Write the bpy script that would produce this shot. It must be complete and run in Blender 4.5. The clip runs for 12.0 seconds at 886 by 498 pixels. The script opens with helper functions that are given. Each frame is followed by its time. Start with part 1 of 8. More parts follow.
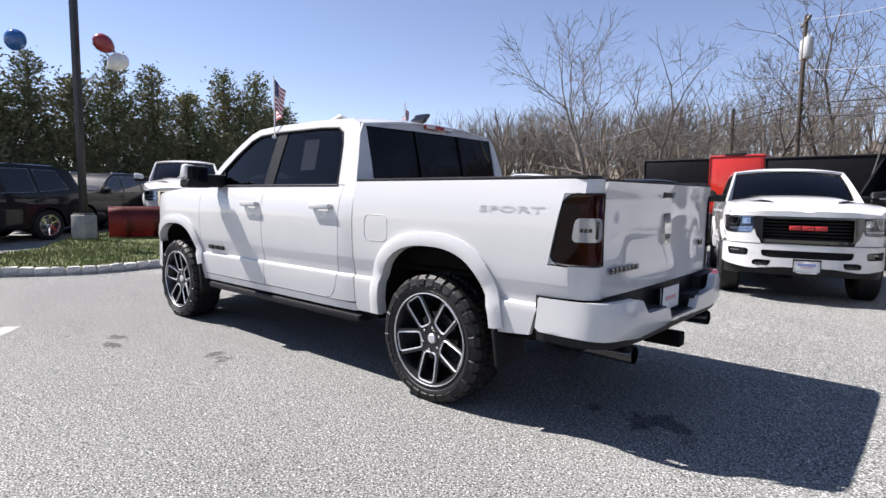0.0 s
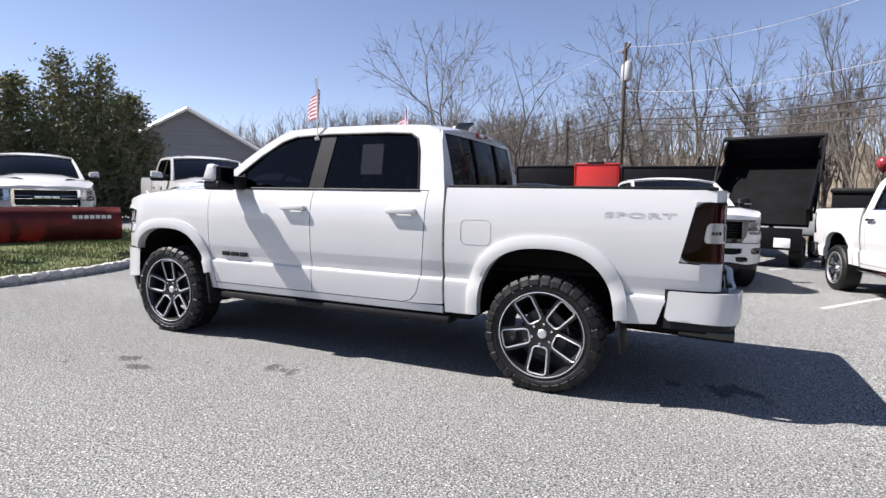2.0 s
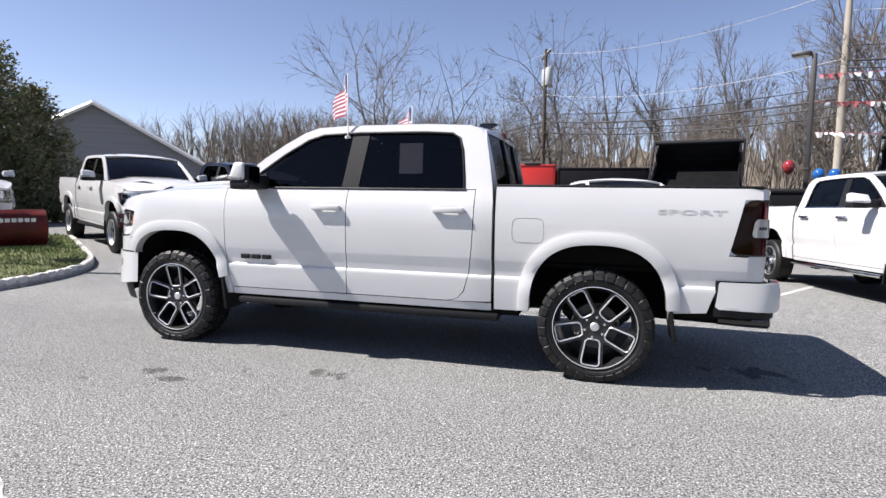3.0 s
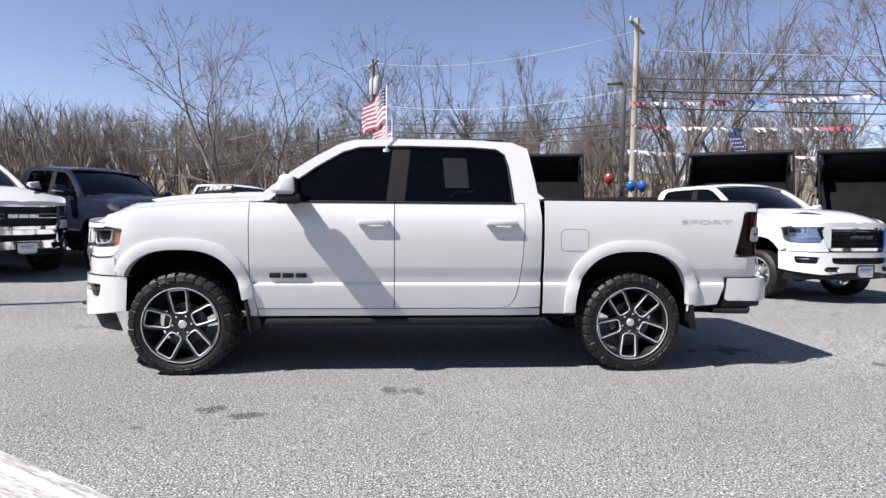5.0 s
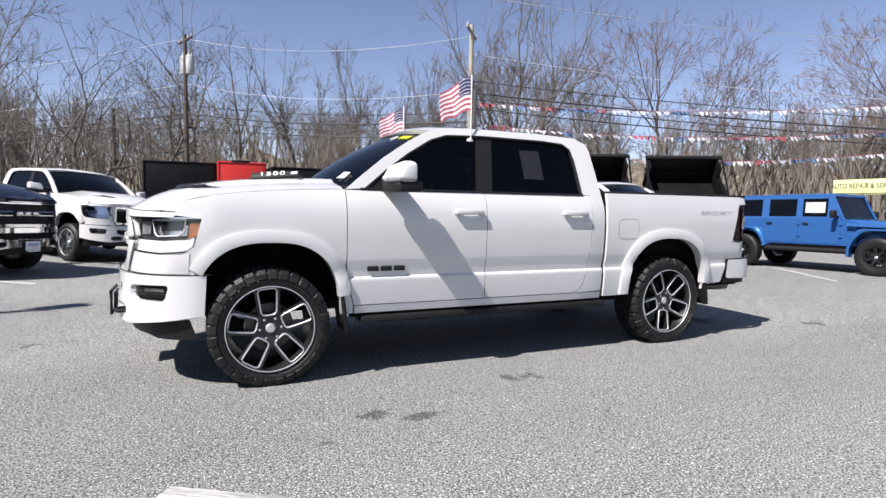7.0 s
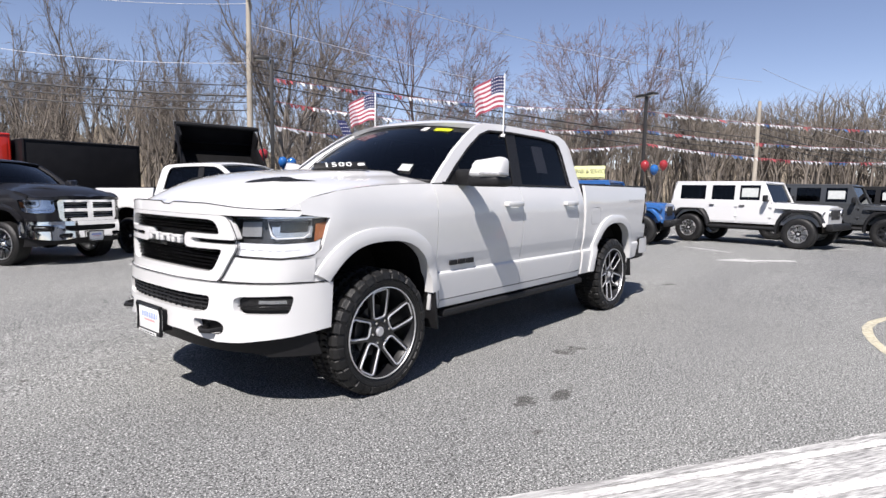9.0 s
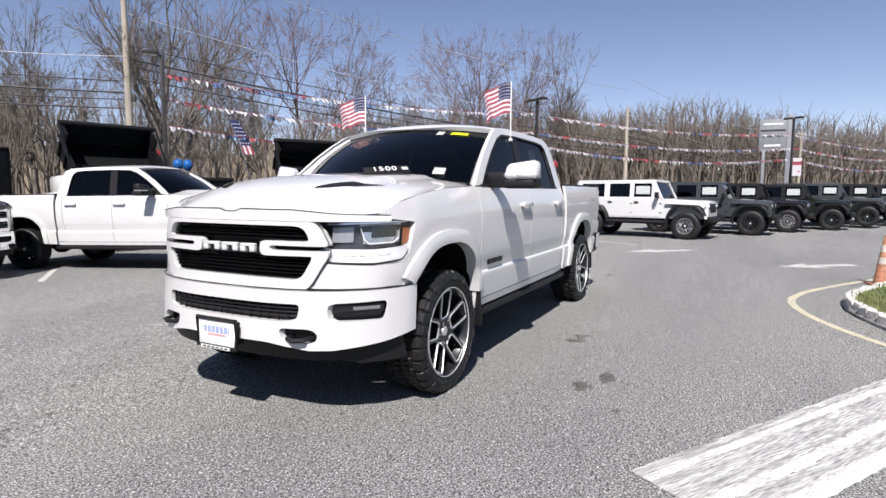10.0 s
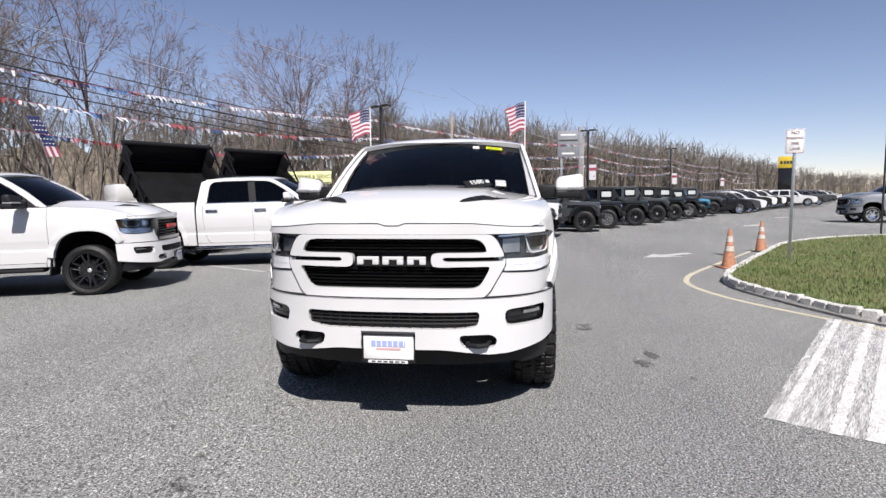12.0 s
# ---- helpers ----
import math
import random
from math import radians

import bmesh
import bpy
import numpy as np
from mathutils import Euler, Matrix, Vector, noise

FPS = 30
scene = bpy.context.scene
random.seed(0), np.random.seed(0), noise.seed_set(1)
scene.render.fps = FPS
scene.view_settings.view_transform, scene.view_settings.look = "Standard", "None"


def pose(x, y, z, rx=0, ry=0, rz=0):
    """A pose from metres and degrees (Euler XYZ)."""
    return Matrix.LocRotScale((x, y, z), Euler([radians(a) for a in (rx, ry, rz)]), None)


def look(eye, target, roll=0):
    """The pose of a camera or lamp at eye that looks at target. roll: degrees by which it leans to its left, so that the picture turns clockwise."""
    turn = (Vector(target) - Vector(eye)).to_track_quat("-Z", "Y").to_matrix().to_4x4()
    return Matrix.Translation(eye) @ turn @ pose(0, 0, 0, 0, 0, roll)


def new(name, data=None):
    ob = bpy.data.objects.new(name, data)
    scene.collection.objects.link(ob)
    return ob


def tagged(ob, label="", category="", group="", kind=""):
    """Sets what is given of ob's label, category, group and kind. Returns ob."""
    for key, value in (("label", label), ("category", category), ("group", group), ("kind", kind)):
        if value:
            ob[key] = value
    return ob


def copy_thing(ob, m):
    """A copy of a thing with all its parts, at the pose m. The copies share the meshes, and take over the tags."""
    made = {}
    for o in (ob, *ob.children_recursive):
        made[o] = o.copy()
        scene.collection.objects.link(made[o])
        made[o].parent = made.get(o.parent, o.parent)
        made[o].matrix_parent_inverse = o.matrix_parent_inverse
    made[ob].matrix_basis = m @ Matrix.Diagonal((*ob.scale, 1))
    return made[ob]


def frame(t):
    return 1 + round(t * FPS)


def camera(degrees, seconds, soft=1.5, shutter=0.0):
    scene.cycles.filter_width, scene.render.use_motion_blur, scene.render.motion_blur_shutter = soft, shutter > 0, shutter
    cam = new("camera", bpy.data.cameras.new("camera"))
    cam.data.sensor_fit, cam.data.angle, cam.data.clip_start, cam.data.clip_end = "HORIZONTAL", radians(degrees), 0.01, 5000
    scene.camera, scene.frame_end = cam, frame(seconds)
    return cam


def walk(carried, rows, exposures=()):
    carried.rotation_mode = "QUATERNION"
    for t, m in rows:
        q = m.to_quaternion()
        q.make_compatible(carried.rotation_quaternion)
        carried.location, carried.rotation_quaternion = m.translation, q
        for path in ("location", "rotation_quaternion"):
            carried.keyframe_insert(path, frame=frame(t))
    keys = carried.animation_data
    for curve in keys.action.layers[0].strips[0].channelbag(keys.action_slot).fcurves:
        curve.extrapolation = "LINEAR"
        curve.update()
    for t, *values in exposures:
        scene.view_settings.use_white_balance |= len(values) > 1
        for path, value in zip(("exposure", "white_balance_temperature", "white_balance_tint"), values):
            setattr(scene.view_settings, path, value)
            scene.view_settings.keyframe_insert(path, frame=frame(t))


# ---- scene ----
CROSS_W = 0.62
cam = camera(76.8, 12.0)
PATH = [
    (0, (6.09, -3.616, 1.339), (4.772, -2.123, 1.148), 0.6),
    (0.5, (5.621, -3.991, 1.39), (4.419, -2.404, 1.201), 0.8),
    (1, (5.383, -4.25, 1.405), (4.3, -2.579, 1.219), 1.0),
    (1.5, (5.052, -4.544, 1.377), (4.092, -2.799, 1.193), 1.1),
    (2, (4.645, -4.809, 1.352), (3.815, -2.998, 1.171), 1.1),
    (2.5, (4.187, -5.02, 1.334), (3.495, -3.152, 1.157), 1.1),
    (4.3, (2.414, -5.537, 1.308), (2.294, -3.547, 1.152), 0.3),
    (4.5, (2.227, -5.56, 1.313), (2.178, -3.566, 1.162), 0.3),
    (5, (1.772, -5.565, 1.353), (1.901, -3.574, 1.212), 0.5),
    (5.5, (1.221, -5.483, 1.282), (1.522, -3.511, 1.148), 0.7),
    (6, (0.651, -5.396, 1.27), (1.12, -3.456, 1.137), 0.8),
    (6.5, (0.076, -5.238, 1.277), (0.715, -3.348, 1.138), 0.8),
    (7, (-0.528, -5.032, 1.29), (0.289, -3.213, 1.137), 1.0),
    (8.8, (-2.406, -3.787, 1.356), (-0.933, -2.45, 1.147), 1.1),
    (9, (-2.583, -3.622, 1.353), (-1.052, -2.353, 1.144), 1.1),
    (9.5, (-2.996, -3.164, 1.35), (-1.334, -2.07, 1.144), 0.7),
    (10, (-3.372, -2.699, 1.352), (-1.606, -1.781, 1.151), 0.2),
    (10.5, (-3.695, -2.196, 1.37), (-1.85, -1.451, 1.168), -0.2),
    (11, (-3.932, -1.722, 1.386), (-2.028, -1.144, 1.188), -0.5),
    (11.5, (-4.152, -1.255, 1.426), (-2.206, -0.837, 1.233), -0.6),
    (12, (-4.308, -0.791, 1.42), (-2.336, -0.512, 1.23), -0.5),
]
walk(cam, [(t, look(eye, target, roll)) for t, eye, target, roll in PATH], ((0, 1.15, 6420, 14), (3, 1.06, 6420, 14), (6, 1.00, 6420, 14), (9, 0.82, 6420, 14), (12, 0.62, 6420, 14)))

# ---- sun and sky ----
SUN_WAY = Vector((0.75, 0.27, -1.0)).normalized()      # the way the sunlight travels
world = bpy.data.worlds.new("sky")
scene.world = world
world.use_nodes = True
wn = world.node_tree.nodes
wl = world.node_tree.links
sky = wn.new("ShaderNodeTexSky")
sky.sky_type = "NISHITA"
sky.sun_disc = False
sky.sun_elevation = math.asin(-SUN_WAY.z)
sky.sun_rotation = math.atan2(-SUN_WAY.x, -SUN_WAY.y)
sky.air_density = 0.75
sky.dust_density = 0.06
sky.ozone_density = 3.2
haze = wn.new("ShaderNodeMix")
haze.data_type = "RGBA"
haze.blend_type = "MULTIPLY"
haze.inputs["Factor"].default_value = 1.0
haze.inputs["B"].default_value = (1.20, 0.985, 0.90, 1)
wl.new(sky.outputs[0], haze.inputs["A"])
wl.new(haze.outputs["Result"], wn["Background"].inputs[0])
wn["Background"].inputs[1].default_value = 0.083
sun = new("sun", bpy.data.lights.new("sun", "SUN"))
sun.data.energy = 5.0
sun.data.angle = radians(0.53)
sun.data.color = (1.0, 0.955, 0.89)
sun.matrix_world = look((-40, -12, 50), Vector((-40, -12, 50)) + SUN_WAY)


# ---- materials ----
def mat(name, c1, c2=None, scale=6.0, rough=0.5, metal=0.0, coat=0.0, bump=0.0, bscale=60.0, detail=4.0, stretch=None, spec=0.5, per_object=0.0, fine=None):
    """A surface with two scales of colour variation, and fine relief."""
    m = bpy.data.materials.new(name)
    m.use_nodes = True
    n, l = m.node_tree.nodes, m.node_tree.links
    b = n["Principled BSDF"]
    b.inputs["Roughness"].default_value = rough
    b.inputs["Metallic"].default_value = metal
    b.inputs["Specular IOR Level"].default_value = spec
    b.inputs["Coat Weight"].default_value = coat
    b.inputs["Coat Roughness"].default_value = 0.03
    c2 = c2 or tuple(0.86 * q for q in c1)
    tc = n.new("ShaderNodeTexCoord")
    src = tc.outputs["Object"]
    if stretch:
        mp = n.new("ShaderNodeMapping")
        mp.inputs["Scale"].default_value = stretch
        l.new(src, mp.inputs[0])
        src = mp.outputs[0]
    nz = n.new("ShaderNodeTexNoise")
    nz.inputs["Scale"].default_value = scale
    nz.inputs["Detail"].default_value = detail
    l.new(src, nz.inputs["Vector"])
    mx = n.new("ShaderNodeMix")
    mx.data_type = "RGBA"
    mx.inputs["A"].default_value = (*c1, 1)
    mx.inputs["B"].default_value = (*c2, 1)
    rp = n.new("ShaderNodeMapRange")
    rp.inputs["From Min"].default_value = 0.32
    rp.inputs["From Max"].default_value = 0.68
    l.new(nz.outputs["Fac"], rp.inputs["Value"])
    l.new(rp.outputs[0], mx.inputs["Factor"])
    col = mx.outputs["Result"]
    if fine:
        n2 = n.new("ShaderNodeTexNoise")
        n2.inputs["Scale"].default_value = fine[0]
        n2.inputs["Detail"].default_value = 2.0
        l.new(src, n2.inputs["Vector"])
        r2 = n.new("ShaderNodeMapRange")
        r2.inputs["From Min"].default_value = 0.3
        r2.inputs["From Max"].default_value = 0.7
        r2.inputs["To Min"].default_value = 1 - fine[1]
        r2.inputs["To Max"].default_value = 1 + fine[1]
        l.new(n2.outputs["Fac"], r2.inputs["Value"])
        m2 = n.new("ShaderNodeMix")
        m2.data_type = "RGBA"
        m2.blend_type = "MULTIPLY"
        m2.inputs["Factor"].default_value = 1.0
        l.new(col, m2.inputs["A"])
        l.new(r2.outputs[0], m2.inputs["B"])
        col = m2.outputs["Result"]
    if per_object:
        oi = n.new("ShaderNodeObjectInfo")
        r3 = n.new("ShaderNodeMapRange")
        r3.inputs["To Min"].default_value = 1 - per_object
        r3.inputs["To Max"].default_value = 1 + per_object
        l.new(oi.outputs["Random"], r3.inputs["Value"])
        m3 = n.new("ShaderNodeMix")
        m3.data_type = "RGBA"
        m3.blend_type = "MULTIPLY"
        m3.inputs["Factor"].default_value = 1.0
        l.new(col, m3.inputs["A"])
        l.new(r3.outputs[0], m3.inputs["B"])
        col = m3.outputs["Result"]
    l.new(col, b.inputs["Base Color"])
    if bump:
        bz = n.new("ShaderNodeTexNoise")
        bz.inputs["Scale"].default_value = bscale
        bz.inputs["Detail"].default_value = 3.0
        l.new(src, bz.inputs["Vector"])
        bp = n.new("ShaderNodeBump")
        bp.inputs["Strength"].default_value = bump
        bp.inputs["Distance"].default_value = 0.01
        l.new(bz.outputs["Fac"], bp.inputs["Height"])
        l.new(bp.outputs[0], b.inputs["Normal"])
    return m


def paint(name, c, flake=0.0):
    return mat(name, c, tuple(0.965 * q for q in c), scale=1.7, rough=0.4, metal=flake, coat=1.0 if max(c) > 0.1 else 0.55, spec=0.06)


def tinted(name, tint, gloss=1.0):
    """Window glass: dark tint that lets some light through, with a clear reflection."""
    m = bpy.data.materials.new(name)
    m.use_nodes = True
    n, l = m.node_tree.nodes, m.node_tree.links
    n.remove(n["Principled BSDF"])
    tr = n.new("ShaderNodeBsdfTransparent")
    tr.inputs[0].default_value = (*tint, 1)
    gl = n.new("ShaderNodeBsdfGlossy")
    gl.inputs["Roughness"].default_value = 0.01
    fr = n.new("ShaderNodeFresnel")
    fr.inputs[0].default_value = 1.50
    ml = n.new("ShaderNodeMath")
    ml.operation = "MULTIPLY"
    ml.inputs[1].default_value = gloss
    mx = n.new("ShaderNodeMixShader")
    l.new(fr.outputs[0], ml.inputs[0])
    l.new(ml.outputs[0], mx.inputs[0])
    l.new(tr.outputs[0], mx.inputs[1])
    l.new(gl.outputs[0], mx.inputs[2])
    l.new(mx.outputs[0], n["Material Output"].inputs[0])
    return m


WHITE = paint("white_paint", (0.56, 0.56, 0.558))
BLACKP = paint("black_paint", (0.012, 0.012, 0.014))
NAVYP = paint("dark_blue_paint", (0.010, 0.013, 0.028))
BLUEP = paint("bright_blue_paint", (0.026, 0.098, 0.28), 0.15)
TEALP = paint("light_blue_paint", (0.06, 0.22, 0.34), 0.2)
GREYP = paint("granite_grey_paint", (0.055, 0.058, 0.062), 0.3)
SILVERP = paint("silver_grey_paint", (0.22, 0.23, 0.24), 0.4)
GREENP = paint("dark_green_grey_paint", (0.014, 0.018, 0.016), 0.2)
REDP = paint("red_paint", (0.52, 0.030, 0.018))
BLACK = mat("black_plastic", (0.011, 0.011, 0.012), (0.013, 0.013, 0.014), 14, 0.5, spec=0.2, bump=0.15, bscale=300)
GLOSSB = mat("gloss_black_trim", (0.010, 0.010, 0.011), None, 5, 0.12, coat=0.5)
MATTE = mat("underbody_black", (0.005, 0.005, 0.005), (0.009, 0.008, 0.007), 8, 0.9, spec=0.1, bump=0.3, bscale=40)
RUBBER = mat("tyre_rubber", (0.007, 0.007, 0.0075), (0.013, 0.0125, 0.012), 9, 0.50, spec=0.32, bump=0.35, bscale=120, fine=(60, 0.3))
CHROME = mat("chrome", (0.78, 0.79, 0.80), (0.70, 0.71, 0.72), 12, 0.08, 1.0)
MACHINED = mat("machined_alloy", (0.72, 0.72, 0.73), (0.62, 0.62, 0.63), 40, 0.42, 0.75)
ALLOYB = mat("dark_alloy", (0.010, 0.010, 0.011), (0.014, 0.014, 0.015), 20, 0.35, 0.1, coat=0.25)
STEEL = mat("galvanised_steel", (0.42, 0.43, 0.44), (0.33, 0.34, 0.35), 18, 0.45, 0.9, bump=0.1, bscale=80)
GLASS = tinted("tinted_glass", (0.060, 0.064, 0.085), 0.6)
WGLASS = tinted("windshield_glass", (0.10, 0.11, 0.135), 1.0)
CLEAR = tinted("clear_lens", (0.93, 0.94, 0.95))
SMOKE = tinted("smoked_red_lens", (0.17, 0.042, 0.05), 0.6)
GLASSES = (GLASS, WGLASS, CLEAR, SMOKE)
TAILRED = mat("red_lens", (0.32, 0.010, 0.012), (0.25, 0.008, 0.010), 30, 0.12, coat=1.0)
AMBER = mat("amber_lens", (0.34, 0.125, 0.05), (0.26, 0.09, 0.035), 30, 0.2, coat=1.0)
REFLECT = mat("lamp_reflector", (0.75, 0.76, 0.78), (0.55, 0.56, 0.58), 30, 0.2, 1.0)
MIRROR = mat("mirror_glass", (0.10, 0.105, 0.115), None, 10, 0.02, 1.0)
INTERIOR = mat("dark_cabin_trim", (0.02, 0.02, 0.022), (0.03, 0.03, 0.03), 8, 0.8)
PAPER = mat("white_paper", (0.75, 0.75, 0.74), (0.68, 0.68, 0.67), 10, 0.7)
# white paper, its colour greyed to stand for dimming by tinted window glass
SHEET = mat("sun_bleached_paper", (0.46, 0.48, 0.47), (0.38, 0.40, 0.39), 14, 0.8)
PALEBLUE = mat("pale_blue_ink", (0.30, 0.36, 0.62), None, 10, 0.6)
PALERED = mat("pale_red_ink", (0.66, 0.36, 0.36), None, 10, 0.6)
DECALG = mat("grey_decal", (0.27, 0.27, 0.28), None, 10, 0.5)
INK = mat("dark_ink", (0.03, 0.035, 0.03), None, 10, 0.6)
INKRED = mat("red_ink", (0.50, 0.03, 0.03), None, 10, 0.5)
YELLOW = mat("fluorescent_yellow", (0.72, 0.78, 0.04), None, 10, 0.6)
FLAGR = mat("red_flag_cloth", (0.31, 0.058, 0.085), (0.26, 0.045, 0.07), 30, 0.8)
FLAGW = mat("white_flag_cloth", (0.58, 0.56, 0.58), (0.5, 0.48, 0.5), 30, 0.8)
FLAGB = mat("blue_flag_cloth", (0.014, 0.020, 0.09), (0.012, 0.016, 0.07), 30, 0.8)
LAMPH = mat("dark_lamp_housing", (0.05, 0.052, 0.056), (0.03, 0.031, 0.034), 14, 0.3, 0.2)
DRLW = mat("clear_lamp_diffuser", (0.66, 0.67, 0.70), (0.55, 0.56, 0.59), 20, 0.25, coat=0.6)
LAMPC = mat("signal_lens", (0.42, 0.42, 0.42), (0.22, 0.22, 0.22), 60, 0.25, 0.3, coat=0.6)
WPLASTIC = mat("white_plastic", (0.78, 0.78, 0.77), None, 10, 0.4)


# ---- helpers for meshes ----
def fall(x, y):
    """Height of the paving: it drains away from the truck and rises towards the row of heavy pickups."""
    rise = 0.03 * min(max((-1.0 - x) / 4.0, 0.0), 1.0) * min(max(y - 1.5, 0.0), 8.0)
    return rise - 0.018 * (min(max(y, 0.5), 30.0) - 0.5) - 0.004 * (min(max(x, 5.0), 60.0) - 5.0) + 0.024 * (-3.5 - max(min(x, -3.5), -12.0))


def part(name, bm, material, parent=None, label="", sharp=35):
    if material in GLASSES:
        bm.normal_update()
        flip = [f for f in bm.faces if f.normal.dot(f.calc_center_median() - Vector((1.7, 0, 0.9))) < 0]
        bmesh.ops.reverse_faces(bm, faces=flip)
    me = bpy.data.meshes.new(name)
    bm.to_mesh(me)
    bm.free()
    for mm in (material if isinstance(material, (list, tuple)) else [material]):
        me.materials.append(mm)
    me.polygons.foreach_set("use_smooth", [True] * len(me.polygons))
    me.set_sharp_from_angle(angle=radians(sharp))
    ob = new(name, me)
    ob.parent = parent
    if label:
        ob["label"] = label
    return ob


def thing(name, label, category, m=None, group="", kind=""):
    ob = new(name)
    ob.empty_display_size = 0.2
    if m is not None:
        m = m.copy()
        m.translation.z += fall(m.translation.x, m.translation.y)
        ob.matrix_world = m
    return tagged(ob, label, category, group, kind)


def box(bm, x0, x1, y0, y1, z0, z1, bevel=0.0, seg=2, m=None):
    g = bmesh.ops.create_cube(bm, size=1.0)["verts"]
    for v in g:
        v.co = Vector(((x0 + x1) / 2 + v.co.x * (x1 - x0), (y0 + y1) / 2 + v.co.y * (y1 - y0), (z0 + z1) / 2 + v.co.z * (z1 - z0)))
    if bevel:
        es = list({e for v in g for e in v.link_edges})
        r = bmesh.ops.bevel(bm, geom=es, offset=bevel, segments=seg, affect="EDGES", profile=0.5)
        g = list({v for f in r["faces"] for v in f.verts} | {v for v in g if v.is_valid})
    if m is not None:
        for v in g:
            v.co = m @ v.co
    return g


def boxbm(*a, **k):
    bm = bmesh.new()
    box(bm, *a, **k)
    return bm


def tube(bm, pts, r, n=8, closed=False, caps=True, radii=None):
    """A round bar along pts."""
    pts = [Vector(p) for p in pts]
    rings = []
    k = len(pts)
    for i, p in enumerate(pts):
        a = pts[(i - 1) % k] if closed else pts[max(i - 1, 0)]
        b = pts[(i + 1) % k] if closed else pts[min(i + 1, k - 1)]
        d = (b - a).normalized()
        u = d.cross(Vector((0, 0, 1)))
        u = u.normalized() if u.length > 1e-3 else Vector((1, 0, 0))
        w = d.cross(u).normalized()
        rr = radii[i] if radii else r
        rings.append([bm.verts.new(p + rr * (math.cos(2 * math.pi * j / n) * u + math.sin(2 * math.pi * j / n) * w)) for j in range(n)])
    for i in range(k if closed else k - 1):
        A, B = rings[i], rings[(i + 1) % k]
        for j in range(n):
            bm.faces.new((A[j], A[(j + 1) % n], B[(j + 1) % n], B[j]))
    if caps and not closed:
        bm.faces.new(rings[0][::-1])
        bm.faces.new(rings[-1])
    return rings


def tubebm(pts, r, n=8, **k):
    bm = bmesh.new()
    tube(bm, pts, r, n, **k)
    return bm


def lathe(bm, prof, n=32, axis="y", c=(0, 0, 0), cap=False):
    """prof: (radius, along) pairs turned round an axis."""
    rings = []
    for r, a in prof:
        ring = []
        for j in range(n):
            t = 2 * math.pi * j / n
            u, w = r * math.cos(t), r * math.sin(t)
            co = (u, a, w) if axis == "y" else (u, w, a) if axis == "z" else (a, u, w)
            ring.append(bm.verts.new(Vector(co) + Vector(c)))
        rings.append(ring)
    for A, B in zip(rings, rings[1:]):
        for j in range(n):
            bm.faces.new((A[j], A[(j + 1) % n], B[(j + 1) % n], B[j]))
    if cap:
        bm.faces.new(rings[0])
        bm.faces.new(rings[-1])
    return rings


def grid(bm, f, us, vs):
    """A sheet of quads through f(u, v)."""
    rows = [[bm.verts.new(f(u, v)) for v in vs] for u in us]
    for A, B in zip(rows, rows[1:]):
        for j in range(len(vs) - 1):
            bm.faces.new((A[j], A[j + 1], B[j + 1], B[j]))
    return rows


def span(a, b, n):
    return [a + (b - a) * i / n for i in range(n + 1)]


def lerp1(x, table):
    if x <= table[0][0]:
        return table[0][1]
    for (a, p), (b, q) in zip(table, table[1:]):
        if x <= b:
            return p + (q - p) * (x - a) / (b - a)
    return table[-1][1]


def smooth1(x, table):
    """Smooth curve through a table (Catmull-Rom)."""
    if x <= table[0][0]:
        return table[0][1]
    for i in range(len(table) - 1):
        (a, p), (b, q) = table[i], table[i + 1]
        if x <= b:
            t = (x - a) / (b - a)
            pa, pp = table[i - 1] if i else (a - (b - a), p)
            nb, nq = table[i + 2] if i + 2 < len(table) else (b + (b - a), q)
            m0 = (q - pp) / (b - pa) * (b - a)
            m1 = (nq - p) / (nb - a) * (b - a)
            return (2 * t**3 - 3 * t**2 + 1) * p + (t**3 - 2 * t**2 + t) * m0 + (-2 * t**3 + 3 * t**2) * q + (t**3 - t**2) * m1
    return table[-1][1]


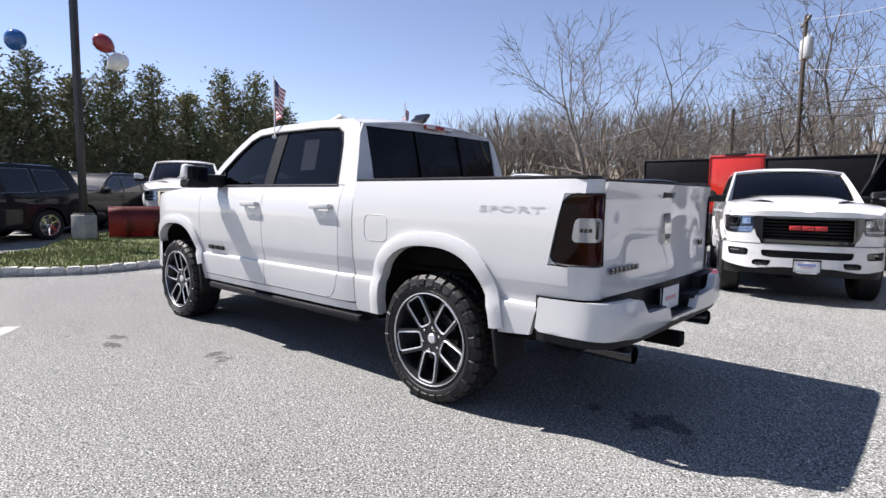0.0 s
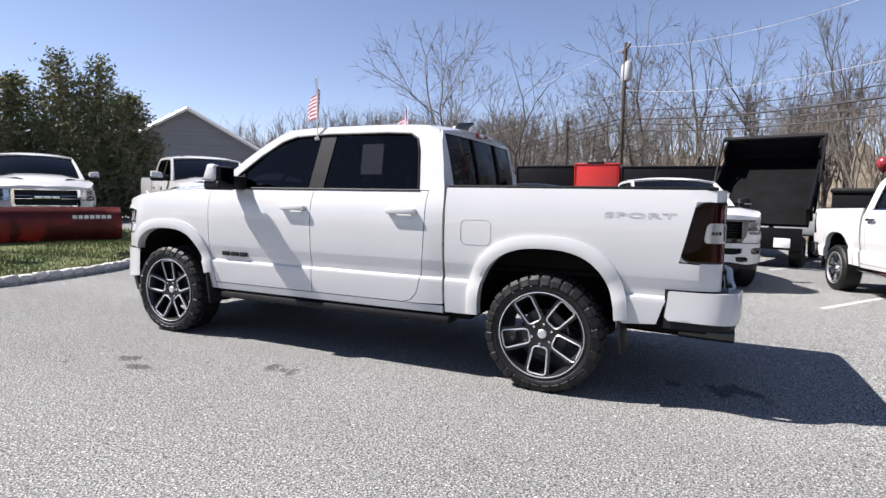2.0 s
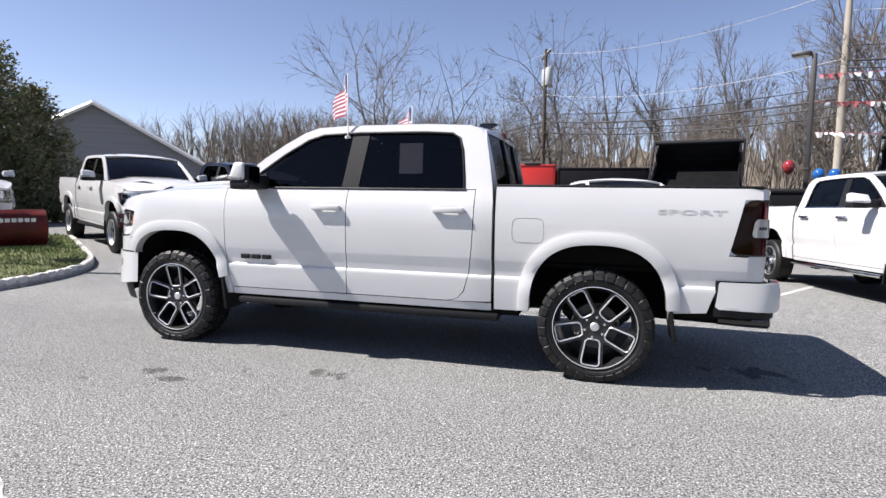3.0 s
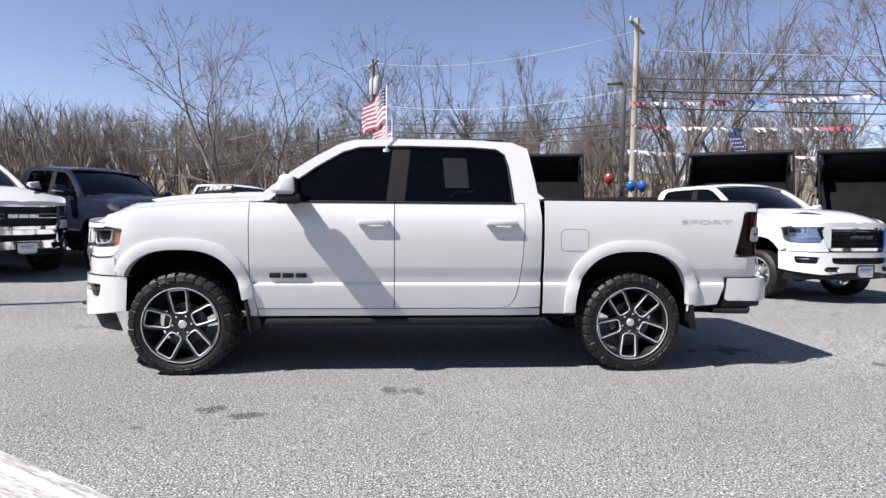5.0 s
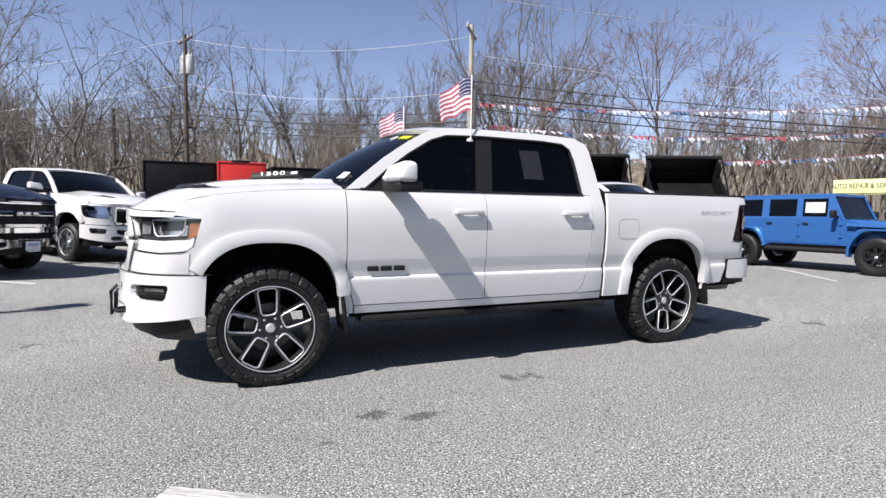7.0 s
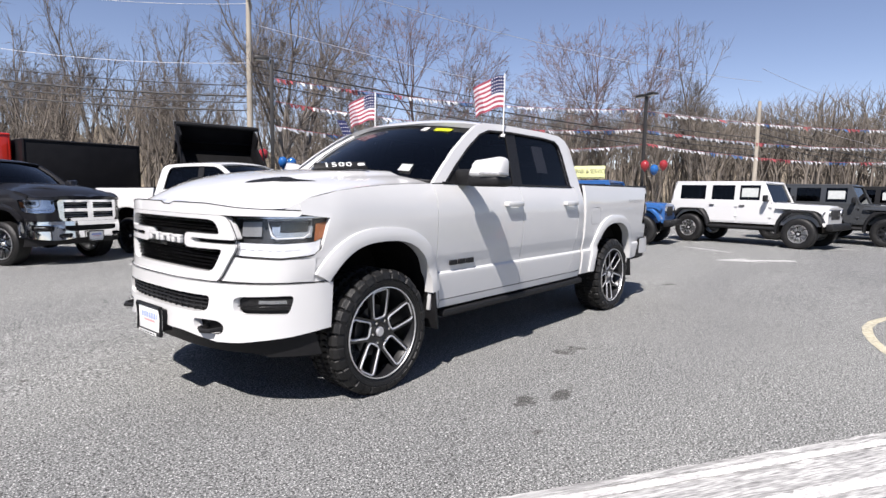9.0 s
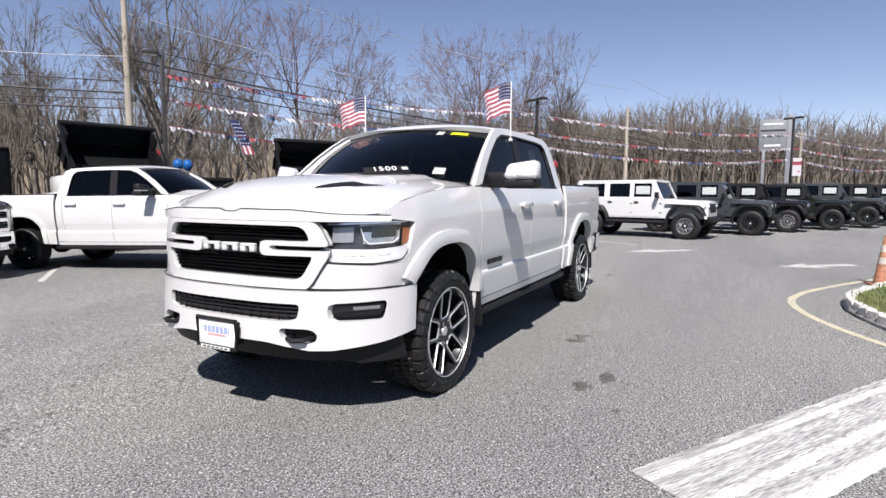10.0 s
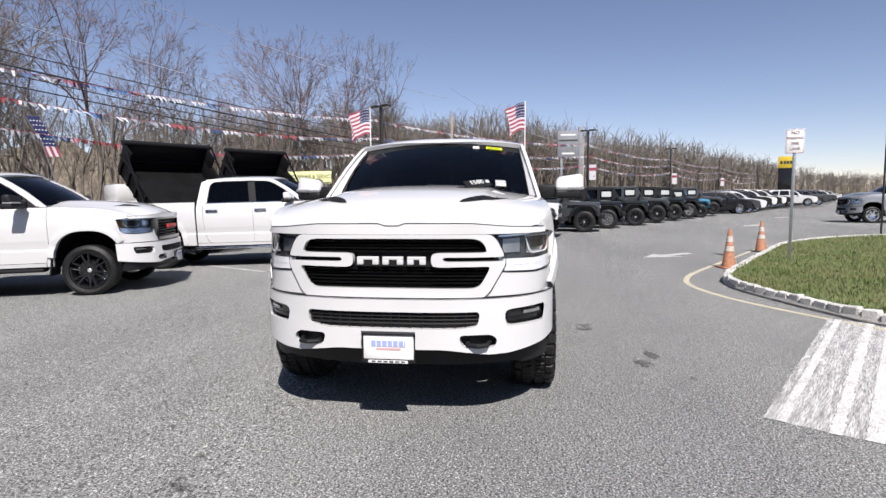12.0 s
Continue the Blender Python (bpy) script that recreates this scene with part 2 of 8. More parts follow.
def patch(outline, f, step=0.09, holes=(), rim=None, cuts=(), levels=()):
    """The piece of a curved sheet f(u, v) inside an outline, less rectangular holes and shaped cuts, with a turned-in rim."""
    bm = bmesh.new()
    if cuts:
        loops = []
        for ring in (outline, *cuts):
            vs = [bm.verts.new((u, v, 0)) for u, v in ring]
            loops += [bm.edges.new((vs[i - 1], vs[i])) for i in range(len(vs))]
        bmesh.ops.triangle_fill(bm, use_beauty=True, edges=loops)
    else:
        bm.faces.new([bm.verts.new((u, v, 0)) for u, v in outline])
    for k in (0, 1):
        lo, hi = min(p[k] for p in outline), max(p[k] for p in outline)
        lines = {round(lo + (hi - lo) * i / max(1, round((hi - lo) / step)), 4) for i in range(1, max(1, round((hi - lo) / step)))}
        lines |= {h[2 * k] for h in holes} | {h[2 * k + 1] for h in holes}
        lines |= {q for q in levels if k == 1 and lo < q < hi}
        no = Vector((1, 0, 0)) if k == 0 else Vector((0, 1, 0))
        for c in sorted(lines):
            bmesh.ops.bisect_plane(bm, geom=bm.verts[:] + bm.edges[:] + bm.faces[:], dist=1e-5, plane_co=no * c, plane_no=no)
    gone = []
    for fc in bm.faces:
        c = fc.calc_center_median()
        if any(h[0] < c.x < h[1] and h[2] < c.y < h[3] for h in holes):
            gone.append(fc)
    if gone:
        bmesh.ops.delete(bm, geom=gone, context="FACES")
    for v in bm.verts:
        v.co = f(v.co.x, v.co.y)
    if rim is not None:
        r = Vector(rim)
        ed = [e for e in bm.edges if e.is_boundary]
        g = bmesh.ops.extrude_edge_only(bm, edges=ed)["geom"]
        for v in g:
            if isinstance(v, bmesh.types.BMVert):
                v.co += r
    return bm


def rounded(pts, r, n=4):
    """A polygon with its corners rounded."""
    out = []
    for i in range(len(pts)):
        a, b, d = Vector(pts[i - 1]), Vector(pts[i]), Vector(pts[(i + 1) % len(pts)])
        u, v = a - b, d - b
        ru, rv = min(r, u.length * 0.48), min(r, v.length * 0.48)
        u, v = u.normalized() * ru, v.normalized() * rv
        out += [tuple(b + u * (1 - k / n) ** 2 + v * (k / n) ** 2) for k in range(n + 1)]
    return out


def join(bm, other):
    """Adds another bmesh to bm."""
    me = bpy.data.meshes.new("join")
    other.to_mesh(me)
    other.free()
    bm.from_mesh(me)
    bpy.data.meshes.remove(me)
    return bm


def outlined(text, height, stretch, line):
    """The outlines of letters as flat strips of even width, in the x-z plane, facing -y."""
    src = moved(lettering(text, height, 0.0), Matrix.Diagonal((stretch, 1, 1, 1)))
    bm = bmesh.new()
    for e in src.edges:
        if e.is_boundary:
            a, b = e.verts[0].co, e.verts[1].co
            d = (b - a).normalized()
            n = Vector((-d.z, 0, d.x)) * line / 2
            a, b = a - d * line / 2, b + d * line / 2
            bm.faces.new([bm.verts.new(q) for q in (a - n, b - n, b + n, a + n)])
    src.free()
    return bm


def lettering(text, height, thick=0.004, outline=0.0):
    """Letters standing in the x-z plane, facing -y, centred on the origin."""
    cu = bpy.data.curves.new("letters", "FONT")
    cu.body = text
    cu.align_x = "CENTER"
    cu.align_y = "CENTER"
    cu.size = height * 1.38
    if outline:
        cu.fill_mode = "NONE"
        cu.bevel_depth = outline
        cu.bevel_resolution = 0
    else:
        cu.extrude = thick / 2
    cu.resolution_u = 3
    ob = bpy.data.objects.new("letters", cu)
    scene.collection.objects.link(ob)
    me = bpy.data.meshes.new_from_object(ob.evaluated_get(bpy.context.evaluated_depsgraph_get()))
    bpy.data.objects.remove(ob)
    bm = bmesh.new()
    bm.from_mesh(me)
    bpy.data.meshes.remove(me)
    bpy.data.curves.remove(cu)
    bmesh.ops.transform(bm, matrix=pose(0, 0, 0, 90, 0, 0), verts=bm.verts)
    return bm


def moved(bm, m):
    bmesh.ops.transform(bm, matrix=m, verts=bm.verts)
    return bm


# ---- ground ----
STAINS = ((1.62, -1.46, 0.20), (0.40, -1.80, 0.17), (0.75, -1.92, 0.10), (-1.70, 0.90, 0.15), (2.05, -1.62, 0.09), (4.9, -0.35, 0.30), (6.0, -0.9, 0.2), (0.1, -2.1, 0.06), (9.2, -1.9, 0.16), (7.6, 1.6, 0.2), (-2.6, 2.2, 0.12))


def asphalt():
    m = mat("worn_asphalt", (0.184, 0.187, 0.181), (0.216, 0.219, 0.211), 0.55, 0.9, detail=6.0, bump=0.7, bscale=120, spec=0.08)
    n, l = m.node_tree.nodes, m.node_tree.links
    b = n["Principled BSDF"]
    col = b.inputs["Base Color"].links[0].from_socket
    tc = n.new("ShaderNodeTexCoord").outputs["Object"]

    def mixin(kind, fac, other):
        nonlocal col
        mx = n.new("ShaderNodeMix")
        mx.data_type = "RGBA"
        mx.blend_type = kind
        l.new(fac, mx.inputs["Factor"])
        l.new(col, mx.inputs["A"])
        mx.inputs["B"].default_value = (*other, 1)
        col = mx.outputs["Result"]

    def ranged(sock, a, b2, lo=0.0, hi=1.0):
        r = n.new("ShaderNodeMapRange")
        r.inputs["From Min"].default_value = a
        r.inputs["From Max"].default_value = b2
        r.inputs["To Min"].default_value = lo
        r.inputs["To Max"].default_value = hi
        l.new(sock, r.inputs["Value"])
        return r.outputs[0]
    for scale, lo, hi, kind, other in ((98.0, 0.555, 0.62, "MIX", (0.55, 0.55, 0.525)), (78.0, 0.535, 0.60, "MIX", (0.048, 0.049, 0.047)), (30.0, 0.62, 0.70, "MIX", (0.085, 0.086, 0.083)), (46.0, 0.67, 0.71, "MIX", (0.64, 0.64, 0.61))):
        z = n.new("ShaderNodeTexNoise")
        z.inputs["Scale"].default_value = scale
        z.inputs["Detail"].default_value = 1.5
        mp = n.new("ShaderNodeMapping")
        mp.inputs["Location"].default_value = (scale, scale * 0.37, 0)
        l.new(tc, mp.inputs[0])
        l.new(mp.outputs[0], z.inputs["Vector"])
        mixin(kind, ranged(z.outputs["Fac"], lo, hi, 0, 0.9), other)
    # long wear bands and patches
    z = n.new("ShaderNodeTexNoise")
    z.inputs["Scale"].default_value = 0.16
    z.inputs["Detail"].default_value = 5
    mp = n.new("ShaderNodeMapping")
    mp.inputs["Rotation"].default_value = (0, 0, radians(30))
    mp.inputs["Scale"].default_value = (0.5, 2.2, 1)
    l.new(tc, mp.inputs[0])
    l.new(mp.outputs[0], z.inputs["Vector"])
    mixin("MULTIPLY", ranged(z.outputs["Fac"], 0.42, 0.62, 0, 0.8), (0.80, 0.80, 0.82))
    # oil stains
    wob = n.new("ShaderNodeTexNoise")
    wob.inputs["Scale"].default_value = 5.0
    wob.inputs["Detail"].default_value = 9.0
    l.new(tc, wob.inputs["Vector"])
    for x, y, r in STAINS:
        d = n.new("ShaderNodeVectorMath")
        d.operation = "DISTANCE"
        sc = n.new("ShaderNodeMapping")
        sc.inputs["Scale"].default_value = (0.75, 1.5, 0)
        l.new(tc, sc.inputs[0])
        l.new(sc.outputs[0], d.inputs[0])
        d.inputs[1].default_value = (x * 0.75, y * 1.5, 0)
        ad = n.new("ShaderNodeMath")
        ad.operation = "MULTIPLY_ADD"
        l.new(wob.outputs["Fac"], ad.inputs[0])
        ad.inputs[1].default_value = r * 5.0
        l.new(d.outputs["Value"], ad.inputs[2])
        mixin("MULTIPLY", ranged(ad.outputs[0], r * 3.15, r * 2.75, 0, 0.85), (0.40, 0.39, 0.38))
    # cracks
    vo = n.new("ShaderNodeTexVoronoi")
    vo.feature = "DISTANCE_TO_EDGE"
    vo.inputs["Scale"].default_value = 0.28
    wv = n.new("ShaderNodeVectorMath")
    wv.operation = "MULTIPLY_ADD"
    l.new(wob.outputs["Color"], wv.inputs[0])
    wv.inputs[1].default_value = (0.5, 0.5, 0)
    l.new(tc, wv.inputs[2])
    l.new(wv.outputs[0], vo.inputs["Vector"])
    mixin("MULTIPLY", ranged(vo.outputs["Distance"], 0.0022, 0.0008, 0, 0.35), (0.45, 0.44, 0.43))
    l.new(col, b.inputs["Base Color"])
    return m


LITTER = mat("leaf_litter", (0.13, 0.095, 0.06), (0.075, 0.075, 0.035), 0.35, 0.95, bump=0.8, bscale=6, detail=8, fine=(9, 0.4))
WORNWHITE = mat("worn_white_road_paint", (0.50, 0.49, 0.47), (0.31, 0.305, 0.295), 7, 0.8, bump=0.4, bscale=90, fine=(38, 0.28))
YELLOWLINE = mat("faded_yellow_road_paint", (0.48, 0.435, 0.31), (0.36, 0.335, 0.26), 6, 0.8, bump=0.4, bscale=90, fine=(40, 0.3))
STREAKED = mat("streaked_white_road_paint", (0.47, 0.465, 0.45), (0.23, 0.228, 0.222), 17, 0.85, bump=0.6, bscale=90, fine=(70, 0.5), detail=9, stretch=(0.16, 1.6, 1))
BRIGHTLINE = mat("chipped_white_road_paint", (0.60, 0.59, 0.57), (0.44, 0.43, 0.42), 8, 0.85, bump=0.5, bscale=110, fine=(90, 0.30), detail=8, stretch=(0.35, 1, 1))
STONE = mat("granite_kerb_stone", (0.55, 0.54, 0.51), (0.42, 0.41, 0.385), 14, 0.85, bump=0.7, bscale=45, fine=(110, 0.25), per_object=0.14)
MORTAR = mat("kerb_mortar", (0.36, 0.35, 0.33), (0.27, 0.26, 0.25), 20, 0.95, bump=0.5, bscale=60)
SOIL = mat("turf_soil", (0.12, 0.13, 0.05), (0.085, 0.11, 0.032), 3.5, 0.95, bump=0.8, bscale=30, fine=(30, 0.35))
GRASS = mat("grass_blades", (0.085, 0.135, 0.032), (0.17, 0.165, 0.068), 1.6, 0.8, fine=(14, 0.35))
CONCRETE = mat("cast_concrete", (0.36, 0.35, 0.33), (0.27, 0.265, 0.25), 5, 0.9, bump=0.35, bscale=60, fine=(40, 0.15))

gb = bmesh.new()
grid(gb, lambda x, y: Vector((x, y, -0.80)), span(-1200, 1600, 28), span(-1400, 1200, 26))
tagged(part("ground", gb, LITTER), "brown leaf-littered open ground reaching the horizon", "ground", kind="structure")
LOT = [(-70, -60), (120, -160), (420, -330), (400, -250), (150, -72), (60, -2), (36, 12), (20, 20.5), (8, 26), (-3, 31), (-20, 34), (-70, 40)]
lb = bmesh.new()
lb.faces.new([lb.verts.new((x, y, 0.0)) for x, y in LOT])
for no, cuts in ((Vector((1, 0, 0)), (-12.0, -5.0, -4.0, -3.5, -3.0, -2.0, -1.0, 5.0, 60.0)), (Vector((0, 1, 0)), (0.5, 1.5, 3.5, 5.5, 7.5, 9.5, 30.0))):
    for c in cuts:
        bmesh.ops.bisect_plane(lb, geom=lb.verts[:] + lb.edges[:] + lb.faces[:], dist=1e-5, plane_co=no * c, plane_no=no)
for v in lb.verts:
    v.co.z = fall(v.co.x, v.co.y)
for e in bmesh.ops.extrude_edge_only(lb, edges=[e for e in lb.edges if e.is_boundary])["geom"]:
    if isinstance(e, bmesh.types.BMVert):
        e.co.z -= 0.15
ASPHALT = asphalt()
tagged(part("pavement", lb, ASPHALT), "sun-bleached grey asphalt parking lot", "pavement", kind="structure")


def strip(pts, w, z=0.004):
    """A painted line of width w along pts."""
    bm = bmesh.new()
    if len(pts) == 2:
        n = max(1, round(math.dist(*pts) / 0.4))
        pts = [tuple(Vector(pts[0]).lerp(Vector(pts[1]), k / n)) for k in range(n + 1)]
    P = [Vector((x, y, z + fall(x, y))) for x, y in pts]
    rows = []
    for i, p in enumerate(P):
        d = (P[min(i + 1, len(P) - 1)] - P[max(i - 1, 0)]).normalized()
        s = Vector((-d.y, d.x, 0)) * w / 2
        rows.append((bm.verts.new(p + s), bm.verts.new(p - s)))
    for a, b in zip(rows, rows[1:]):
        bm.faces.new((a[1], b[1], b[0], a[0]))
    return bm


def marking(name, bm, mt, label):
    return tagged(part(name, bm, mt), label, "road marking", kind="structure")


def curve_pts(pts, n=8):
    """Smooth open curve through plan points."""
    ls = [0.0]
    for a, b in zip(pts, pts[1:]):
        ls.append(ls[-1] + math.dist(a, b))
    tx, ty = [(s, p[0]) for s, p in zip(ls, pts)], [(s, p[1]) for s, p in zip(ls, pts)]
    return [(smooth1(s, tx), smooth1(s, ty)) for s in span(0, ls[-1], n * (len(pts) - 1))]


# crosswalk: two border lines with worn bars between them
CROSS = pose(-0.66, -2.30, 0, 0, 0, math.degrees(math.atan2(-0.527, 0.85)))
rng = random.Random(5)


def cross_line(name, v, w, mt, label, z=0.005, wander=0.0):
    """One long painted line of the crosswalk, v metres in from its edge, with an uneven border."""
    bm = bmesh.new()
    n = 90
    rows = []
    for k in range(n + 1):
        e = (rng.uniform(-1, 1) * wander, rng.uniform(-1, 1) * wander)
        u = 3.62 * k / n + (rng.uniform(-0.01, 0.01) if 0 < k < n else rng.uniform(0, 0.03))
        rows.append([bm.verts.new((u, -v + sd * w / 2 + e[i], z)) for i, sd in enumerate((-1, 1))])
    for a, b in zip(rows, rows[1:]):
        bm.faces.new((a[0], b[0], b[1], a[1]))
    ob = part(name, bm, mt)
    ob.matrix_world = CROSS
    return tagged(ob, label, "road marking", kind="structure")


cross_line("crosswalk_fill", CROSS_W / 2, CROSS_W - 0.04, STREAKED, "streaky worn white paint across a crosswalk", 0.002, 0.004)
cross_line("crosswalk_border", 0.028, 0.062, STREAKED, "dull white outer line of a crosswalk", 0.005, 0.006)
cross_line("crosswalk_border", 0.092, 0.058, BRIGHTLINE, "chipped white painted crosswalk border line", 0.006, 0.004)
cross_line("crosswalk_border", CROSS_W - 0.055, 0.10, BRIGHTLINE, "chipped white painted crosswalk border line", 0.005, 0.005)
cross_line("crosswalk_stripe", 0.375, 0.07, BRIGHTLINE, "scuffed white paint between crosswalk borders", 0.005, 0.012)
YL = curve_pts([(1.6, -4.75), (2.41, -4.20), (3.51, -3.63), (4.45, -3.40), (5.15, -3.44), (6.08, -3.81), (8.97, -5.54), (12.2, -7.5)], 5)
marking("kerb_line", strip(YL, 0.09), YELLOWLINE, "faded yellow painted line along the kerb")


def arrow(p, q, name="lane_arrow"):
    p, q = Vector(p), Vector(q)
    d = (q - p).normalized()
    s = Vector((-d.y, d.x))
    L = (q - p).length
    w = 0.13
    bm = bmesh.new()
    def f(a, b):
        q = p + d * a * L + s * b
        return bm.verts.new((q.x, q.y, 0.004 + fall(q.x, q.y)))
    bm.faces.new([f(0, w), f(0, -w), f(0.55, -w), f(0.46, -0.40), f(1, 0), f(0.46, 0.40), f(0.55, w)])
    marking(name, bm, WORNWHITE, "worn white painted lane arrow on asphalt")


arrow((9.85, -4.8), (8.75, -3.5))
arrow((11.45, -1.8), (10.25, -0.52))
arrow((24.0, -12.0), (22.3, -10.6))
arrow((34.0, -17.5), (32.0, -16.0))
for a, b in (((6.25, 4.35), (7.5, 6.4)), ((6.2, 10.3), (7.25, 12.3)), ((1.6, 7.29), (2.8, 9.1)), ((10.95, 1.7), (12.7, 4.2)), ((12.3, -0.4), (13.2, 1.0)), ((-6.2, 7.6), (-2.8, 5.5)), ((16.0, -2.6), (17.0, -1.0))):
    marking("parking_line", strip([a, b], 0.10), WORNWHITE, "white painted parking line")

ISLAND_A = curve_pts([(-5.4, -2.9), (-4.62, -1.75), (-4.15, -0.75), (-4.13, 0.0), (-4.27, 0.84), (-4.78, 2.15), (-5.55, 3.04), (-7.4, 4.45), (-9.31, 5.83)], 6)
ISLAND_A_BACK = [(-10.4, 5.9), (-10.6, 3.2), (-10.2, 0.9), (-7.4, -0.6), (-6.2, -2.2)]
ISLAND_B = curve_pts([(1.6, -5.2), (2.12, -4.62), (2.61, -4.42), (3.26, -4.22), (4.45, -3.97), (5.3, -4.12), (7.41, -5.25), (9.7, -6.55), (11.95, -7.92), (13.98, -10.05), (15.2, -12.27), (15.4, -14.5)], 5)
ISLAND_B_BACK = [(14.0, -16.5), (9.0, -15.0), (4.0, -11.0), (1.5, -7.5)]


def inside(x, y, poly):
    c = False
    for i in range(len(poly)):
        (x0, y0), (x1, y1) = poly[i - 1], poly[i]
        if (y0 > y) != (y1 > y) and x < (x1 - x0) * (y - y0) / (y1 - y0) + x0:
            c = not c
    return c


def island(front, back, label, blades, near, seed):
    """A turf island: soil bed, a bed of mortar and single kerb stones, and blades of grass."""
    poly = front + back
    bm = bmesh.new()
    f = bm.faces.new([bm.verts.new((x, y, 0.10 + fall(x, y))) for x, y in poly])
    r = bmesh.ops.extrude_face_region(bm, geom=[f])["geom"]
    for v in r:
        if isinstance(v, bmesh.types.BMVert):
            v.co.z -= 0.096
    isl = tagged(part("turf_island", bm, SOIL), label, "turf island", kind="structure")
    rnd = random.Random(seed)
    bm = bmesh.new()
    made = 0
    xs, ys = [p[0] for p in poly], [p[1] for p in poly]
    while made < blades:
        x, y = rnd.uniform(min(xs), max(xs)), rnd.uniform(min(ys), max(ys))
        if not inside(x, y, poly) or rnd.random() > math.exp(-math.dist((x, y), near) / 7.0) + 0.12:
            continue
        k = noise.noise(Vector((x * 0.9, y * 0.9, seed)))
        h = rnd.uniform(0.03, 0.075) * (1 + 0.6 * k)
        a = rnd.uniform(0, 6.283)
        w = rnd.uniform(0.005, 0.011)
        c, s = math.cos(a), math.sin(a)
        b = rnd.uniform(-0.03, 0.03)
        g = fall(x, y)
        bm.faces.new((bm.verts.new((x - w * c, y - w * s, 0.095 + g)), bm.verts.new((x + w * c, y + w * s, 0.095 + g)), bm.verts.new((x + b * s, y - b * c, 0.10 + h + g))))
        made += 1
    tagged(part("grass", bm, GRASS), "short green and straw-coloured grass on a kerbed island", "grass", kind="stuff")
    return isl


def kerb_stones(front, parent, seed):
    """Rough granite setts in a row along a line, as single pieces on a few shared meshes."""
    rnd = random.Random(seed)
    shapes = []
    for k in range(6):
        bm = bmesh.new()
        box(bm, -0.095, 0.095, -0.06, 0.06, -0.06, 0.135, 0.016, 1)
        for v in bm.verts:
            v.co += Vector((rnd.uniform(-1, 1), rnd.uniform(-1, 1), rnd.uniform(-1, 1))) * 0.008
            if v.co.z > 0.1:
                v.co.y *= 0.86
        me = bpy.data.meshes.new("kerb_stone")
        bm.to_mesh(me)
        bm.free()
        me.materials.append(STONE)
        shapes.append(me)
    ls = [0.0]
    for a, b in zip(front, front[1:]):
        ls.append(ls[-1] + math.dist(a, b))
    tx, ty = [(s, p[0]) for s, p in zip(ls, front)], [(s, p[1]) for s, p in zip(ls, front)]
    s = 0.1
    while s < ls[-1] - 0.1:
        x, y = lerp1(s, tx), lerp1(s, ty)
        a = math.atan2(lerp1(s + 0.05, ty) - lerp1(s - 0.05, ty), lerp1(s + 0.05, tx) - lerp1(s - 0.05, tx))
        ob = new("kerb_stone", shapes[rnd.randrange(6)])
        ob.parent = parent
        ob.matrix_local = Matrix.LocRotScale((x, y, fall(x, y) + rnd.uniform(-0.006, 0.01)), Euler((radians(rnd.uniform(-4, 4)), radians(rnd.uniform(-3, 3)), a + radians(rnd.uniform(-4, 4)))), (rnd.uniform(0.92, 1.06), 1, rnd.uniform(0.95, 1.05)))
        s += 0.205
    bm = bmesh.new()
    tube(bm, [(x, y, 0.03 + fall(x, y)) for x, y in front], 0.07, 6)
    part("kerb_bed", bm, MORTAR, parent)


island_a = island(ISLAND_A, ISLAND_A_BACK, "green turf island edged with granite setts, holding a snow plough", 26000, (-5.0, 0.5), 3)
island_b = island(ISLAND_B, ISLAND_B_BACK, "green turf island edged with granite setts beside a fire lane", 34000, (5.0, -5.0), 4)


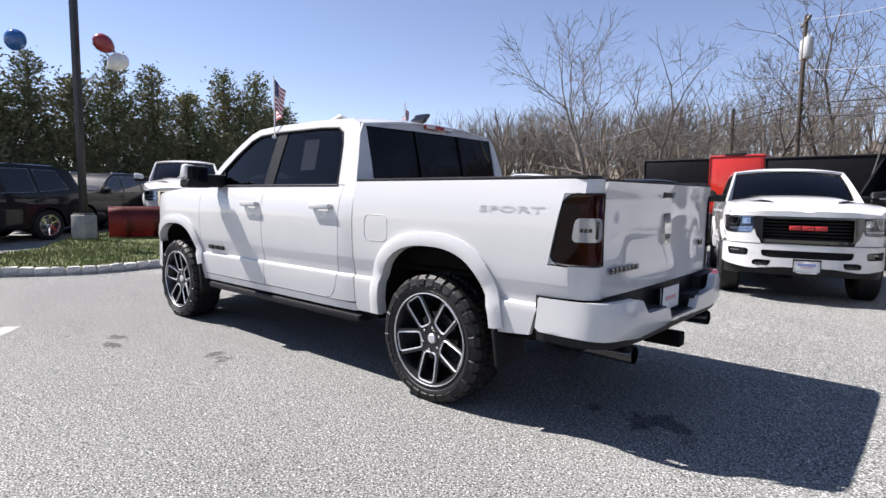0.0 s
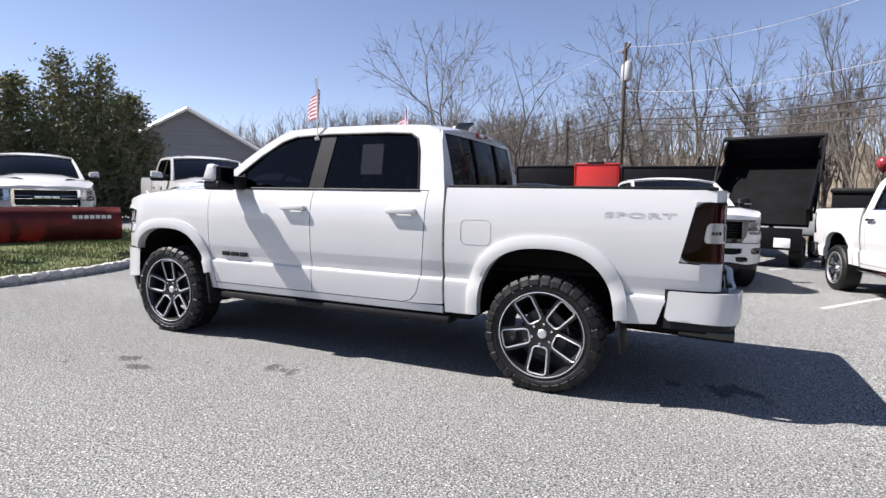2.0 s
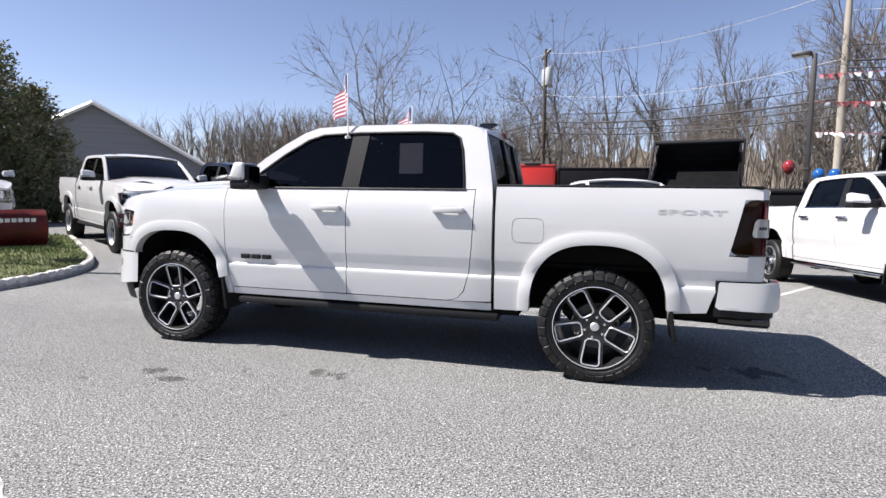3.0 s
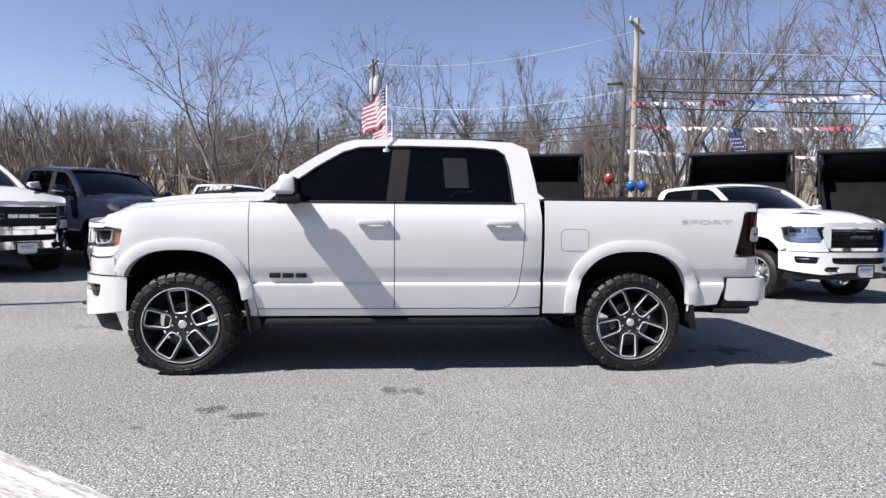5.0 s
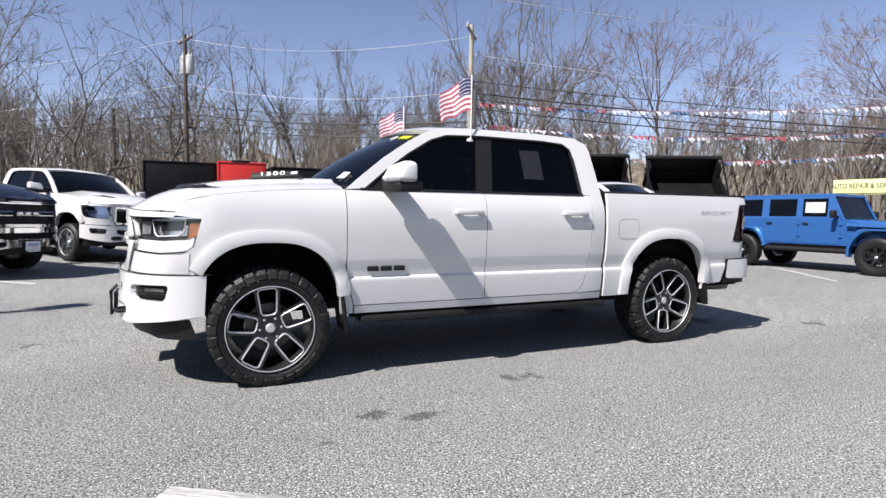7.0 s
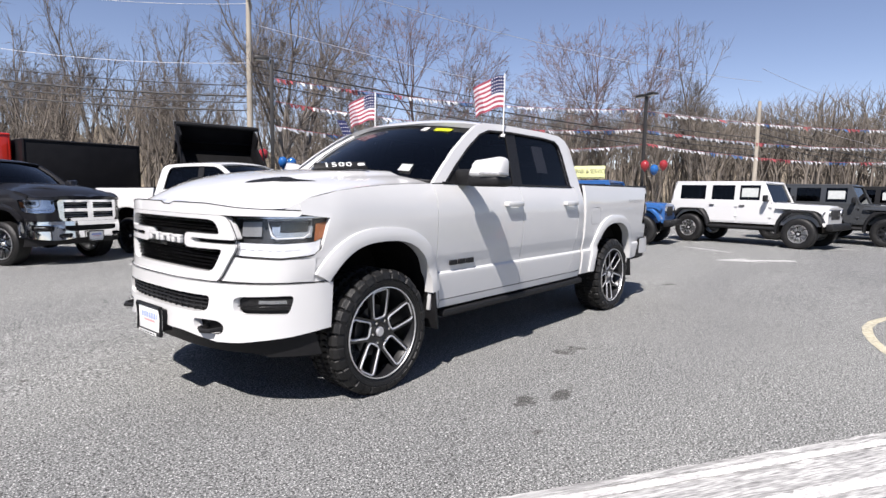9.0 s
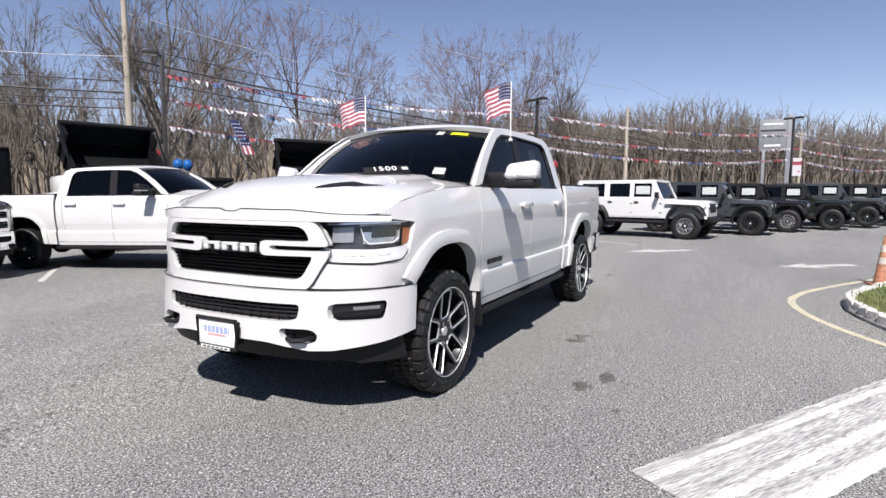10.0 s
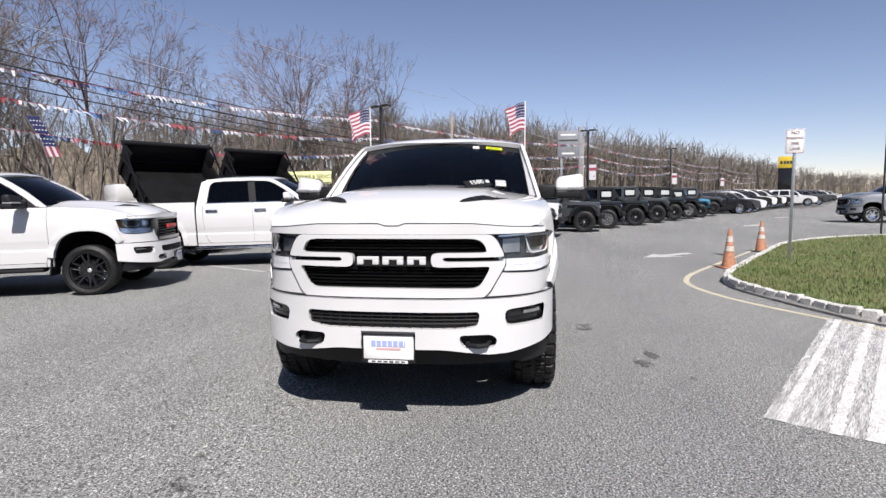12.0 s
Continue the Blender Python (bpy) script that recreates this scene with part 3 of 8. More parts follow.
# ---- wheels ----
def tyre_mesh(R, rim, w, lugs):
    """Tyre round the y axis, outer face at y = 0; with lugs: one skin with tread blocks and side biters."""
    bm = bmesh.new()
    if not lugs:
        lathe(bm, [(rim - 0.005, 0.012), (rim + 0.012, 0.002), (rim + 0.03, -0.004), ((rim + R) / 2, -0.012), (R - 0.045, -0.006), (R - 0.018, 0.006), (R, 0.03), (R, w - 0.03),
                   (R - 0.018, w - 0.006), ((rim + R) / 2, w + 0.01), (rim, w - 0.02)], 36)
        return bm
    half = [(rim - 0.005, 0.012, ""), (rim + 0.012, 0.002, ""), (rim + 0.028, -0.004, ""), (rim + 0.031, -0.008, ""), (rim + 0.036, -0.008, ""), ((rim + R) / 2 - 0.012, -0.012, ""), (R - 0.066, -0.008, ""), (R - 0.060, -0.008, "S"), (R - 0.026, -0.003, "S"), (R - 0.020, -0.002, ""),
            (R - 0.013, 0.002, "A"), (R, 0.016, "A"), (R, 0.052, "A"), (R - 0.015, 0.055, ""), (R - 0.015, 0.064, ""), (R, 0.067, "B"), (R, 0.098, "C"), (R, 0.125, "C"), (R - 0.015, 0.128, "")]
    prof = half + [(r, w - y, k.lower()) for r, y, k in half[::-1]]
    pitches, per = 32, 10
    n = pitches * per
    rings = []
    for r, y, k in prof:
        ring = []
        for j in range(n):
            ph = (j % per) / per
            odd = (j // per) % 2
            rr, yy = r, y
            shift = {"A": 0.0, "B": 0.3, "C": 0.5, "a": 0.4, "b": 0.7, "c": 0.9, "S": 0.0, "s": 0.4}.get(k, 0.0)
            p = (ph + shift) % 1.0
            if k in ("A", "B", "C", "a", "b", "c"):
                if p > 0.75 or (k in "Cc" and 0.35 < p < 0.45):
                    rr -= 0.015
                    if k in "Aa" and r < R:
                        rr -= 0.014
                elif k in "Aa" and odd:
                    yy += 0.006 if k == "A" else -0.006
            elif k in ("S", "s") and p < 0.75 and not (odd and r > R - 0.04):
                yy += -0.009 if k == "S" else 0.009
            t = 2 * math.pi * j / n
            ring.append(bm.verts.new((rr * math.cos(t), yy, rr * math.sin(t))))
        rings.append(ring)
    for A, B in zip(rings, rings[1:]):
        for j in range(n):
            bm.faces.new((A[j], A[(j + 1) % n], B[(j + 1) % n], B[j]))
    return bm


def pocket(k, n, r0, r1, w0, w1, rr=0.018):
    """A U-shaped spoke window with rounded corners: outline points in the wheel's plane."""
    c = [(r0, -w0), (r0, w0), (r1, w1), (r1, -w1)]
    pts = []
    for i in range(4):
        a, b, d = Vector(c[i - 1]), Vector(c[i]), Vector(c[(i + 1) % 4])
        u, v = (a - b).normalized(), (d - b).normalized()
        for s in (0, 0.33, 0.67, 1):
            pts.append((b + u * rr * (1 - s) ** 2 + v * rr * s**2))
    t = 2 * math.pi * k / n + math.pi / 2
    return [(p.x * math.cos(t) - p.y * math.sin(t), p.x * math.sin(t) + p.y * math.cos(t)) for p in pts]


def wheel_parts(style, R, rim, w):
    """The meshes of one wheel as (name, bmesh, material)."""
    out = [("tyre", tyre_mesh(R, rim, w, style == "hero"), RUBBER)]
    bm = bmesh.new()
    lathe(bm, [(rim - 0.004, 0.0), (rim - 0.012, 0.02), (rim - 0.03, 0.06), (rim - 0.035, w - 0.02), (rim, w)], 40 if style == "hero" else 24)
    lathe(bm, [(0.0, 0.10), (0.17, 0.10), (0.172, 0.13), (0.0, 0.13)], 28)
    out.append(("barrel", bm, ALLOYB if style in ("hero", "black", "jeepblack") else STEEL))
    lip = bmesh.new()
    lathe(lip, [(rim + 0.004, 0.004), (rim + 0.004, -0.006), (rim - 0.001, -0.007), (rim - 0.003, 0.0), (rim - 0.006, 0.012)], 56 if style == "hero" else 30)
    out.append(("rim_lip", lip, MACHINED if style in ("hero", "chrome", "jeepsilver", "hd") else ALLOYB))
    n = {"hero": 5, "black": 6, "chrome": 6, "hd": 8, "jeepblack": 7, "jeepsilver": 7}[style]
    face = bmesh.new()
    edge = bmesh.new()
    for k in range(n):
        if style == "hero":
            o = pocket(k, n, 0.094, rim - 0.016, 0.051, 0.067, 0.03)
        elif style in ("black", "chrome"):
            o = pocket(k, n, 0.10, rim - 0.03, 0.022, 0.085)
        elif style == "hd":
            o = pocket(k, n, 0.13, rim - 0.035, 0.022, 0.042)
        else:
            o = pocket(k, n, 0.085, rim - 0.03, 0.022, 0.06)
        tc = 2 * math.pi * k / n + math.pi / 2
        cc = Vector((sum(p[0] for p in o) / len(o), sum(p[1] for p in o) / len(o)))
        # sector boundary reached from the window's middle
        ring = []
        for p in o:
            d = (Vector(p) - cc).normalized()
            lo, hi = 0.0, 0.6
            for _ in range(22):
                mid = (lo + hi) / 2
                q = cc + d * mid
                r = q.length
                a = (math.atan2(q.y, q.x) - tc + math.pi) % (2 * math.pi) - math.pi
                if r > rim - 0.006 or r < 0.045 or abs(a) > math.pi / n:
                    hi = mid
                else:
                    lo = mid
            ring.append(cc + d * lo)
        dish = lambda q: 0.012 + 0.045 * (1 - min(1.0, q.length / rim)) ** 1.0 if style != "hd" else 0.05 - 0.03 * (q.length < 0.1)
        A = [face.verts.new((p[0], dish(Vector(p)), p[1])) for p in o]
        B = [face.verts.new((p.x, dish(p), p.y)) for p in ring]
        C = [face.verts.new((p[0] * 0.99, dish(Vector(p)) + 0.05, p[1] * 0.99)) for p in o]
        for i in range(len(o)):
            j = (i + 1) % len(o)
            face.faces.new((A[i], A[j], B[j], B[i]))
            face.faces.new((A[i], C[i], C[j], A[j]))
        if style in ("hero", "jeepsilver", "black"):
            P = [(p[0], dish(Vector(p)) - 0.003, p[1]) for p in o]
            if style == "hero":
                tube(edge, P, 0.0062, 6, closed=True)
            else:
                tube(edge, P, 0.004, 5, closed=True)
    lathe(face, [(0.0, 0.045), (0.05, 0.045), (0.058, 0.055)], 24)
    if len(edge.verts):
        out.append(("spoke_edge", edge, MACHINED if style != "black" else GLOSSB))
    for k in range(6):
        a = 2 * math.pi * k / 6
        nut = bmesh.new() if style == "hero" else face
        lathe(nut, [(0.0, 0.026), (0.010, 0.028), (0.011, 0.05)], 6, c=(0.075 * math.cos(a), 0, 0.075 * math.sin(a)))
        if style == "hero":
            out.append(("lug_nut", nut, CHROME))
    out.append(("rim_face", face, {"hero": ALLOYB, "black": ALLOYB, "chrome": CHROME, "hd": CHROME, "jeepblack": ALLOYB, "jeepsilver": ALLOYB}[style]))
    cap = bmesh.new()
    lathe(cap, [(0.0, 0.030), (0.026, 0.031), (0.032, 0.036), (0.034, 0.05)], 20)
    out.append(("hub_cap", cap, MACHINED))
    return out


WHEELS = {}


def add_wheels(car, style, R, rim, w, places):
    """places: (x, y of the outer face, side) with side -1 for the car's left."""
    key = (style, R)
    if key not in WHEELS:
        made = []
        for nm, bm, mm in wheel_parts(style, R, rim, w):
            me = bpy.data.meshes.new(nm)
            bm.to_mesh(me)
            bm.free()
            me.materials.append(mm)
            me.polygons.foreach_set("use_smooth", [True] * len(me.polygons))
            me.set_sharp_from_angle(angle=radians(32))
            made.append(me)
        WHEELS[key] = made
    for i, (x, y, s) in enumerate(places):
        meshes = WHEELS[key]
        wob = new("wheel", meshes[1])
        wob.parent = car
        wob.matrix_local = pose(x, y, R - (0.012 if R > 0.415 else 0.008), 0, (-5, 20, 41, 60)[i], 0 if s < 0 else 180)
        for me in meshes[:1] + meshes[2:]:
            c = new(me.name.split(".")[0], me)
            c.parent = wob


# ---- the pickup truck ----
AXLE = -0.035                     # the front axle
ARCH = (0.50, 0.50, 0.53)         # half width, springing height, rise


def arch_pts(cx, grow=0.0, a0=0.0, a1=180.0, n=18, dz=0.0):
    a, z0, b = ARCH
    out = []
    for i in range(n + 1):
        t = radians(a0 + (a1 - a0) * i / n)
        c, s = math.cos(t), math.sin(t)
        out.append((cx + (a + grow) * math.copysign(abs(c) ** 0.78, c), z0 + (b + grow + dz) * abs(s) ** 0.78))
    return out


CREASE = (0.700, 0.722, 0.737, 0.752, 0.800, 0.872)
SIDE = [(0.40, 0.955), (0.50, 0.978), (0.60, 0.992), (0.72, 1.000), (0.735, 0.999), (0.752, 0.982), (0.80, 0.988), (0.872, 1.004), (0.90, 1.007), (1.05, 1.014), (1.18, 1.014), (1.28, 1.003), (1.36, 0.975), (1.41, 0.948)]


def side_y(x, z):
    """Half width of the body at a station and height."""
    if x > 2.90:
        y = smooth1(min(z, 1.20), SIDE) if z < 1.2 else 1.013 - 0.035 * ((z - 1.2) / 0.24) ** 2
    elif z > 1.41:
        y = 0.948 - (z - 1.41) * 0.285 - 0.12 * max(0.0, z - 1.70) ** 2
    else:
        y = smooth1(z, SIDE)
    y -= 0.95 * max(0.0, -0.36 - x) ** 2
    y -= 0.9 * max(0.0, x - 4.60) ** 2
    if x < 2.9 and z <= 1.41:
        y -= 0.012 * math.exp(-((x - 2.9) / 0.08) ** 2)
    return y


def hood_edge(x):
    return smooth1(x, [(-0.95, 1.205), (-0.80, 1.212), (-0.70, 1.240), (-0.60, 1.290), (-0.40, 1.338), (0.0, 1.380), (0.52, 1.402)])


def hood_z(x, y):
    zc = smooth1(x, [(-1.02, 1.222), (-0.93, 1.268), (-0.80, 1.346), (-0.60, 1.412), (-0.20, 1.464), (0.20, 1.489), (0.45, 1.496)])
    e = side_y(x, 1.33) - 0.03
    s = min(1.0, abs(y) / e)
    z = zc - (zc - hood_edge(x)) * s**2.6
    k = min(1.0, max(0.0, (0.60 - abs(y)) / 0.07))
    k = k * k * (3 - 2 * k)
    f = min(1.0, max(0.0, (x + 0.75) / 0.5))
    return z + 0.022 * k * f * f * (3 - 2 * f) - 0.01


def front_x(y, z):
    """The nose's surface."""
    return smooth1(min(0.9, abs(y)), [(0.0, -0.970), (0.3, -0.966), (0.5, -0.948), (0.62, -0.918), (0.73, -0.868), (0.82, -0.803), (0.9, -0.72)]) + 0.03 * (z - 0.8)


CHEEK = [(-0.945, 0.50), (-0.915, 0.62), (-0.865, 0.73), (-0.80, 0.82), (-0.72, 0.892), (-0.63, 0.945), (-0.545, 0.974), (-0.455, 0.988)]
NOSE = [(-0.906, 0.640), (-0.865, 0.73), (-0.80, 0.82), (-0.72, 0.892), (-0.63, 0.945), (-0.545, 0.974), (-0.455, 0.988)]
BUMP = [(-1.045, 0.0), (-1.04, 0.25), (-1.012, 0.45), (-0.96, 0.62), (-0.885, 0.76), (-0.795, 0.86), (-0.69, 0.935), (-0.585, 0.980), (-0.505, 1.000)]
TAILP = [(4.46, 0.999), (4.56, 0.998), (4.63, 0.995), (4.69, 0.987), (4.735, 0.971), (4.770, 0.943), (4.788, 0.906), (4.791, 0.880)]
RBUMP = [(4.40, 0.992), (4.55, 0.994), (4.70, 0.990), (4.80, 0.975), (4.865, 0.935), (4.905, 0.85), (4.928, 0.70), (4.935, 0.50), (4.935, 0.0)]


def along(path):
    """Arc-length lookup on a plan path: s -> (x, y)."""
    ls = [0.0]
    for a, b in zip(path, path[1:]):
        ls.append(ls[-1] + math.dist(a, b))
    tx = [(l, p[0]) for l, p in zip(ls, path)]
    ty = [(l, p[1]) for l, p in zip(ls, path)]
    return ls[-1], lambda s: (smooth1(s, tx), smooth1(s, ty))


def sweep_at(path, q):
    """Arc length at which a plan path has |y| = q."""
    L, f = along(path)
    return min(span(0, L, 400), key=lambda s: abs(f(s)[1] - q))


def pickup(m, label, body, wheels="hero", nose="sport", R=0.42, rim=0.302, lift=0.0, detail=True, trim=None, glass=None, mirror=None):
    """A crew-cab pickup. Its nose points to -x, the front axle is at x = 0, the rear axle at 3.672."""
    car = thing("pickup_truck", label, "pickup truck", m)
    glass = glass or GLASS
    trim = trim or BLACK
    up = Matrix.Translation((0, 0, lift))

    def add(name, bm, mt, parent=car, lab="", sharp=35):
        return part(name, moved(bm, up), mt, parent, lab, sharp)

    step = 0.09 if detail else 0.16
    arch_n = 18 if detail else 12
    fl = arch_pts(AXLE, 0, 0, 180, arch_n)
    cut = [p for p in fl if not (p[0] < 0 and p[1] < 0.79)]
    fender = [(0.503, 1.400), (0.503, 0.78), (0.525, 0.66), (0.56, 0.535), (0.56, 0.475), (0.47, 0.475)] + cut + [(-0.50, 0.795), (-0.645, 0.805), (-0.645, 0.943), (-0.580, 0.950), (-0.520, 0.994), (-0.470, 1.178), (-0.625, 1.198), (-0.635, 1.265), (-0.60, 1.290), (-0.40, 1.337), (-0.2, 1.362), (0.0, 1.379), (0.25, 1.392)]
    fdoor = [(0.510, 1.397), (0.510, 0.78), (0.532, 0.66), (0.567, 0.539), (1.667, 0.539), (1.667, 1.403)]
    rdoor = [(1.674, 1.403), (1.674, 0.539), (2.545, 0.539), (2.614, 0.557), (2.669, 0.618), (2.705, 0.75), (2.727, 0.95), (2.740, 1.2), (2.741, 1.406)]
    upper = [(0.516, 1.405), (0.66, 1.525), (0.84, 1.665), (1.03, 1.79), (1.20, 1.885), (1.32, 1.925), (1.6, 1.94), (2.3, 1.94), (2.66, 1.925), (2.76, 1.885), (2.80, 1.80), (2.845, 1.60), (2.872, 1.45), (2.887, 1.30), (2.887, 0.545),
             (2.555, 0.535), (2.62, 0.555), (2.676, 0.615), (2.712, 0.75), (2.734, 0.95), (2.747, 1.2), (2.748, 1.412), (2.655, 1.412), (2.645, 1.50), (2.615, 1.72), (2.585, 1.815), (2.52, 1.855), (2.3, 1.868), (1.72, 1.872), (1.38, 1.858), (1.24, 1.815), (1.03, 1.69), (0.83, 1.545), (0.69, 1.425), (0.67, 1.412)]
    rocker = [(0.572, 0.532), (0.572, 0.475), (2.887, 0.475), (2.887, 0.532)]
    bedlow = arch_pts(3.672, 0, 0, 180, arch_n)[::-1]
    bedside = [(2.915, 1.432), (2.915, 0.49), (3.172, 0.49)] + bedlow + [(4.172, 0.545), (4.42, 0.565), (4.455, 0.68), (4.50, 0.795), (4.66, 0.80), (4.66, 0.965), (4.537, 0.972), (4.622, 1.357), (4.735, 1.357), (4.735, 1.432)]
    for sg in (-1, 1):
        def sf(x, z, d=0.0):
            return Vector((x, sg * (side_y(x, z) + d), z))
        rim_in = (0, -sg * 0.03, 0)
        add("front_fender", patch(fender, sf, step, rim=rim_in, levels=CREASE), body)
        fd = add("front_door", patch(fdoor, sf, step, rim=rim_in, levels=CREASE), body)
        rd = add("rear_door", patch(rdoor, sf, step, rim=rim_in, levels=CREASE), body)
        add("cab_side", patch(upper, sf, step, rim=rim_in, levels=CREASE), body)
        add("rocker_panel", patch(rocker, sf, 0.3, rim=rim_in), body)
        bs = add("bed_side", patch(bedside, sf, step, rim=rim_in, levels=CREASE), body)
        for door, hx in ((fd, 1.50), (rd, 2.545)):
            hb = bmesh.new()
            yy = side_y(hx, 1.24)
            box(hb, hx - 0.125, hx + 0.125, *sorted((sg * (yy + 0.018), sg * (yy + 0.042))), 1.226, 1.270, 0.010)
            for ex in (-0.10, 0.10):
                box(hb, hx + ex - 0.028, hx + ex + 0.028, *sorted((sg * (yy - 0.004), sg * (yy + 0.034))), 1.230, 1.266, 0.008)
            add("door_handle", hb, body if nose != "chrome" else CHROME, door)
            cup = bmesh.new()
            grid(cup, lambda u, v: Vector((hx + 0.085 * u * math.sqrt(max(0, 1 - v * v * 0.3)), sg * (side_y(hx + 0.085 * u, 1.232 + 0.045 * v) + 0.0035), 1.222 + 0.04 * v)), span(-1, 1, 6), span(-1, 1, 4))
            add("handle_cup", cup, body, door)
        # side windows with their pillars and seals
        gl = bmesh.new()
        gpts = [(0.655, 1.408), (0.83, 1.55), (1.03, 1.695), (1.24, 1.82), (1.38, 1.865), (1.665, 1.876), (1.615, 1.408)]
        add("window_glass", patch(gpts, lambda x, z: sf(x, z, -0.016), 0.2), glass, fd, "dark tinted window glass")
        gp2 = [(1.735, 1.408), (1.785, 1.876), (2.3, 1.872), (2.52, 1.86), (2.59, 1.82), (2.62, 1.72), (2.65, 1.50), (2.66, 1.408)]
        add("window_glass", patch(gp2, lambda x, z: sf(x, z, -0.016), 0.2), glass, rd, "dark tinted window glass")
        add("pillar_trim", patch([(1.60, 1.404), (1.652, 1.878), (1.80, 1.876), (1.75, 1.404)], lambda x, z: sf(x, z, -0.008), 0.2, rim=rim_in), BLACK, fd)
        seal = [(0.66, 1.409), (0.83, 1.548), (1.03, 1.693), (1.24, 1.818), (1.38, 1.862), (1.72, 1.876), (2.3, 1.872), (2.52, 1.858), (2.588, 1.816), (2.618, 1.72), (2.648, 1.50), (2.656, 1.412)]
        add("window_seal", tubebm([sf(x, z, -0.004) for x, z in seal], 0.011, 6), BLACK)
        add("belt_trim", tubebm([sf(x, 1.409, 0.002) for x in span(0.62, 2.67, 10)], 0.010, 6), CHROME if nose == "chrome" else BLACK)
        # wheel-arch flare
        for cx, a0, a1 in ((AXLE, 8, 151), (3.672, 4, 180)):
            fb = bmesh.new()
            inner = arch_pts(cx, -0.012, a0, a1, 26)
            mid = arch_pts(cx, 0.035, a0, a1, 26)
            outer = arch_pts(cx, 0.078, a0, a1, 26)
            lo = arch_pts(cx, -0.012, a0, a1, 26)
            prof = ((lo, -0.05), (inner, 0.030), (mid, 0.034), (outer, 0.020), (outer, -0.004))
            rows = [[fb.verts.new(sf(x, z, d)) for x, z in pts] for pts, d in prof]
            for A, B in zip(rows, rows[1:]):
                for j in range(len(A) - 1):
                    fb.faces.new((A[j], A[j + 1], B[j + 1], B[j]))
            add("arch_flare", fb, body)
            wb = bmesh.new()
            ap = arch_pts(cx, -0.006, -4, 184, 18)
            grid(wb, lambda u, v: Vector((ap[int(u)][0], sg * (0.30 + (side_y(cx, 0.8) - 0.035 - 0.30) * v), ap[int(u)][1])), range(len(ap)), (0, 1))
            fa = [wb.verts.new((x, sg * 0.45, z)) for x, z in ap]
            wb.faces.new(fa)
            add("wheel_well", wb, MATTE)
        # mud flaps
        for cx, zb in ((AXLE, 0.33), (3.672, 0.34)):
            x0 = cx + 0.49
            add("mud_flap", boxbm(x0 - 0.01, x0 + 0.015, min(sg * 0.72, sg * 1.02), max(sg * 0.72, sg * 1.02), zb, 0.74, 0.006, m=Matrix.Translation((x0, 0, 0.74)) @ pose(0, 0, 0, 0, -8, 0) @ Matrix.Translation((-x0, 0, -0.74))), BLACK)
        add("running_board", boxbm(0.62, 2.95, min(sg * 0.80, sg * 0.99), max(sg * 0.80, sg * 0.99), 0.395, 0.452, 0.018), BLACK if nose != "chrome" else CHROME)
        # lamps on the corners
        L, f = along(NOSE)
        s0 = 0.0
        htop = [(0.0, 1.178), (0.25 * L, 1.186), (0.7 * L, 1.193), (L, 1.192)]
        hbot = [(0.0, 1.02), (0.06 * L, 0.952), (0.5 * L, 0.940), (0.80 * L, 0.956), (0.90 * L, 1.000), (L, 1.165)]

        def lampf(s, v, d):
            x, y = f(s)
            zb, zt = lerp1(s, hbot), lerp1(s, htop)
            lean = 0.03 * v
            return Vector((x + lean + d * 0.8, sg * (y - d * 0.35), zb + (zt - zb) * v))
        hl = bmesh.new()
        grid(hl, lambda s, v: lampf(s, v, 0.045), span(0, L, 20), span(0, 1, 4))
        hou = add("headlight", hl, mat_reflector(nose), car, "clear headlight with black housing and amber marker")
        lens = bmesh.new()
        grid(lens, lambda s, v: lampf(s, v, 0.0), span(0, L, 24), span(0, 1, 6))
        add("lens", lens, CLEAR, hou)
        fr = bmesh.new()
        rimp = [lampf(s, 0, 0.0) for s in span(0, L, 16)] + [lampf(s, 1, 0.0) for s in span(L, 0, 16)]
        tube(fr, rimp, 0.0035, 5, closed=True)
        add("lamp_seal", fr, BLACK, hou)
        pb2 = bmesh.new()
        grid(pb2, lambda s, v: lampf(s, v, 0.034), span(0.37 * L, 0.75 * L, 8), (0.46, 0.60, 0.74))
        add("reflector", pb2, REFLECT if nose != "night" else GLOSSB, hou)
        pd = bmesh.new()
        grid(pd, lambda s, v: lampf(s, v, 0.028), span(0.45 * L, 0.71 * L, 8), (0.60, 0.70, 0.86))
        add("lamp_bowl", pd, GLOSSB, hou)
        pr = bmesh.new()
        tube(pr, [lampf(a * L, v, 0.008) for a, v in ((0.34, 0.90), (0.39, 0.56), (0.44, 0.46), (0.69, 0.46), (0.745, 0.56), (0.755, 0.90))], 0.0055, 6, closed=True)
        add("lamp_ring", pr, DRLW, hou)
        pi = bmesh.new()
        grid(pi, lambda s, v: lampf(s, v, 0.030), span(0.09 * L, 0.28 * L, 6), (0.50, 0.66, 0.86))
        add("turn_lamp", pi, STEEL if nose == "sport" else REFLECT, hou)
        dr = bmesh.new()
        grid(dr, lambda s, v: lampf(s, v, 0.010 + 0.02 * v), span(0.045 * L, 0.86 * L, 16), (0.03, 0.16, 0.34))
        add("running_light", dr, DRLW if nose == "sport" else REFLECT, hou)
        for k in range(7):
            lo = bmesh.new()
            a = 0.10 + 0.085 * k
            grid(lo, lambda s, v: lampf(s, v, 0.009), span(a * L, (a + 0.05) * L, 2), (0.19, 0.25))
            add("led", lo, DRLW, hou)
        tp2 = bmesh.new()
        grid(tp2, lambda s, v: lampf(s, v, 0.012), span(0.04 * L, 0.90 * L, 16), (0.93, 0.975))
        add("lamp_brow", tp2, REFLECT, hou)
        am = bmesh.new()
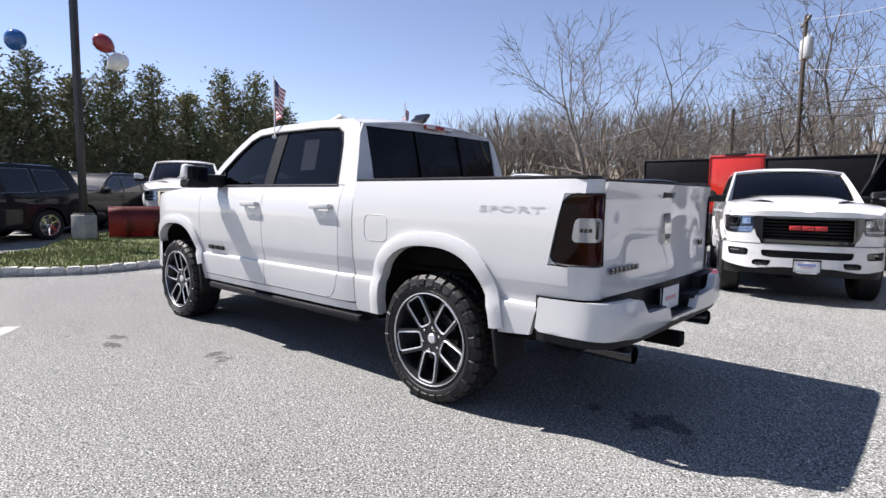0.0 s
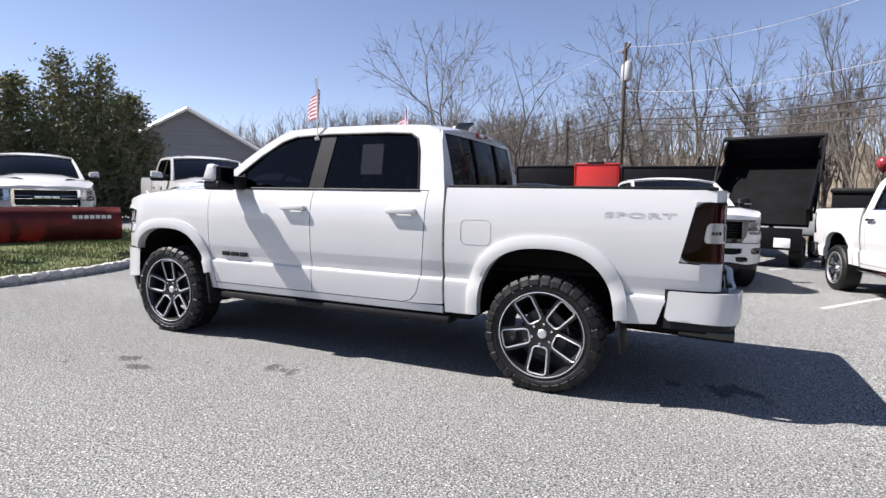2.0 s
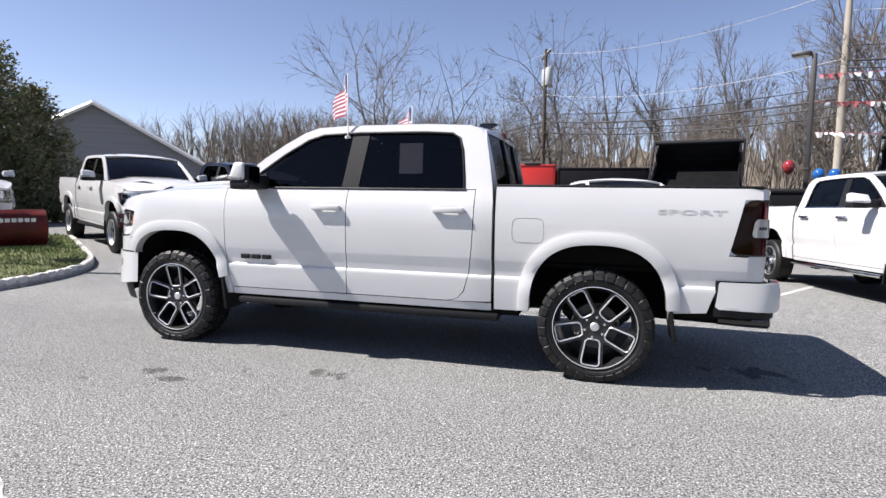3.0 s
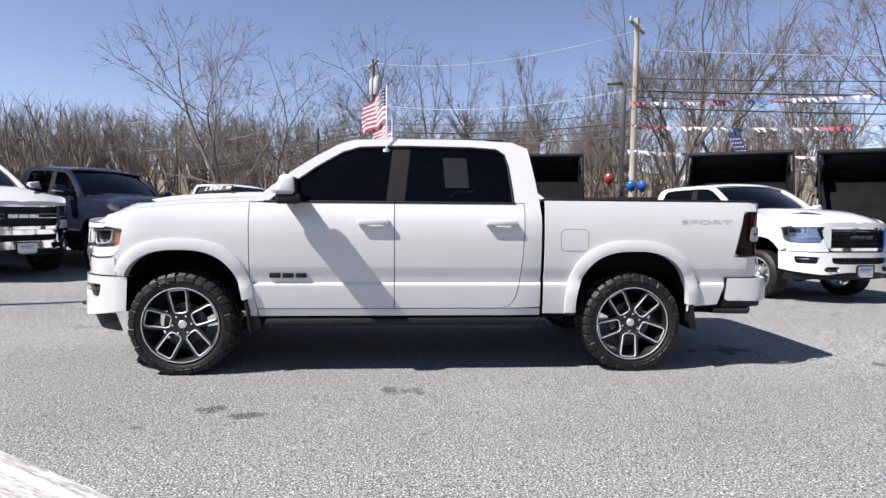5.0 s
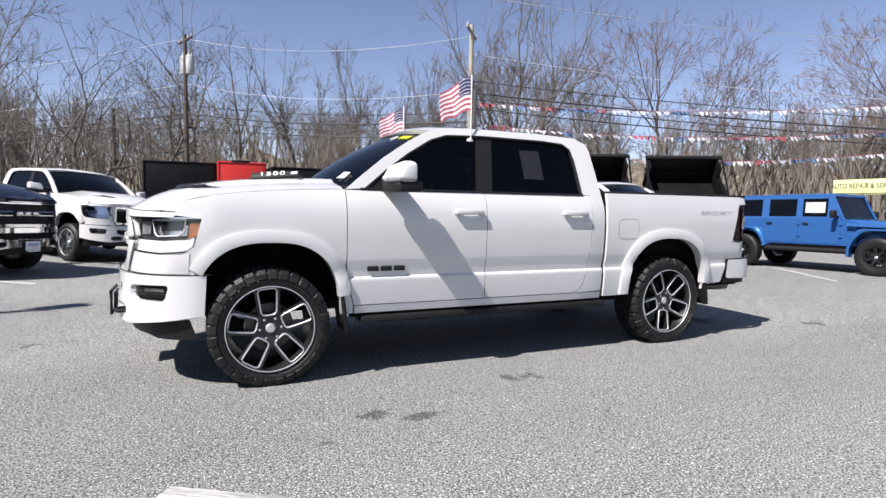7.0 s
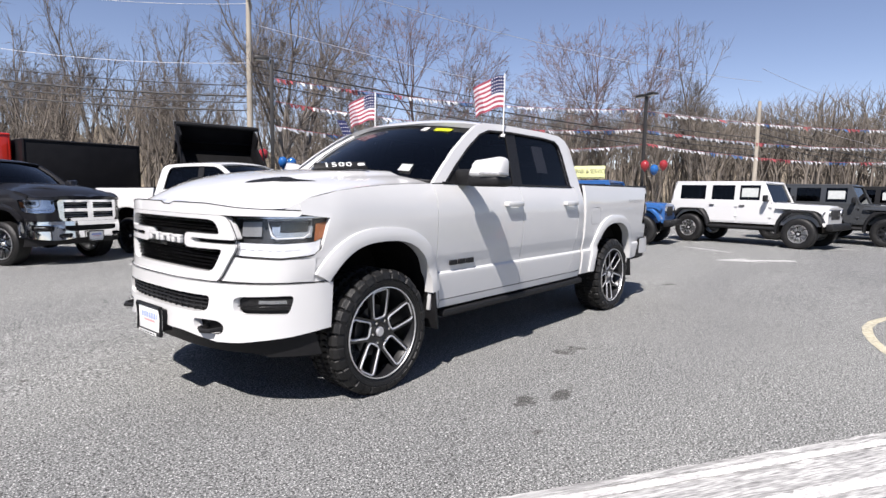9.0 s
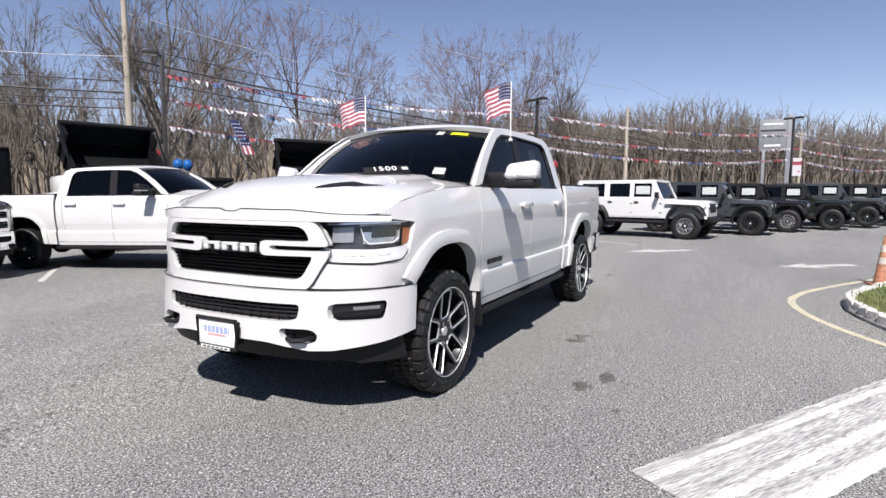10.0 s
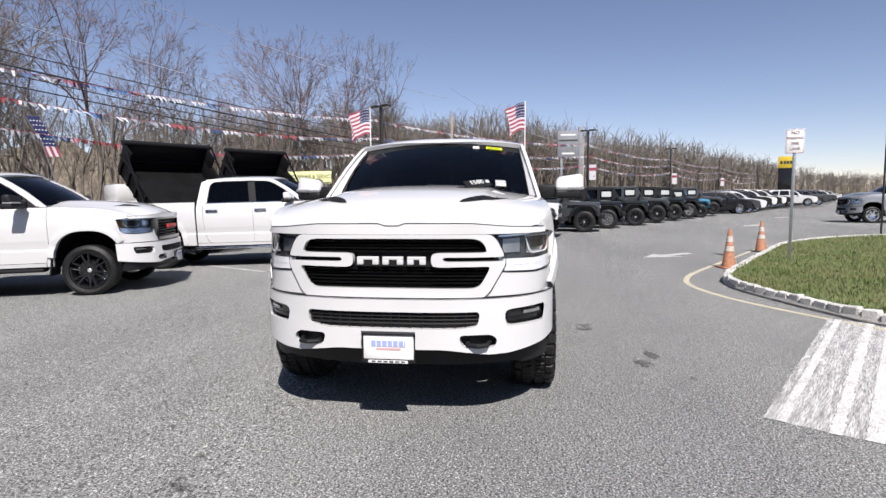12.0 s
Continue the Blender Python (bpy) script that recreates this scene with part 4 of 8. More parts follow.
        grid(am, lambda s, v: lampf(s, v, 0.016), span(0.79 * L, 0.93 * L, 5), (0.36, 0.55, 0.80))
        add("side_marker", am, AMBER, hou)
        # cheek under the headlight
        ck = bmesh.new()
        CL, cf = along(CHEEK)
        c_in = [(0.0, sweep_at(CHEEK, 0.545)), (1.0, sweep_at(CHEEK, 0.625))]
        s_off, c_end = sweep_at(CHEEK, 0.640), sweep_at(CHEEK, 0.972)

        def cheekf(t, v):
            s = lerp1(v, c_in) + (c_end - lerp1(v, c_in)) * t
            x, y = cf(s)
            z = 0.806 + (lerp1(max(0.0, s - s_off), hbot) - 0.004 - 0.806) * v
            k = max(0.0, (t - 0.72) / 0.28)
            return Vector((x - 0.004 + 0.006 * v, sg * (y + (side_y(x, z) - 0.002 - y) * k), z))
        grid(ck, cheekf, span(0, 1, 16), span(0, 1, 5))
        add("front_cheek", ck, body)
        # tail lamp
        TL, tf = along(TAILP)

        def tailf(s, v, d):
            x, y = tf(s)
            sl = (0.078 + 0.085 * v) * (1 - s / TL)
            x2, y2 = tf(min(TL, s + sl))
            return Vector((x2 - d * 0.4, sg * (y2 - d * 0.6), 0.978 + (1.355 - 0.978) * v))
        def tailr(a, v, d, a0=0.0, a1=1.0, v0=0.0, v1=1.0, ra=0.30, rv=0.16, both=False):
            """A point of a round-cornered field of the lamp; a and v run from 0 to 1."""
            e = max(0.0, 1 - a / ra)
            if both:
                e = max(e, 1 - (1 - a) / ra)
            k = rv * (1 - math.sqrt(max(0.0, 1 - e * e)))
            return tailf((a0 + (a1 - a0) * a) * TL, v0 + (v1 - v0) * (k + (1 - 2 * k) * v), d)
        fine_a = [0.0, 0.01, 0.035, 0.08, 0.14, 0.21] + span(0.3, 1, 8)
        tb = bmesh.new()
        grid(tb, lambda a, v: tailr(a, v, 0.035), fine_a, span(0, 1, 6))
        tl = add("tail_lamp", tb, TAILRED, car, "smoked dark red tail lamp")
        to = bmesh.new()
        grid(to, lambda a, v: tailr(a, v, -0.002), fine_a, span(0, 1, 8))
        add("lens", to, SMOKE, tl)
        te = bmesh.new()
        tube(te, [tailr(a, 0, 0.0) for a in fine_a] + [tailr(a, 1, 0.0) for a in fine_a[::-1]], 0.006, 5, closed=True)
        add("lamp_seal", te, BLACK, tl)
        for v in (0, 1):
            cf2 = bmesh.new()
            grid(cf2, lambda a, k: tailf(a * TL, v, 0.002).lerp(tailr(a, v, 0.002), k), fine_a[:7], (0, 0.5, 1))
            add("lamp_corner", cf2, body)
        for z0, z1 in ((0.80, 0.974), (1.359, 1.43)):
            tc = bmesh.new()
            c0 = min(span(0, TL, 200), key=lambda s: abs(tf(s)[0] - (4.658 if z0 < 1 else 4.734)))

            def cornerf(s, z):
                k = (1 - (s - c0) / (TL - c0)) ** 2
                x, y = tf(s)
                return Vector((x, sg * (y + (side_y(tf(c0)[0], z) - tf(c0)[1]) * k), z))
            grid(tc, cornerf, span(c0, TL, 10), span(z0, z1, 3))
            add("bed_corner", tc, body)
        tw = bmesh.new()
        fine_b = [0.0, 0.015, 0.05, 0.10, 0.16] + span(0.22, 0.78, 4) + [0.84, 0.90, 0.95, 0.985, 1.0]
        grid(tw, lambda a, v: tailr(a, v, -0.020, 0.34, 0.93, 0.335, 0.665, 0.16, 0.24, True), fine_b, span(0, 1, 4))
        bmesh.ops.solidify(tw, geom=tw.faces[:], thickness=0.012)
        add("lamp_badge_panel", tw, body, tl)
        tk = bmesh.new()
        for q0, q1 in ((0.47, 0.535), (0.55, 0.615), (0.63, 0.70)):
            grid(tk, lambda s, v: tailf(s, v, -0.0225), span(q0 * TL, q1 * TL, 2), span(0.472, 0.525, 1))
        grid(tk, lambda s, v: tailf(s, v, -0.0225), span(0.78 * TL, 0.84 * TL, 2), span(0.38, 0.62, 2))
        add("lamp_badge", tk, GLOSSB, tl)
        # gap between bed and bumper
        BL, bf = along(RBUMP)
        gb = bmesh.new()
        grid(gb, lambda s, k: Vector((bf(s)[0], sg * (bf(s)[1] + 0.006), 0.55 + (0.80 - 0.55) * k)), span(0.075, 0.165, 3), (0.15, 1))
        add("bumper_gap_trim", gb, BLACK)
        # mirror
        def housed(bm2):
            for v in bm2.verts:
                t = (abs(v.co.y) - 1.085) / 0.25
                if v.co.z > 1.5:
                    v.co.z -= 0.060 * max(0.0, 1 - t / 0.45) ** 1.5 + 0.012 * t
                    v.co.x += 0.035 * (v.co.x < 0.82)
                v.co.x += 0.06 * t * t
            return bm2
        mc = housed(boxbm(0.735, 0.885, *sorted((sg * 1.085, sg * 1.335)), 1.452, 1.615, 0.036, 3))
        mi = add("mirror", mc, mirror or body, car, "painted door mirror with black foot" if (mirror or body) is not BLACK else "")
        add("mirror_housing", boxbm(0.862, 0.945, min(sg * 1.112, sg * 1.315), max(sg * 1.112, sg * 1.315), 1.415, 1.590, 0.03), BLACK, mi)
        lowm = housed(boxbm(0.742, 0.93, *sorted((sg * 1.08, sg * 1.328)), 1.386, 1.466, 0.026, 3))
        add("mirror_base", lowm, BLACK, mi)
        add("turn_signal", housed(boxbm(0.728, 0.86, *sorted((sg * 1.19, sg * 1.339)), 1.466, 1.490, 0.008)), LAMPC, mi, "clear turn signal strip")
        add("mirror_foot", boxbm(0.782, 0.92, min(sg * 0.93, sg * 1.135), max(sg * 0.93, sg * 1.135), 1.392, 1.515, 0.025), BLACK, mi)
        mg = bmesh.new()
        grid(mg, lambda u, v: Vector((0.951, sg * (1.20 + 0.07 * u), 1.505 + 0.065 * v)), (-1, 1), (-1, 1))
        add("mirror_glass", mg, MIRROR, mi)
        tri = patch([(0.66, 1.412), (0.86, 1.56), (0.90, 1.412)], lambda x, z: sf(x, z, -0.004), 0.3)
        add("mirror_sail", tri, BLACK, fd)
        # door badge of three plain blocks
        if detail:
            bb = bmesh.new()
            for k in range(3):
                box(bb, 0.665 + 0.105 * k, 0.752 + 0.105 * k, min(sg * 0.99, sg * 1.006), max(sg * 0.99, sg * 1.006), 0.792, 0.830, 0.004)
            add("door_badge", bb, BLACK, fd, "gloss black plain badge")
            fdo = bmesh.new()
            q = []
            for cx2, cz2, b0 in ((3.235, 1.155, 0), (3.090, 1.155, 90), (3.090, 1.065, 180), (3.235, 1.065, 270)):
                for k in range(5):
                    a = radians(b0 + 22.5 * k)
                    q.append((cx2 + 0.045 * math.cos(a), cz2 + 0.045 * math.sin(a)))
            if sg < 0:
                tube(fdo, [sf(x, z, 0.0002) for x, z in q], 0.0019, 4, closed=True)
                add("fuel_door_gap", fdo, DECALG, bs)
            tx = outlined("SPORT", 0.036, 3.0, 0.0026)
            moved(tx, (pose(4.29, 0, 1.262, 0, 0, 0) if sg < 0 else pose(4.29, 0, 1.262, 0, 0, 180)))
            for v in tx.verts:
                v.co.y = sg * (side_y(v.co.x, v.co.z) + 0.0015 + min(0.003, abs(v.co.y)))
            add("side_decal", tx, DECALG, bs, "grey outlined lettering decal")
    # ---- hood, roof, glass ----
    hb = bmesh.new()
    xs = lambda v: smooth1(abs(v) * 0.955, [(0.0, -0.965), (0.3, -0.962), (0.5, -0.95), (0.62, -0.922), (0.73, -0.872), (0.82, -0.807), (0.892, -0.728), (0.945, -0.640), (0.955, -0.605)])

    def hoodf(u, v):
        x = xs(v) + (0.50 - xs(v)) * u
        xe = xs(1) + (0.50 - xs(1)) * u
        y = v * (side_y(xe, hood_edge(xe)) - 0.002)
        if u == 0:
            return Vector((x, y, lerp1(abs(y), [(0.0, 1.241), (0.04, 1.241), (0.085, 1.256), (0.48, 1.256), (0.60, 1.246), (0.70, 1.236), (0.90, 1.226), (0.955, 1.222)])))
        if abs(v) == 1:
            return Vector((xe, y, hood_edge(xe)))
        return Vector((x, y, max(1.205, hood_z(x, y))))
    grid(hb, hoodf, [0.0, 0.012] + span(0, 1, 26 if detail else 14)[1:], sorted(set(span(-1, 1, 40 if detail else 20)) | {-0.09, -0.043, 0.043, 0.09}))
    vs_front = sorted(set(span(-1, 1, 40)) | {-0.09, -0.043, 0.043, 0.09})
    hdr = bmesh.new()

    def headerf(k, v):
        p = hoodf(0, v) + Vector((-0.003, 0, -0.005))
        y = p.y
        x = smooth1(abs(y), [(0.0, -0.975), (0.3, -0.971), (0.5, -0.953), (0.62, -0.923), (0.73, -0.873), (0.82, -0.808), (0.892, -0.728), (0.945, -0.640), (0.96, -0.60)])
        return p.lerp(Vector((x, y, 1.186)), k)
    grid(hdr, headerf, (0, 0.15, 0.6, 1), vs_front)
    add("hood_header", hdr, body)
    if detail:
        add("hood_seam", tubebm([hoodf(0, v) + Vector((-0.003, 0, -0.004)) for v in vs_front], 0.0020, 5), BLACK)
    hood = add("hood", hb, body, sharp=60)
    for sg in (-1, 1):
        sc = bmesh.new()
        vent_w = lambda u: 0.040 * math.sin(math.pi * u ** 0.8) + 0.003

        def ventf(u, v, d=0.004):
            x = -0.65 + 0.31 * u + 0.73 * vent_w(u) * v
            y = 0.385 + 0.315 * u - 0.68 * vent_w(u) * v
            return Vector((x, sg * y, hood_z(x, y) + d))
        grid(sc, ventf, span(0, 1, 16), span(-1, 1, 4))
        for i in range(5):
            u = 0.24 + 0.13 * i
            tube(sc, [ventf(u, k, 0.006) for k in (-0.7, 0.0, 0.7)], 0.003, 5)
        add("hood_vent", sc, BLACK, hood, "black slotted hood vent")
    def wsf(u, v, d=0.0):
        a = abs(v)
        bx, bz, bw = 0.36 + 0.27 * a**2, 1.458 - 0.035 * a**2, 0.850
        tx2, tz, tw = 1.165 + 0.12 * a**2, 1.928 - 0.05 * a**2, 0.755
        x = bx + (tx2 - bx) * u - 0.035 * math.sin(math.pi * u)
        z = bz + (tz - bz) * u + 0.02 * math.sin(math.pi * u)
        return Vector((x + d, v * (bw + (tw - bw) * u), z - d))
    rb = bmesh.new()

    def rooff(u, v):
        xf, xr = 1.125 + 0.135 * abs(v) ** 2, 2.835 - 0.05 * abs(v) ** 2
        x = xf + (xr - xf) * u
        ze = lerp1(x, [(1.12, 1.850), (1.16, 1.872), (1.30, 1.917), (1.6, 1.938), (2.3, 1.938), (2.66, 1.923), (2.76, 1.88), (2.84, 1.80)])
        zc = smooth1(x, [(1.1, 1.922), (1.16, 1.950), (1.24, 1.976), (1.4, 1.994), (1.7, 2.004), (2.2, 2.002), (2.6, 1.977), (2.84, 1.925)])
        ye = side_y(x, ze)
        return Vector((x, v * ye, ze + (zc - ze) * (1 - abs(v) ** 2.4)))
    grid(rb, rooff, [0.0, 0.02, 0.04, 0.065, 0.1] + span(0, 1, 18)[3:], span(-1, 1, 20))
    roof = add("roof", rb, body)
    lip = bmesh.new()
    grid(lip, lambda k, v: rooff(0, v).lerp(wsf(0.975, v * 0.985) + Vector((-0.003, 0, 0.004)), k), (0, 1), span(-1, 1, 20))
    add("roof_lip", lip, body, roof)
    fin = bmesh.new()
    box(fin, 2.50, 2.68, -0.03, 0.03, 1.97, 2.045, 0.02, 2)
    for v in fin.verts:
        if v.co.z > 2.01:
            v.co.x += 0.05
            v.co.y *= 0.5
    if detail:
        add("roof_antenna", fin, GLOSSB, roof)
        add("brake_lamp", boxbm(2.80, 2.845, -0.17, 0.17, 1.885, 1.928, 0.008), TAILRED, roof)
        add("brake_lamp_lens", boxbm(2.843, 2.848, -0.16, -0.06, 1.893, 1.92, 0.001), WPLASTIC, roof)
        add("brake_lamp_lens", boxbm(2.843, 2.848, 0.06, 0.16, 1.893, 1.92, 0.001), WPLASTIC, roof)
    if nose == "hd":
        for yy in (-0.55, -0.2, 0.0, 0.2, 0.55):
            add("roof_marker", boxbm(1.30, 1.40, yy - 0.035, yy + 0.035, 1.945 - 0.05 * yy * yy, 1.99 - 0.05 * yy * yy, 0.012), AMBER, roof)
    wb = bmesh.new()

    grid(wb, wsf, span(0, 1, 8), span(-1, 1, 16))
    ws = add("windshield", wb, WGLASS, car, "raked dark windshield glass")
    eb = bmesh.new()
    tube(eb, [wsf(u, -1) for u in span(1, 0, 6)] + [wsf(0, v) for v in span(-0.9, 0.9, 10)] + [wsf(u, 1) for u in span(0, 1, 6)], 0.0045, 6)
    add("windshield_frame", eb, BLACK, ws)
    cw = bmesh.new()
    grid(cw, lambda u, v: Vector((0.30 + 0.27 * v * v + 0.16 * u, 0.87 * v, 1.462 - 0.045 * v * v - 0.005 * u)), span(0, 1, 2), span(-1, 1, 12))
    add("cowl", cw, BLACK)
    for sg in (-1, 1):
        # A-pillar closing strip between windshield and door opening
        pb = bmesh.new()
        up_l = [(0.516, 1.405), (0.66, 1.525), (0.84, 1.665), (1.03, 1.79), (1.20, 1.885), (1.30, 1.918)]
        us = [0.0, 0.28, 0.52, 0.74, 0.93, 1.0]
        A = [pb.verts.new((x, sg * side_y(x, z), z)) for x, z in up_l]
        B = [pb.verts.new(wsf(u, sg, 0.004)) for u in us]
        for j in range(5):
            pb.faces.new((A[j], A[j + 1], B[j + 1], B[j]))
        add("windshield_pillar", pb, body)
        wp = bmesh.new()
        y0 = -0.62 if sg < 0 else 0.10
        tube(wp, [wsf(0.015, y0, -0.012) + Vector((0, 0, 0.012)), wsf(0.03, y0 + 0.35, -0.012) + Vector((0, 0, 0.014)), wsf(0.05, y0 + 0.62, -0.012) + Vector((0, 0, 0.012))], 0.009, 5)
        add("wiper", wp, BLACK, ws)
    # cab back with its window
    cb = bmesh.new()

    def backf(y, z):
        s = abs(y) / 0.9
        return Vector((lerp1(z, [(0.5, 2.89), (1.30, 2.885), (1.45, 2.872), (1.60, 2.845), (1.80, 2.80), (1.90, 2.775)]) + 0.04 * (1 - s * s), y, z))
    ow = [(-0.965, 0.55), (0.965, 0.55), (0.97, 1.2), (0.945, 1.42), (0.845, 1.80), (0.80, 1.88), (0.4, 1.925), (0, 1.935), (-0.4, 1.925), (-0.80, 1.88), (-0.845, 1.80), (-0.945, 1.42), (-0.97, 1.2)]
    add("cab_back", patch(ow, backf, 0.12, holes=[(-0.78, 0.78, 1.44, 1.86)], rim=(-0.02, 0, 0)), body)
    rw = add("rear_window", patch([(-0.80, 1.43), (0.80, 1.43), (0.80, 1.87), (-0.80, 1.87)], lambda y, z: backf(y, z) + Vector((-0.012, 0, 0)), 0.15), glass, car, "dark rear window with sliding pane")
    sb = bmesh.new()
    for yy in (-0.27, 0.27):
        tube(sb, [backf(yy, z) + Vector((-0.004, 0, 0)) for z in span(1.44, 1.86, 4)], 0.012, 5)
    add("window_frame", sb, BLACK, rw)
    # ---- nose ----
    grilles(add, car, body, nose, detail)
    # ---- bed ----
    bedc = bmesh.new()
    for sg in (-1, 1):
        box(bedc, 2.94, 4.72, min(sg * 0.80, sg * 0.83), max(sg * 0.80, sg * 0.83), 0.85, 1.43)
    box(bedc, 2.94, 4.72, -0.83, 0.83, 0.82, 0.86)
    box(bedc, 2.93, 2.96, -0.93, 0.93, 0.6, 1.43)
    add("bed_liner", bedc, MATTE)
    for sg in (-1, 1):
        add("bed_rail_cap", boxbm(2.92, 4.74, min(sg * 0.80, sg * 0.975), max(sg * 0.80, sg * 0.975), 1.428, 1.452, 0.008), BLACK)
    tg = [(-0.868, 0.80), (0.868, 0.80), (0.872, 1.30), (0.868, 1.42), (-0.868, 1.42), (-0.872, 1.30)]
    def tgf(y, z):
        dent = -0.012 * math.exp(-((z - 1.03) / 0.13) ** 4) * (1 if abs(y) < 0.55 else math.exp(-((abs(y) - 0.55) / 0.06) ** 2))
        return Vector((4.795 + dent + 0.025 * max(0.0, (z - 1.30) / 0.12) - 0.012 * (y / 0.77) ** 2, y, z))
    gate = add("tailgate", patch(tg, tgf, 0.06 if detail else 0.2, holes=[(-0.105, 0.105, 1.335, 1.372)], rim=(-0.06, 0, 0)), body)
    add("gate_handle", boxbm(4.77, 4.795, -0.10, 0.10, 1.338, 1.37, 0.006), BLACK, gate)
    add("gate_cap", boxbm(4.735, 4.800, -0.87, 0.87, 1.416, 1.434, 0.006), BLACK, gate)
    if detail:
        em = bmesh.new()
        grid(em, lambda u, v: Vector((4.80 + 0.012 * (1 - u * u), 0.055 * v * (1 - 0.35 * max(0, -u)), 1.14 + 0.10 * u)), span(-1, 1, 8), span(-1, 1, 6))
        bmesh.ops.solidify(em, geom=em.faces[:], thickness=0.01)
        add("gate_emblem", em, CHROME, gate, "plain chrome shield emblem")
        bb = bmesh.new()
        for k in range(7):
            box(bb, 4.796, 4.806, -0.80 + 0.054 * k, -0.80 + 0.054 * k + 0.042, 0.925, 0.957, 0.003)
        add("gate_badge", bb, GLOSSB, gate, "black plain badge bars")
        lt = moved(lettering("4x4", 0.045, 0.008), pose(4.80, 0.68, 1.02, 0, 0, 90))
        add("gate_lettering", lt, GLOSSB, gate)
    # rear bumper
    BL, bf = along(RBUMP)
    RB = [(x, y) for x, y in RBUMP[::-1]]
    rs = lambda q: sweep_at(RB, q)
    RL, rf = along(RB)
    bright = CHROME if nose in ("chrome", "hd") else body
    half = [(rs(0.21), 0.612), (rs(0.255), 0.690), (rs(0.55), 0.702), (rs(0.585), 0.712), (rs(0.63), 0.778), (rs(0.68), 0.792), (RL - 0.155, 0.792), (RL - 0.138, 0.775), (RL - 0.122, 0.62), (RL - 0.15, 0.600), (rs(0.80), 0.590), (rs(0.62), 0.566), (rs(0.40), 0.556)]
    skin = half + [(-a, z) for a, z in half[::-1]]

    def rearf(s, z):
        x, y = rf(abs(s))
        k = 0.035 * max(0.0, (0.63 - z) / 0.07) ** 2 + 0.012 * max(0.0, (z - 0.76) / 0.03) ** 2
        return Vector((x - k, math.copysign(y + 0.018 * min(1.0, abs(s) / 0.7), s) if abs(s) > 1e-6 else 0.0, z))
    rear = add("rear_bumper", patch(skin, rearf, 0.06 if detail else 0.14, rim=(-0.05, 0, 0)), bright)
    for sg in (-1, 1):
        rbm = bmesh.new()
        grid(rbm, lambda s, k: Vector((bf(s)[0] - 0.03, sg * (bf(s)[1] - 0.01), (0.545, 0.60)[k])), span(0.10, BL, 20), range(2))
        add("bumper_valance", rbm, BLACK, rear)
        add("bumper_step", boxbm(4.74, 4.915, *sorted((sg * 0.25, sg * 0.60)), 0.60, 0.695, 0.008), BLACK, rear, "black bumper step pad")
        add("bumper_bracket", boxbm(4.70, 4.84, *sorted((sg * 0.60, sg * 0.93)), 0.60, 0.785, 0.008), BLACK, rear)
    add("bumper_step", boxbm(4.74, 4.915, -0.25, 0.25, 0.575, 0.618, 0.006), BLACK, rear, "black bumper step pad")
    add("bumper_beam", boxbm(4.70, 4.775, -0.90, 0.90, 0.56, 0.795, 0.01), BLACK, rear)
    pl = add("number_plate", boxbm(4.835, 4.845, -0.155, 0.155, 0.630, 0.785, 0.005), PAPER, car, "white dealer plate with plain bars")
    add("plate_frame", tubebm([(4.848, y, z) for y, z in ((-0.155, 0.63), (0.155, 0.63), (0.155, 0.785), (-0.155, 0.785))], 0.007, 5, closed=True), BLACK, pl)
    add("plate_bar", boxbm(4.846, 4.849, -0.09, 0.09, 0.695, 0.72), PALERED, pl)
    add("plate_bracket", boxbm(4.77, 4.836, -0.10, 0.10, 0.66, 0.76, 0.004), BLACK, pl)
    for sg in (-1, 1):
        if nose == "sport":
            tp = bmesh.new()
            lathe(tp, [(0.046, 4.55), (0.052, 4.72), (0.054, 4.885), (0.049, 4.895), (0.045, 4.76)], 18, "x", (0, sg * 0.66, 0.475))
            add("tail_pipe", tp, GLOSSB)
    add("tow_hitch", boxbm(4.70, 4.93, -0.05, 0.05, 0.40, 0.49, 0.008), MATTE)
    # ---- underside and cabin ----
    ub = bmesh.new()
    box(ub, -0.80, 4.70, -0.44, 0.44, 0.42, 0.85)
    box(ub, 0.56, 3.10, -0.93, 0.93, 0.44, 0.60)
    box(ub, 0.56, 2.85, -0.90, 0.90, 0.60, 1.30)
    box(ub, 4.22, 4.72, -0.93, 0.93, 0.52, 0.80)
    box(ub, -0.78, -0.53, -0.60, 0.60, 0.48, 1.12)
    box(ub, -0.53, 0.5, -0.44, 0.44, 0.8, 1.25)
    add("underbody", ub, MATTE)
    ax = bmesh.new()
    for x in (AXLE, 3.672):
        tube(ax, [(x, -0.75, R), (x, 0.75, R)], 0.055, 10)
        lathe(ax, [(0.0, -0.16), (0.14, -0.1), (0.16, 0), (0.14, 0.1), (0.0, 0.16)], 14, c=(x, 0.1, R))
    tube(ax, [(0.3, 0.25, 0.5), (3.7, 0.1, R)], 0.045, 8)
    tube(ax, [(1.0, -0.35, 0.42), (2.4, -0.35, 0.42), (3.4, -0.45, 0.46), (4.6, -0.62, 0.46)], 0.035, 8)
    part("drivetrain", ax, MATTE, car)
